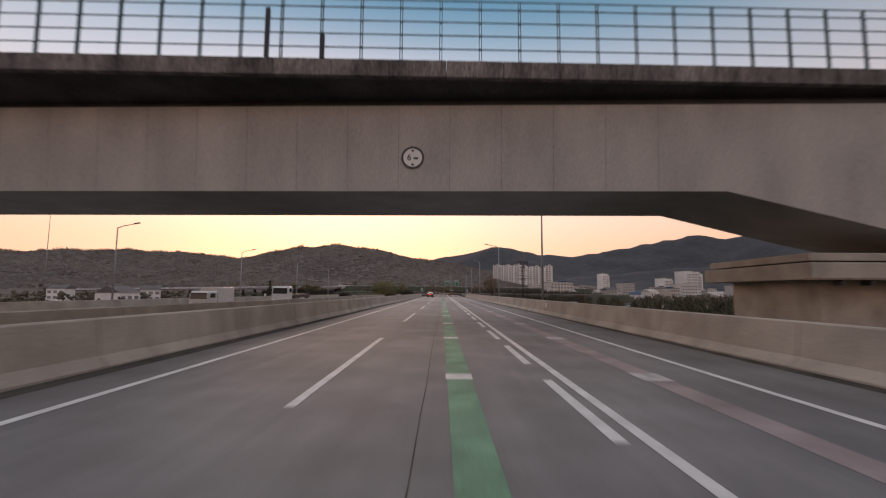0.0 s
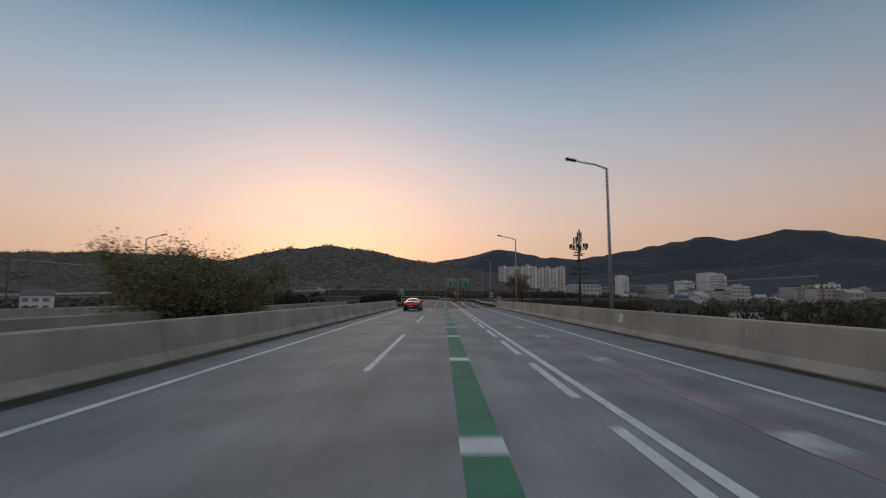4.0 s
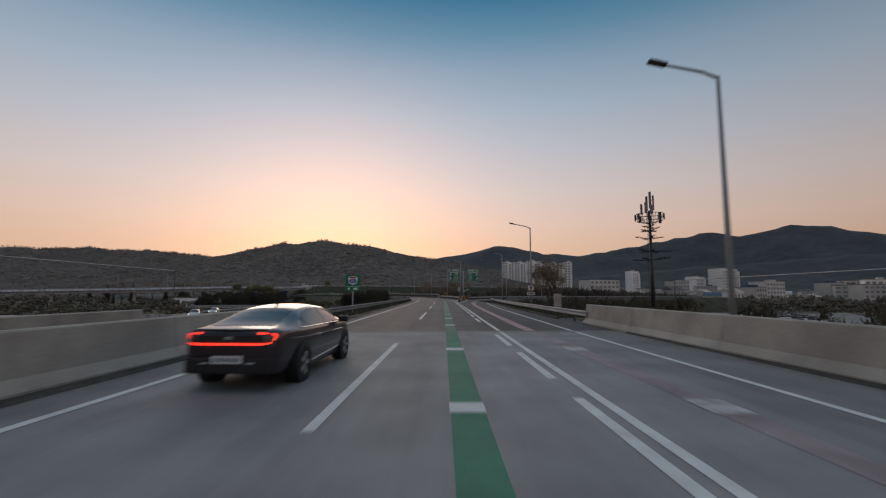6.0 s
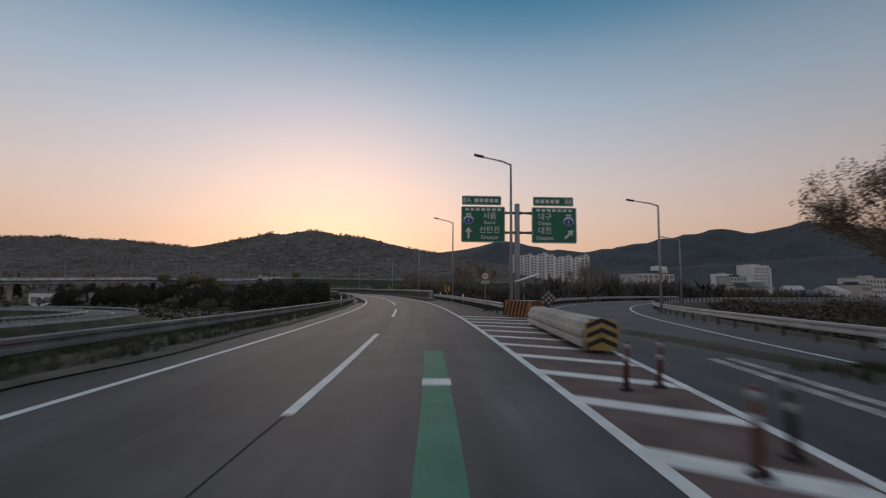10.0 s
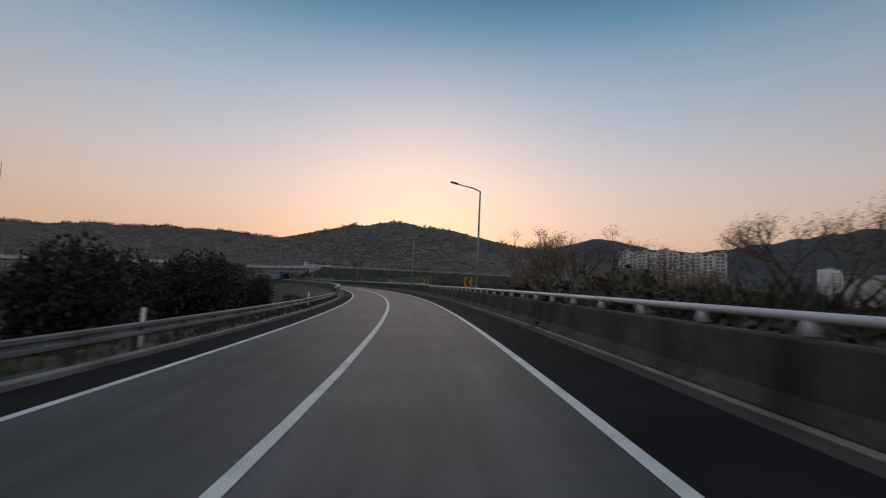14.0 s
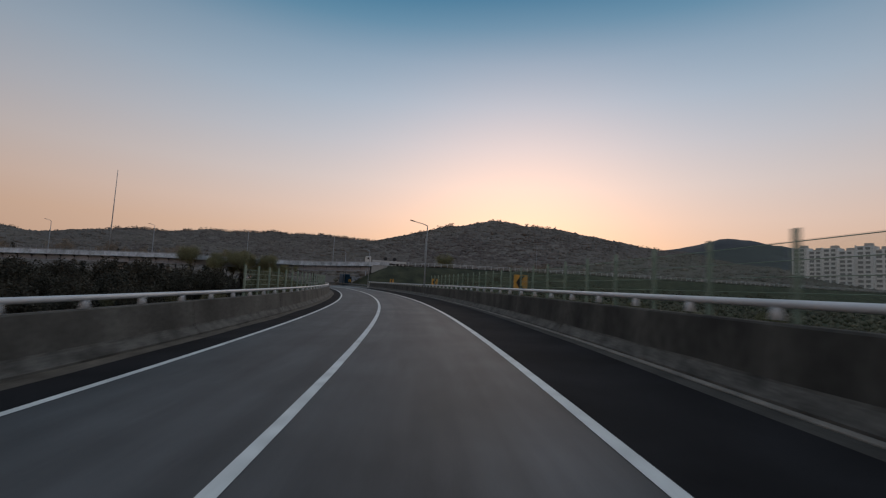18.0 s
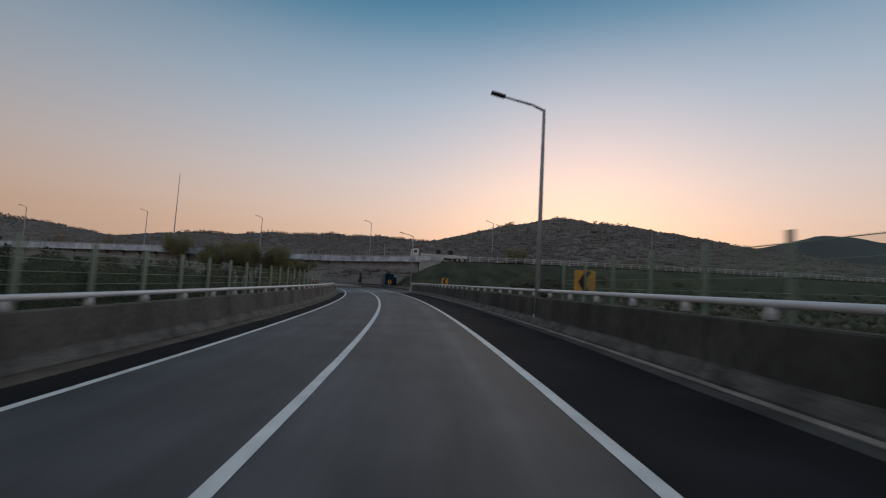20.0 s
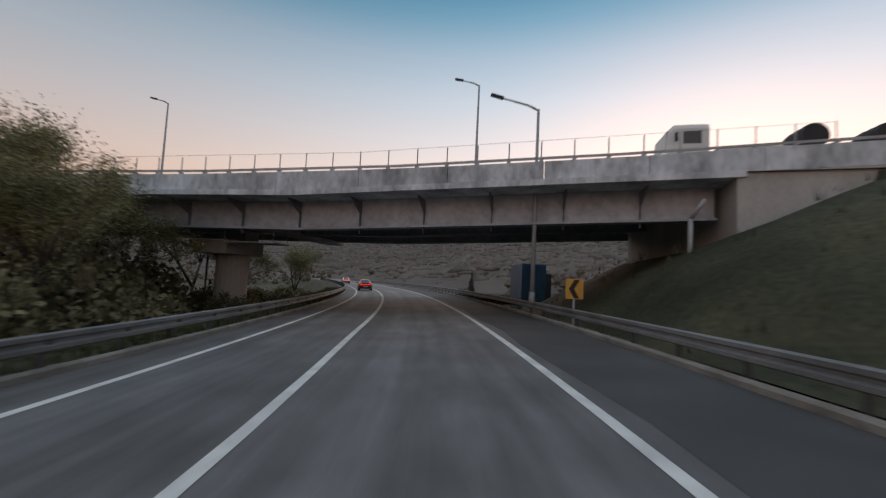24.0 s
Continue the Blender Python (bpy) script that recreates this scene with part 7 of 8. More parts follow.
def sheet_heights(x, y):
    r, a = np.hypot(x - gx, y - gy), np.arctan2(x - gx, y - gy) % (2 * np.pi)
    i = np.clip(np.searchsorted(radii, r) - 1, 0, len(radii) - 2)
    f = np.clip((r - radii[i]) / (radii[i + 1] - radii[i]), 0, 1)
    j = a / (2 * np.pi) * n_az
    j0 = j.astype(int) % n_az
    fj, j1 = j - np.floor(j), (j0 + 1) % n_az
    return (vz[i, j0] * (1 - fj) + vz[i, j1] * fj) * (1 - f) + (vz[i + 1, j0] * (1 - fj) + vz[i + 1, j1] * fj) * f


def canopy(name, x, y, z, h, n, low, fat, material, label, category, trunk=False, high=0.85, flat=1.0):
    """Crowns as many small uneven clumps, joined: n clumps a tree of height h."""
    c = np.repeat(np.stack([x, y, z], 1), n, 0)
    hh = np.repeat(h, n)
    m = len(hh)
    c += np.stack([g.normal(size=m) * hh * 0.2, g.normal(size=m) * hh * 0.2, hh * g.uniform(low, high, m)], 1)
    r = hh * g.uniform(fat * 0.7, fat * 1.3, m)
    base = np.array([(1, 0, 0), (-0.5, 0.87, 0), (-0.5, -0.87, 0), (0, 0, flat), (0, 0, -0.9)])
    verts = (c[:, None, :] + r[:, None, None] * base[None] * g.uniform(0.6, 1.25, (m, 5, 3))).reshape(-1, 3)
    tri_ = np.array([(0, 1, 3), (1, 2, 3), (2, 0, 3), (1, 0, 4), (2, 1, 4), (0, 2, 4)])
    faces = (np.arange(m)[:, None, None] * 5 + tri_[None]).reshape(-1, 3)
    verts, faces = verts.tolist(), faces.tolist()
    if trunk:
        for a, b, q, t in zip(x, y, z, h):
            i = len(verts)
            verts += [(a - 0.25, b, q - 1), (a + 0.25, b, q - 1), (a, b, q + t * 0.8)]
            faces.append((i, i + 1, i + 2))
    return tagged(link_mesh(name, verts, faces, material, smooth=flat < 1), label, category, kind="stuff")


def thicket(name, x, y, z, h, n, material, label, category="woods", fat=0.3, thin=0.018):
    """Leafless trees and brush as many thin splayed twigs, joined: n twigs a tree of height h."""
    c = np.repeat(np.stack([x, y, z], 1), n, 0)
    hh = np.repeat(h, n)
    m = len(hh)
    a, r, up = g.uniform(0, 2 * np.pi, m), g.random(m) ** 0.6 * fat, g.random(m) ** 0.8
    r = r * np.sqrt(np.clip(1.15 - up, 0.08, 1))
    out = np.stack([np.cos(a), np.sin(a), np.zeros(m)], 1)
    foot = c + out * (r * hh)[:, None] + np.stack([0 * up, 0 * up, up * hh * 0.82], 1)
    aim = out * g.uniform(0.1, 0.7, m)[:, None] + g.normal(size=(m, 3)) * 0.35 + np.array([0, 0, 0.9])
    tip = foot + aim * (hh * g.uniform(0.1, 0.24, m))[:, None]
    side = np.stack([g.normal(size=m), g.normal(size=m), 0.3 * g.normal(size=m)], 1) * (thin * hh)[:, None]
    verts = np.stack([foot - side, foot + side, tip], 1).reshape(-1, 3)
    faces = np.arange(3 * m).reshape(-1, 3)
    return tagged(link_mesh(name, verts.tolist(), faces.tolist(), material), label, category, kind="stuff")


M_BRUSH = mat("dry_brush", (0.085, 0.072, 0.054), 0.95, vary=0.4, scale=0.03, fine=0.5, bump=0.1, tint=(0.1, 0.093, 0.06), island=0.4)
M_RIDGE = mat("brown_hill_woods", (0.158, 0.128, 0.117), 0.95, vary=0.35, scale=0.006, fine=0.05, bump=0.0, tint=(0.145, 0.127, 0.108), island=0.09)
x = np.concatenate([g.uniform(-1500, 500, 9000), g.uniform(60, 850, 7000)])
y = np.concatenate([g.uniform(520, 1400, 9000), g.uniform(320, 1300, 7000)])
z = sheet_heights(x, y)
near_road = np.array([road.at(q)[:2] for q in range(300, 700, 8)])
keep = (z < 3) & (np.hypot(x[:, None] - near_road[None, :, 0], y[:, None] - near_road[None, :, 1]).min(1) > 34)
hwd = (x + 105.6) * 0.575 - (y - 464.5) * 0.818
keep &= ~((hwd > -34) & (hwd < 30)) & ~((x > 60) & (x < 320) & (y > 760) & (y < 880))
x, y, z = x[keep], y[keep], z[keep]
canopy("valley_woods", x, y, z - 1, g.uniform(3.5, 8, len(x)), 4, 0.2, 0.24, M_WOODS, "dark bare copses between the houses of the valley", "woods")
u, v = g.uniform(78, 215, 620), g.uniform(-48, -14, 620)
q = np.array([ramp_line.at(a, b)[:2] for a, b in zip(u, v)])
keep = np.hypot(q[:, None, 0] - near_road[None, :, 0], q[:, None, 1] - near_road[None, :, 1]).min(1) > 30
q, u = q[keep], u[keep]
keep = np.array([min(math.hypot(a - c.x, b - c.y) for c in (road.at(r) for r in range(200, 300, 6))) for a, b in q]) > 38
q, u = q[keep], u[keep]
thicket("tree_belt", q[:, 0], q[:, 1], np.full(len(q), GROUND_Z), g.uniform(7, 11, len(q)) * np.interp(u, [78, 150, 215], [1.05, 1.0, 0.7]), 170, M_WOODS, "belt of brown leafless trees beyond the exit ramp")
x, y = g.uniform(30, 150, 420), g.uniform(20, 196, 420)
thicket("riverside_trees", x, y, np.full(len(x), GROUND_Z), g.uniform(3.5, 7, len(x)), 150, M_BRUSH, "dark low trees on the river flat beside the bridge")
q = np.array([ramp_line.at(a, b)[:2] for a, b in zip(g.uniform(30, 170, 240), g.uniform(8, 24, 240))])
thicket("ramp_brush", q[:, 0], q[:, 1], np.full(len(q), -4.6), g.uniform(2.2, 4.2, len(q)), 150, M_BRUSH, "brown brush below the exit ramp", "scrub", 0.45)
q = np.array([road.at(a, b)[:2] for a, b in zip(g.uniform(276, 318, 110), g.uniform(11, 21, 110))])
thicket("roadside_brush", q[:, 0], q[:, 1], np.full(len(q), -5.2), g.uniform(5.5, 8.0, len(q)), 420, M_BRUSH, "dense leafless brush behind the parapet of the bend", "scrub", 0.4, 0.007)
th, d = radians(47.1) + 0.34 - g.uniform(0.25, 1.1, 700) * 0.62, g.uniform(170, 430, 700)
q = np.stack([-103 - np.sin(th) * d, 443 + np.cos(th) * d], 1)
keep = np.hypot(q[:, None, 0] - near_road[None, :, 0], q[:, None, 1] - near_road[None, :, 1]).min(1) > 24
q = q[keep]
thicket("tree_belt", q[:, 0], q[:, 1], np.full(len(q), GROUND_Z + 1), g.uniform(4, 8, len(q)) * np.interp(np.hypot(q[:, 0] + 103, q[:, 1] - 443), [170, 260, 420], [0.8, 1.2, 1.9]), 120, M_BRUSH, "dark leafless trees between the buildings past the bridge", fat=0.4)
x, y = g.uniform(-1250, 300, 130000), g.uniform(250, 1350, 130000)
z = sheet_heights(x, y)
keep = z > 2.5
x, y, z = x[keep], y[keep], z[keep]
canopy("hill_woods", x, y, z - 1.5, g.uniform(5, 8.5, len(x)), 1, 0.0, 0.5, M_RIDGE, "brown leafless woods covering the near hills", "woods", high=0.2, flat=0.5)
px_, py_ = [], []
for (ax, ay, ah), (bx, by, bh) in zip(CREST["near"][1:], CREST["near"][2:-1]):
    u = np.arange(0, 1, 0.9 / math.hypot(bx - ax, by - ay))
    u = u[np.array([noise.noise((q * 7 + ax * 0.013, ay * 0.01, 0.5)) for q in u]) > -0.22]
    px_.append(ax + u * (bx - ax) + g.normal(size=len(u)) * 7)
    py_.append(ay + u * (by - ay) + g.normal(size=len(u)) * 7)
x, y = np.concatenate(px_), np.concatenate(py_)
canopy("ridge_woods", x, y, sheet_heights(x, y) - 1, g.uniform(4.5, 8, len(x)), 8, 0.2, 0.12, M_RIDGE, "row of bare trees along the crest of the hill", "woods", trunk=True)
# rough scrub over the valley floor
x = np.concatenate([g.uniform(-300, -37, 9000), g.uniform(16, 330, 9000)])
y = g.uniform(40, 460, 18000)
keep = np.ones(len(x), bool)
for ln, q0, q1, far in ((road, 0, 700, 13), (ramp_line, 0, 200, 9), (loop, 0, 220, 10)):
    c = np.array([ln.at(q)[:2] for q in range(q0, q1, 6)])
    keep &= np.hypot(x[:, None] - c[None, :, 0], y[:, None] - c[None, :, 1]).min(1) > far
hwd = (x + 105.6) * 0.575 - (y - 464.5) * 0.818
keep &= ~((hwd > -26) & (hwd < 12)) & ~((x > 50) & (x < 165) & (y > 205) & (y < 305))
x, y = x[keep], y[keep]
h = g.uniform(0.5, 1.9, len(x)) * (1 + 0.6 * np.sin(x * 0.05 + 1) * np.sin(y * 0.04))
canopy("valley_scrub", x, y, np.full(len(x), GROUND_Z), h, 7, 0.0, 0.3, M_BRUSH, "low brown scrub covering the valley floor", "scrub", high=0.6, flat=0.8)

# scrub on the flat land behind the bank
s_, o_ = g.uniform(18, 380, 7000), 5 + 83 * g.random(7000) ** 1.4
q = np.array([hw.at(a, b)[:2] for a, b in zip(s_, o_)])
crest_ = 5.6 + np.array([hw_lift(a) for a in s_]) - (o_ - 0.45) * 0.52
flat_ = np.interp(o_, [30, 60, 91], [-0.6, -2.2, -6.5]) - np.where(o_ < 30, 0.02 * s_, 0)
keep = np.hypot(q[:, None, 0] - near_road[None, :, 0], q[:, None, 1] - near_road[None, :, 1]).min(1) > 16
h = g.uniform(0.6, 2.8, len(s_)) * np.clip((o_ - 3) / 12, 0.3, 1)
canopy("bank_scrub", q[keep, 0], q[keep, 1], np.maximum(crest_, flat_)[keep] - 0.3, h[keep], 7, 0.0, 0.3, M_BRUSH, "dry brown scrub behind the grass bank", "scrub", high=0.6, flat=0.8)

# grass tufts on the verges and on the bank
tv, tf = [], []


def tuft(p, h, n=5):
    for _ in range(n):
        a, b = g.uniform(0, 6.28), g.uniform(0.1, 0.5)
        d = np.array([math.cos(a), math.sin(a), 0])
        o = np.array(p) + g.normal(size=3) * (0.08, 0.08, 0)
        i = len(tv)
        tv.extend([o - 0.02 * d[[1, 0, 2]] * (-1, 1, 1), o + 0.02 * d[[1, 0, 2]] * (-1, 1, 1), o + d * b * h + np.array([0, 0, h * g.uniform(0.6, 1.1)])])
        tf.append((i, i + 1, i + 2))


for _ in range(5200):
    s = g.uniform(152, 330)
    tuft(road.at(s, -g.uniform(6.5, 9.4), -0.02), g.uniform(0.1, 0.35))
for _ in range(2500):
    s = g.uniform(152, 214)
    tuft(road.at(s, right_edge(s) + g.uniform(-0.5, 2.2), -0.02), g.uniform(0.1, 0.35))
for _ in range(2500):
    s = g.uniform(237, 272)
    tuft(road.at(s, g.uniform(5.0, 7.5), -0.02), g.uniform(0.1, 0.4))
for _ in range(3500):
    s = g.uniform(463, 540)
    tuft(road.at(s, -g.uniform(6.3, 9.0), 0.0), g.uniform(0.1, 0.4))
for _ in range(9000):
    i = int(g.integers(len(bv)))
    p = bv[i]
    if p.z > -0.5 and math.hypot(p.x + 102, p.y - 444) < 70:
        tuft((p.x + g.normal() * 0.8, p.y + g.normal() * 0.8, p.z - 0.1), g.uniform(0.15, 0.45), 4)
M_BLADE = mat("grass_blades", (0.042, 0.054, 0.021), 0.9, vary=0.4, scale=0.4, fine=5, bump=0.0, tint=(0.085, 0.092, 0.04), island=0.4)
tagged(link_mesh("grass", tv, tf, M_BLADE), "short dry and green grass by the road", "grass", kind="stuff")


# ---- town and far buildings ----
M_WALL = mat("pale_render", (0.74, 0.735, 0.725), 0.9, vary=0.15, scale=0.05, fine=1, bump=0.05, each=0.12)
M_WALL2 = mat("beige_render", (0.5, 0.46, 0.42), 0.9, vary=0.15, scale=0.1, fine=2, bump=0.05)
M_HOUSE = mat("house_render", (0.6, 0.58, 0.56), 0.9, vary=0.15, scale=0.1, fine=2, bump=0.05, each=0.35)
M_WIN = mat("window_dark", (0.24, 0.245, 0.25), 0.25, vary=0.2, scale=0.3, fine=2, bump=0.0)
M_ROOF = mat("roof_grey", (0.14, 0.13, 0.13), 0.8, vary=0.25, scale=0.1, fine=2, bump=0.05)
M_ROOF_BLUE = mat("roof_blue", (0.06, 0.10, 0.16), 0.7, vary=0.2, scale=0.1, fine=2, bump=0.05)


def window_grid(w, d, z0, z1, nx, floors, sink=0.12):
    """Window panes set in the two long faces of a block, joined."""
    bm = bmesh.new()
    fh = (z1 - z0) / floors
    for f in range(floors):
        for k in range(nx):
            x = -w / 2 + (k + 0.5) * w / nx
            for y in (-d / 2 - 0.06, d / 2 + 0.06):
                add_box(bm, (x, y, z0 + (f + 0.5) * fh), (w / nx * 0.62, 0.1, fh * 0.5))
    return bm


def apartment(x, y, w, d, top, turn, label, floors, columns=5):
    e = tagged(empty("apartment_building", Matrix.Translation((x, y, GROUND_Z)) @ Matrix.Rotation(radians(turn), 4, "Z")), label, "building", "apartment blocks")
    h = top - GROUND_Z
    step = h * 0.93
    bm = bmesh.new()
    add_box(bm, (-w * 0.15, 0, h / 2), (w * 0.7, d, h))
    add_box(bm, (w * 0.35, d * 0.08, step / 2), (w * 0.3, d * 0.9, step))
    for k in (-0.505, 0.195):
        add_box(bm, (k * w, -d * 0.12, h / 2), (0.7, d * 1.02, h + 0.8))
    part("wall", bm, M_WALL, e)
    bm = bmesh.new()
    add_box(bm, (-w * 0.15, 0, h + 0.3), (w * 0.72, d * 1.02, 0.6))
    add_box(bm, (-w * 0.1, 0, h + 1.2), (w * 0.26, d * 0.5, 2.0))
    add_box(bm, (w * 0.35, d * 0.08, step + 0.3), (w * 0.31, d * 0.92, 0.6))
    part("roof", bm, M_WALL2, e, "stair head and parapet on the flat roof")
    fh = (h - 3) / floors
    pane = {}
    for f in range(floors):
        for k in range(columns + 1):
            if k == columns and (f + 1.6) * fh > step:
                continue
            ww = w * 0.7 / columns * 0.5 if k < columns else w * 0.12
            xx = -w * 0.5 + (k + 0.5) * w * 0.7 / columns if k < columns else w * 0.36
            yy = -d / 2 - 0.03 if k < columns else -d * 0.37 - 0.03
            if (k < columns) not in pane:
                bm = bmesh.new()
                add_box(bm, (0, 0, 0), (ww, 0.16, fh * 0.62))
                ob = part("window", bm, M_WIN, e)
                pane[k < columns] = ob.data
            else:
                ob = new("window", pane[k < columns])
                ob.parent = e
            ob.location = (xx, yy, 2.4 + f * fh)
    return e


def slab(ax, ay, bx, by, top, label, bays, floors):
    """A long apartment slab between two corners: stepped bays divided by fins, seen from the first corner's right side."""
    w, turn = math.hypot(bx - ax, by - ay), math.atan2(by - ay, bx - ax)
    e = tagged(empty("apartment_slab", Matrix.Translation((ax, ay, GROUND_Z)) @ Matrix.Rotation(turn, 4, "Z")), label, "building", "apartment blocks")
    bw, d = w / bays, 12.0
    shared = {}
    for k in range(bays):
        h = top - GROUND_Z - (0.0, 2.8, 1.2, 4.0, 0.4)[k % 5]
        set_back = (0.0, 1.6, 0.6)[k % 3]
        x = (k + 0.5) * bw
        box("wall", (x, d / 2 + set_back, h / 2), (bw, d, h), M_WALL, e)
        box("fin", (k * bw + 0.3, 0.2 + set_back, h / 2 + 0.4), (0.6, 1.6, h + 0.8), M_WALL, e)
        box("stair_head", (x + bw * 0.12, d * 0.5 + set_back, h + 1.3), (bw * 0.4, 5.0, 2.6), M_WALL2, e)
        fh = (h - 4) / floors
        for f in range(floors):
            for u, ww in ((0.3, 0.3), (0.72, 0.26)):
                at = (k * bw + u * bw, set_back - 0.03, 4 + (f + 0.45) * fh)
                if (ww, floors) not in shared:
                    bm = bmesh.new()
                    add_box(bm, (0, 0, 0), (bw * ww, 0.16, fh * 0.55))
                    ob = part("window", bm, M_WIN, e)
                    shared[(ww, floors)] = ob.data
                else:
                    ob = new("window", shared[(ww, floors)])
                    ob.parent = e
                ob.location = at
    return e


slab(99, 868, 143, 830, 54, "tall white apartment slab on the valley floor", 5, 14)
slab(146, 836, 199, 812, 51, "long white apartment slab with stepped roofline", 5, 13)
apartment(290, 800, 18, 13, 35, 20, "pale apartment block standing apart in the town", 12)
hos = apartment(548, 985, 66, 26, 49, 28, "large white block below the mountains", 9, 9)
apartment(500, 1000, 40, 20, 34, 28, "long white block beside a larger one", 6, 6)


def building(x, y, w, d, h, turn, wall, roof_mat, label, pitched=True, z=GROUND_Z):
    e = tagged(empty("house", Matrix.Translation((x, y, z)) @ Matrix.Rotation(radians(turn), 4, "Z")), label, "building", "houses of the town")
    box("wall", (0, 0, h / 2), (w, d, h), wall, e)
    if pitched:
        r = h + min(w, d) * 0.28
        link_mesh("roof", [(-w / 2 - 0.4, -d / 2 - 0.4, h), (w / 2 + 0.4, -d / 2 - 0.4, h), (w / 2 + 0.4, d / 2 + 0.4, h), (-w / 2 - 0.4, d / 2 + 0.4, h), (-w / 2 - 0.4, 0, r), (w / 2 + 0.4, 0, r)],
                  [(0, 1, 5, 4), (2, 3, 4, 5), (0, 4, 3), (1, 2, 5), (3, 2, 1, 0)], roof_mat, e)
    else:
        bm = bmesh.new()
        add_box(bm, (0, 0, h + 0.25), (w + 0.3, d + 0.3, 0.5))
        add_box(bm, (w * 0.2, 0, h + 1.2), (w * 0.25, d * 0.4, 1.6))
        part("roof", bm, roof_mat, e)
    part("glazing", window_grid(w, d, 0.6, h - 0.3, max(2, int(w / 3.5)), max(1, int(h / 3.2))), M_WIN, e)["kind"] = "stuff"
    return e


rng = random.Random(23)
for k in range(300):
    x, y = rng.uniform(120, 900), rng.uniform(430, 1150)
    if x < 0.22 * (y - 150) or x > 1.45 * (y - 100):
        continue
    big = rng.random() < 0.3
    building(x, y, rng.uniform(14, 26) if big else rng.uniform(8, 13), rng.uniform(10, 16), rng.uniform(9, 20) if big else rng.uniform(5, 11), rng.uniform(-40, 40),
             M_HOUSE if rng.random() < 0.7 else M_WALL2, rng.choice((M_ROOF, M_ROOF_BLUE, M_WALL2)), "pale low house of the valley town", not big)
building(-92, 690, 34, 16, 19, 4, M_WALL, M_ROOF, "white factory at the foot of the hill", False, -4)
building(-30, 760, 24, 14, 12, 10, M_WALL2, M_ROOF, "grey workshop at the foot of the hill", True, 4)
for k in range(26):
    a = rng.uniform(0.30, 1.02)
    d = rng.uniform(150, 380)
    th = radians(47.1) + 0.34 - a * 0.62
    x, y = -103 - math.sin(th) * d, 443 + math.cos(th) * d
    if min(math.hypot(x - q.x, y - q.y) for q in (road.at(s) for s in range(480, 700, 10))) < 20:
        continue
    building(x, y, rng.uniform(7, 14), rng.uniform(7, 10), rng.uniform(3.5, 7), rng.uniform(0, 90), M_WALL if rng.random() < 0.6 else M_WALL2, rng.choice((M_ROOF, M_ROOF, M_ROOF_BLUE)), "small pale building past the bridge", rng.random() < 0.5, -4)
building(-40, 560, 14, 8, 4, 40, M_WALL2, M_ROOF, "low pale shed past the bridge", True, -3)
for k in range(14):
    x, y = rng.uniform(-420, -130), rng.uniform(90, 420)
    if min(math.hypot(x - q.x, y - q.y) for q in (loop.at(s) for s in range(0, 220, 12))) > 22 and abs((x + 105.6) * 0.575 - (y - 464.5) * 0.818 + 10) > 26:
        building(x, y, rng.uniform(10, 26), rng.uniform(9, 14), rng.uniform(4, 8), rng.uniform(0, 90), M_WALL, M_ROOF, "pale farm building in the valley", rng.random() < 0.6)
M_BLUE = mat("blue_painted_steel", (0.035, 0.085, 0.14), 0.5, 0.2, vary=0.25, scale=1, fine=10, bump=0.1)
cn = tagged(empty("storage_container", Matrix.Translation((-128.8, 483.3, -0.4)) @ Matrix.Rotation(radians(52), 4, "Z") @ Matrix.Diagonal((1, 1, 1.5, 1))), "dark blue steel container beside the guardrail", "container")
box("body", (0, 0, 1.45), (2.5, 4.5, 2.7), M_BLUE, cn, bevel=0.05)
for k in range(9):
    box("rib", (-1.0 + k * 0.25, -2.27, 1.45), (0.08, 0.06, 2.5), M_BLUE, cn)
box("door", (1.9, 0.2, 1.1), (1.2, 1.0, 2.2), M_DARK, cn, "dark cabinet against the side")

hd = tagged(empty("hoarding"), "pale metal hoarding at the edge of the car park", "fence")
M_SHEET = mat("pale_sheet_metal", (0.48, 0.50, 0.52), 0.6, vary=0.25, scale=0.5, fine=4, bump=0.0, each=0.12)
for k in range(13):
    a, b = Vector((45.5 + k * 2.2, 239.8 - k * 0.84, GROUND_Z)), Vector((47.65 + k * 2.2, 238.98 - k * 0.84, GROUND_Z))
    bm = bmesh.new()
    add_box(bm, ((a.x + b.x) / 2, (a.y + b.y) / 2, GROUND_Z + 1.5), ((b - a).length, 0.06, 3.0), rz=math.atan2(b.y - a.y, b.x - a.x))
    part("hoarding_panel", bm, M_SHEET, hd)
    tube("post", (a.x, a.y + 0.12, GROUND_Z), (a.x, a.y + 0.12, GROUND_Z + 3.1), 0.05, M_POLE, hd, seg=6)

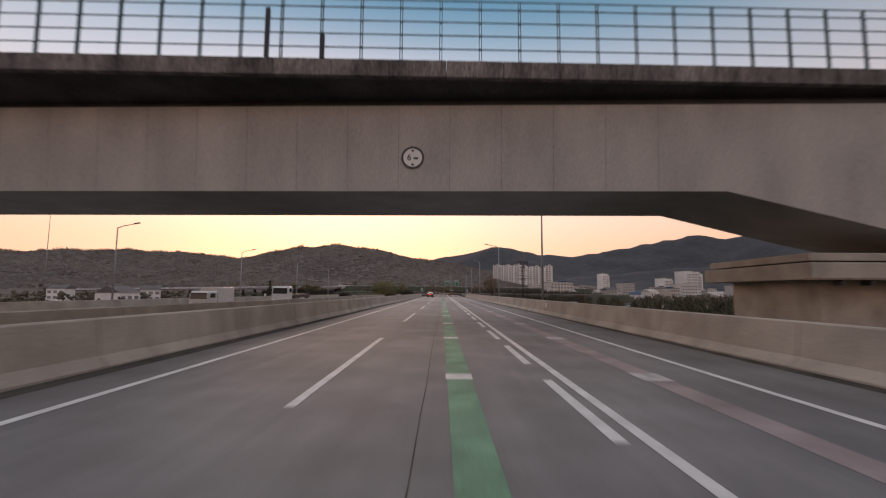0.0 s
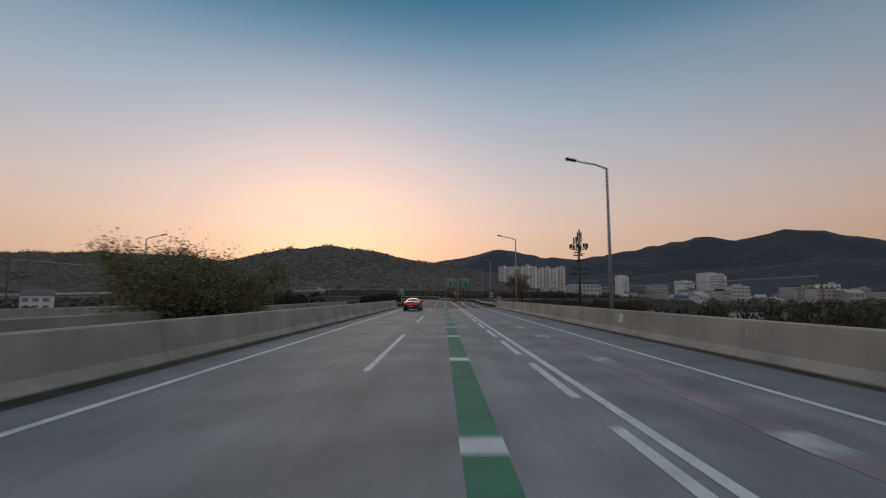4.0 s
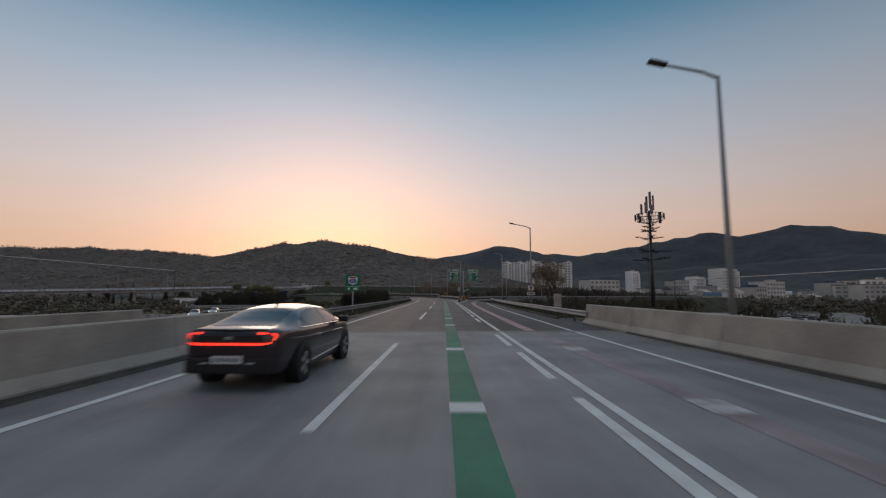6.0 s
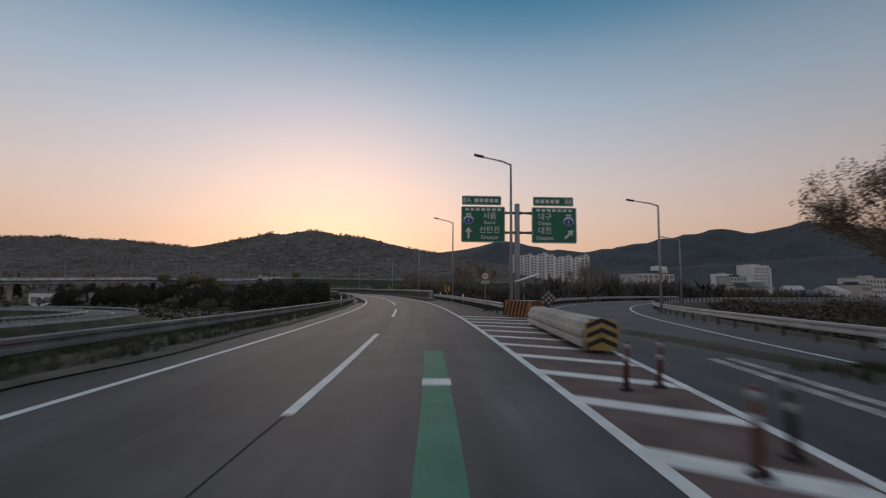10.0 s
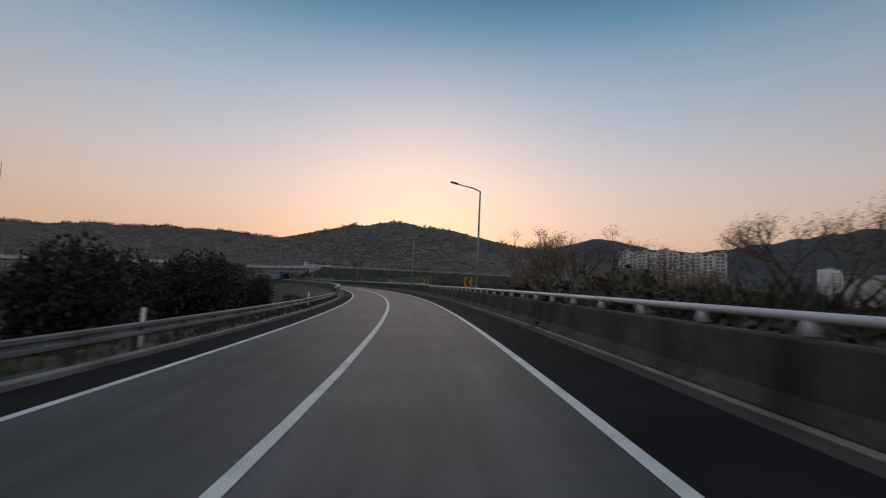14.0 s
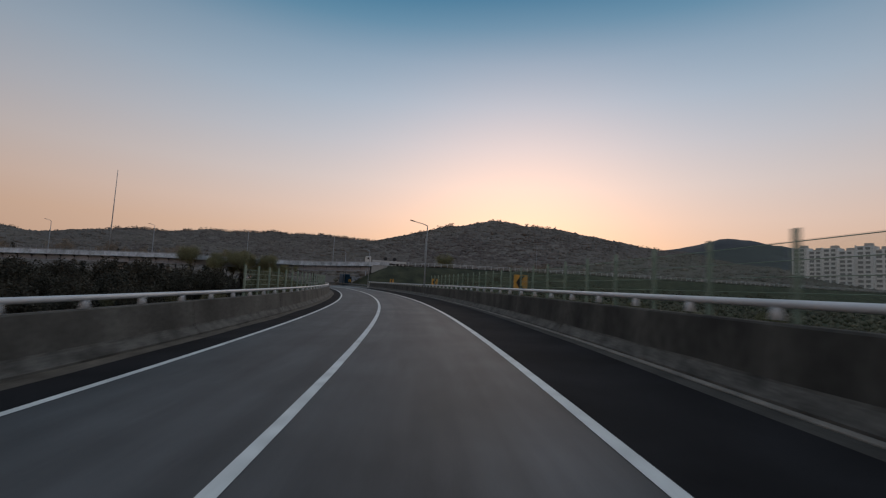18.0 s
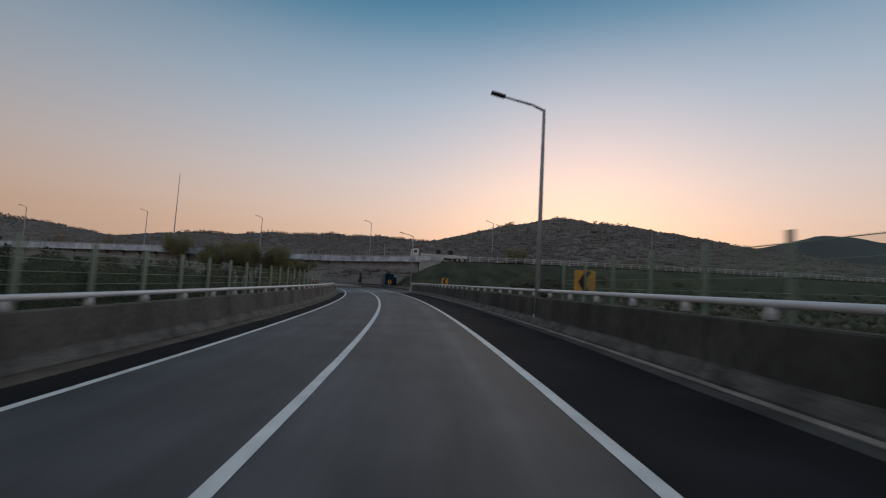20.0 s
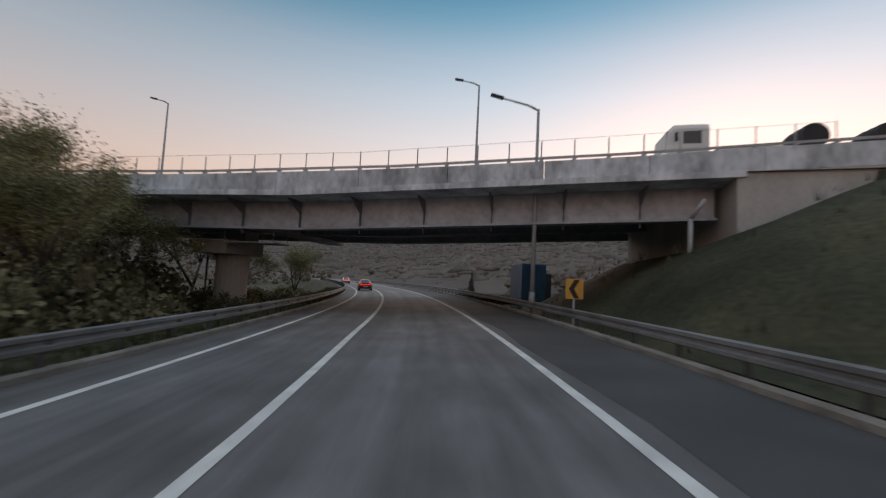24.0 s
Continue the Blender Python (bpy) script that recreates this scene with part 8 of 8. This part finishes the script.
# car park by the exit and its parked cars
M_LOT = mat("pale_yard", (0.20, 0.19, 0.18), 0.9, vary=0.25, scale=0.2, fine=3, bump=0.1)
lot = tagged(link_mesh("car_park", [(56, 214, GROUND_Z + 0.05), (120, 236, GROUND_Z + 0.05), (160, 300, GROUND_Z + 0.05), (62, 268, GROUND_Z + 0.05)], [(0, 1, 2, 3)], M_LOT), "pale paved car park in the valley", "car park", kind="structure")
parked = None
for r in range(5):
    for k in range(13):
        x, y = 62 + k * 3.0 + r * 4.5, 224 + k * 1.2 + r * 8.5
        if rng.random() < 0.25:
            continue
        if parked is None:
            parked = tagged(empty("parked_car"), "pale car in the car park", "car", "parked cars")
            bm = bmesh.new()
            add_box(bm, (0, 0, 0.6), (1.8, 4.4, 0.7), bevel=0.15)
            for sx in (-0.8, 0.8):
                for yy in (-1.3, 1.3):
                    add_tube(bm, (sx - 0.1, yy, 0.32), (sx + 0.1, yy, 0.32), 0.32, None, 8)
            part("body", bm, M_CAR_WHITE, parked)
            bm = bmesh.new()
            add_box(bm, (0, -0.2, 1.18), (1.55, 2.4, 0.52), bevel=0.16)
            part("cabin", bm, M_GLASS, parked)
            parked.matrix_basis = spin(x, y, GROUND_Z + 0.06, -1.2)
        else:
            copy_thing(parked, spin(x, y, GROUND_Z + 0.06, -1.2 + rng.uniform(-0.05, 0.05)))

# tall thin mast on the hill and overhead cables
ms = tagged(empty("radio_mast", Matrix.Translation((-596, 665, 20))), "thin radio mast on the hillside", "mast")
tube("mast", (0, 0, -30), (0, 0, 97), 0.9, M_POLE, ms, r2=0.3, seg=6)
for side, o, z in ((1, 31, 3.35), (-1, -36, 4.6)):
    cb = tagged(empty("overhead_cable"), "pale overhead cable on thin poles beside the bridge", "cable")
    a, b = road.at(118, o, z), road.at(182, o, z)
    tube("cable", a, b, 0.05, M_RAIL, cb, seg=6)
    for q in (a, b):
        tube("pole", (q.x, q.y, GROUND_Z), (q.x, q.y, z + 0.3), 0.06, M_DARK, cb, seg=8)
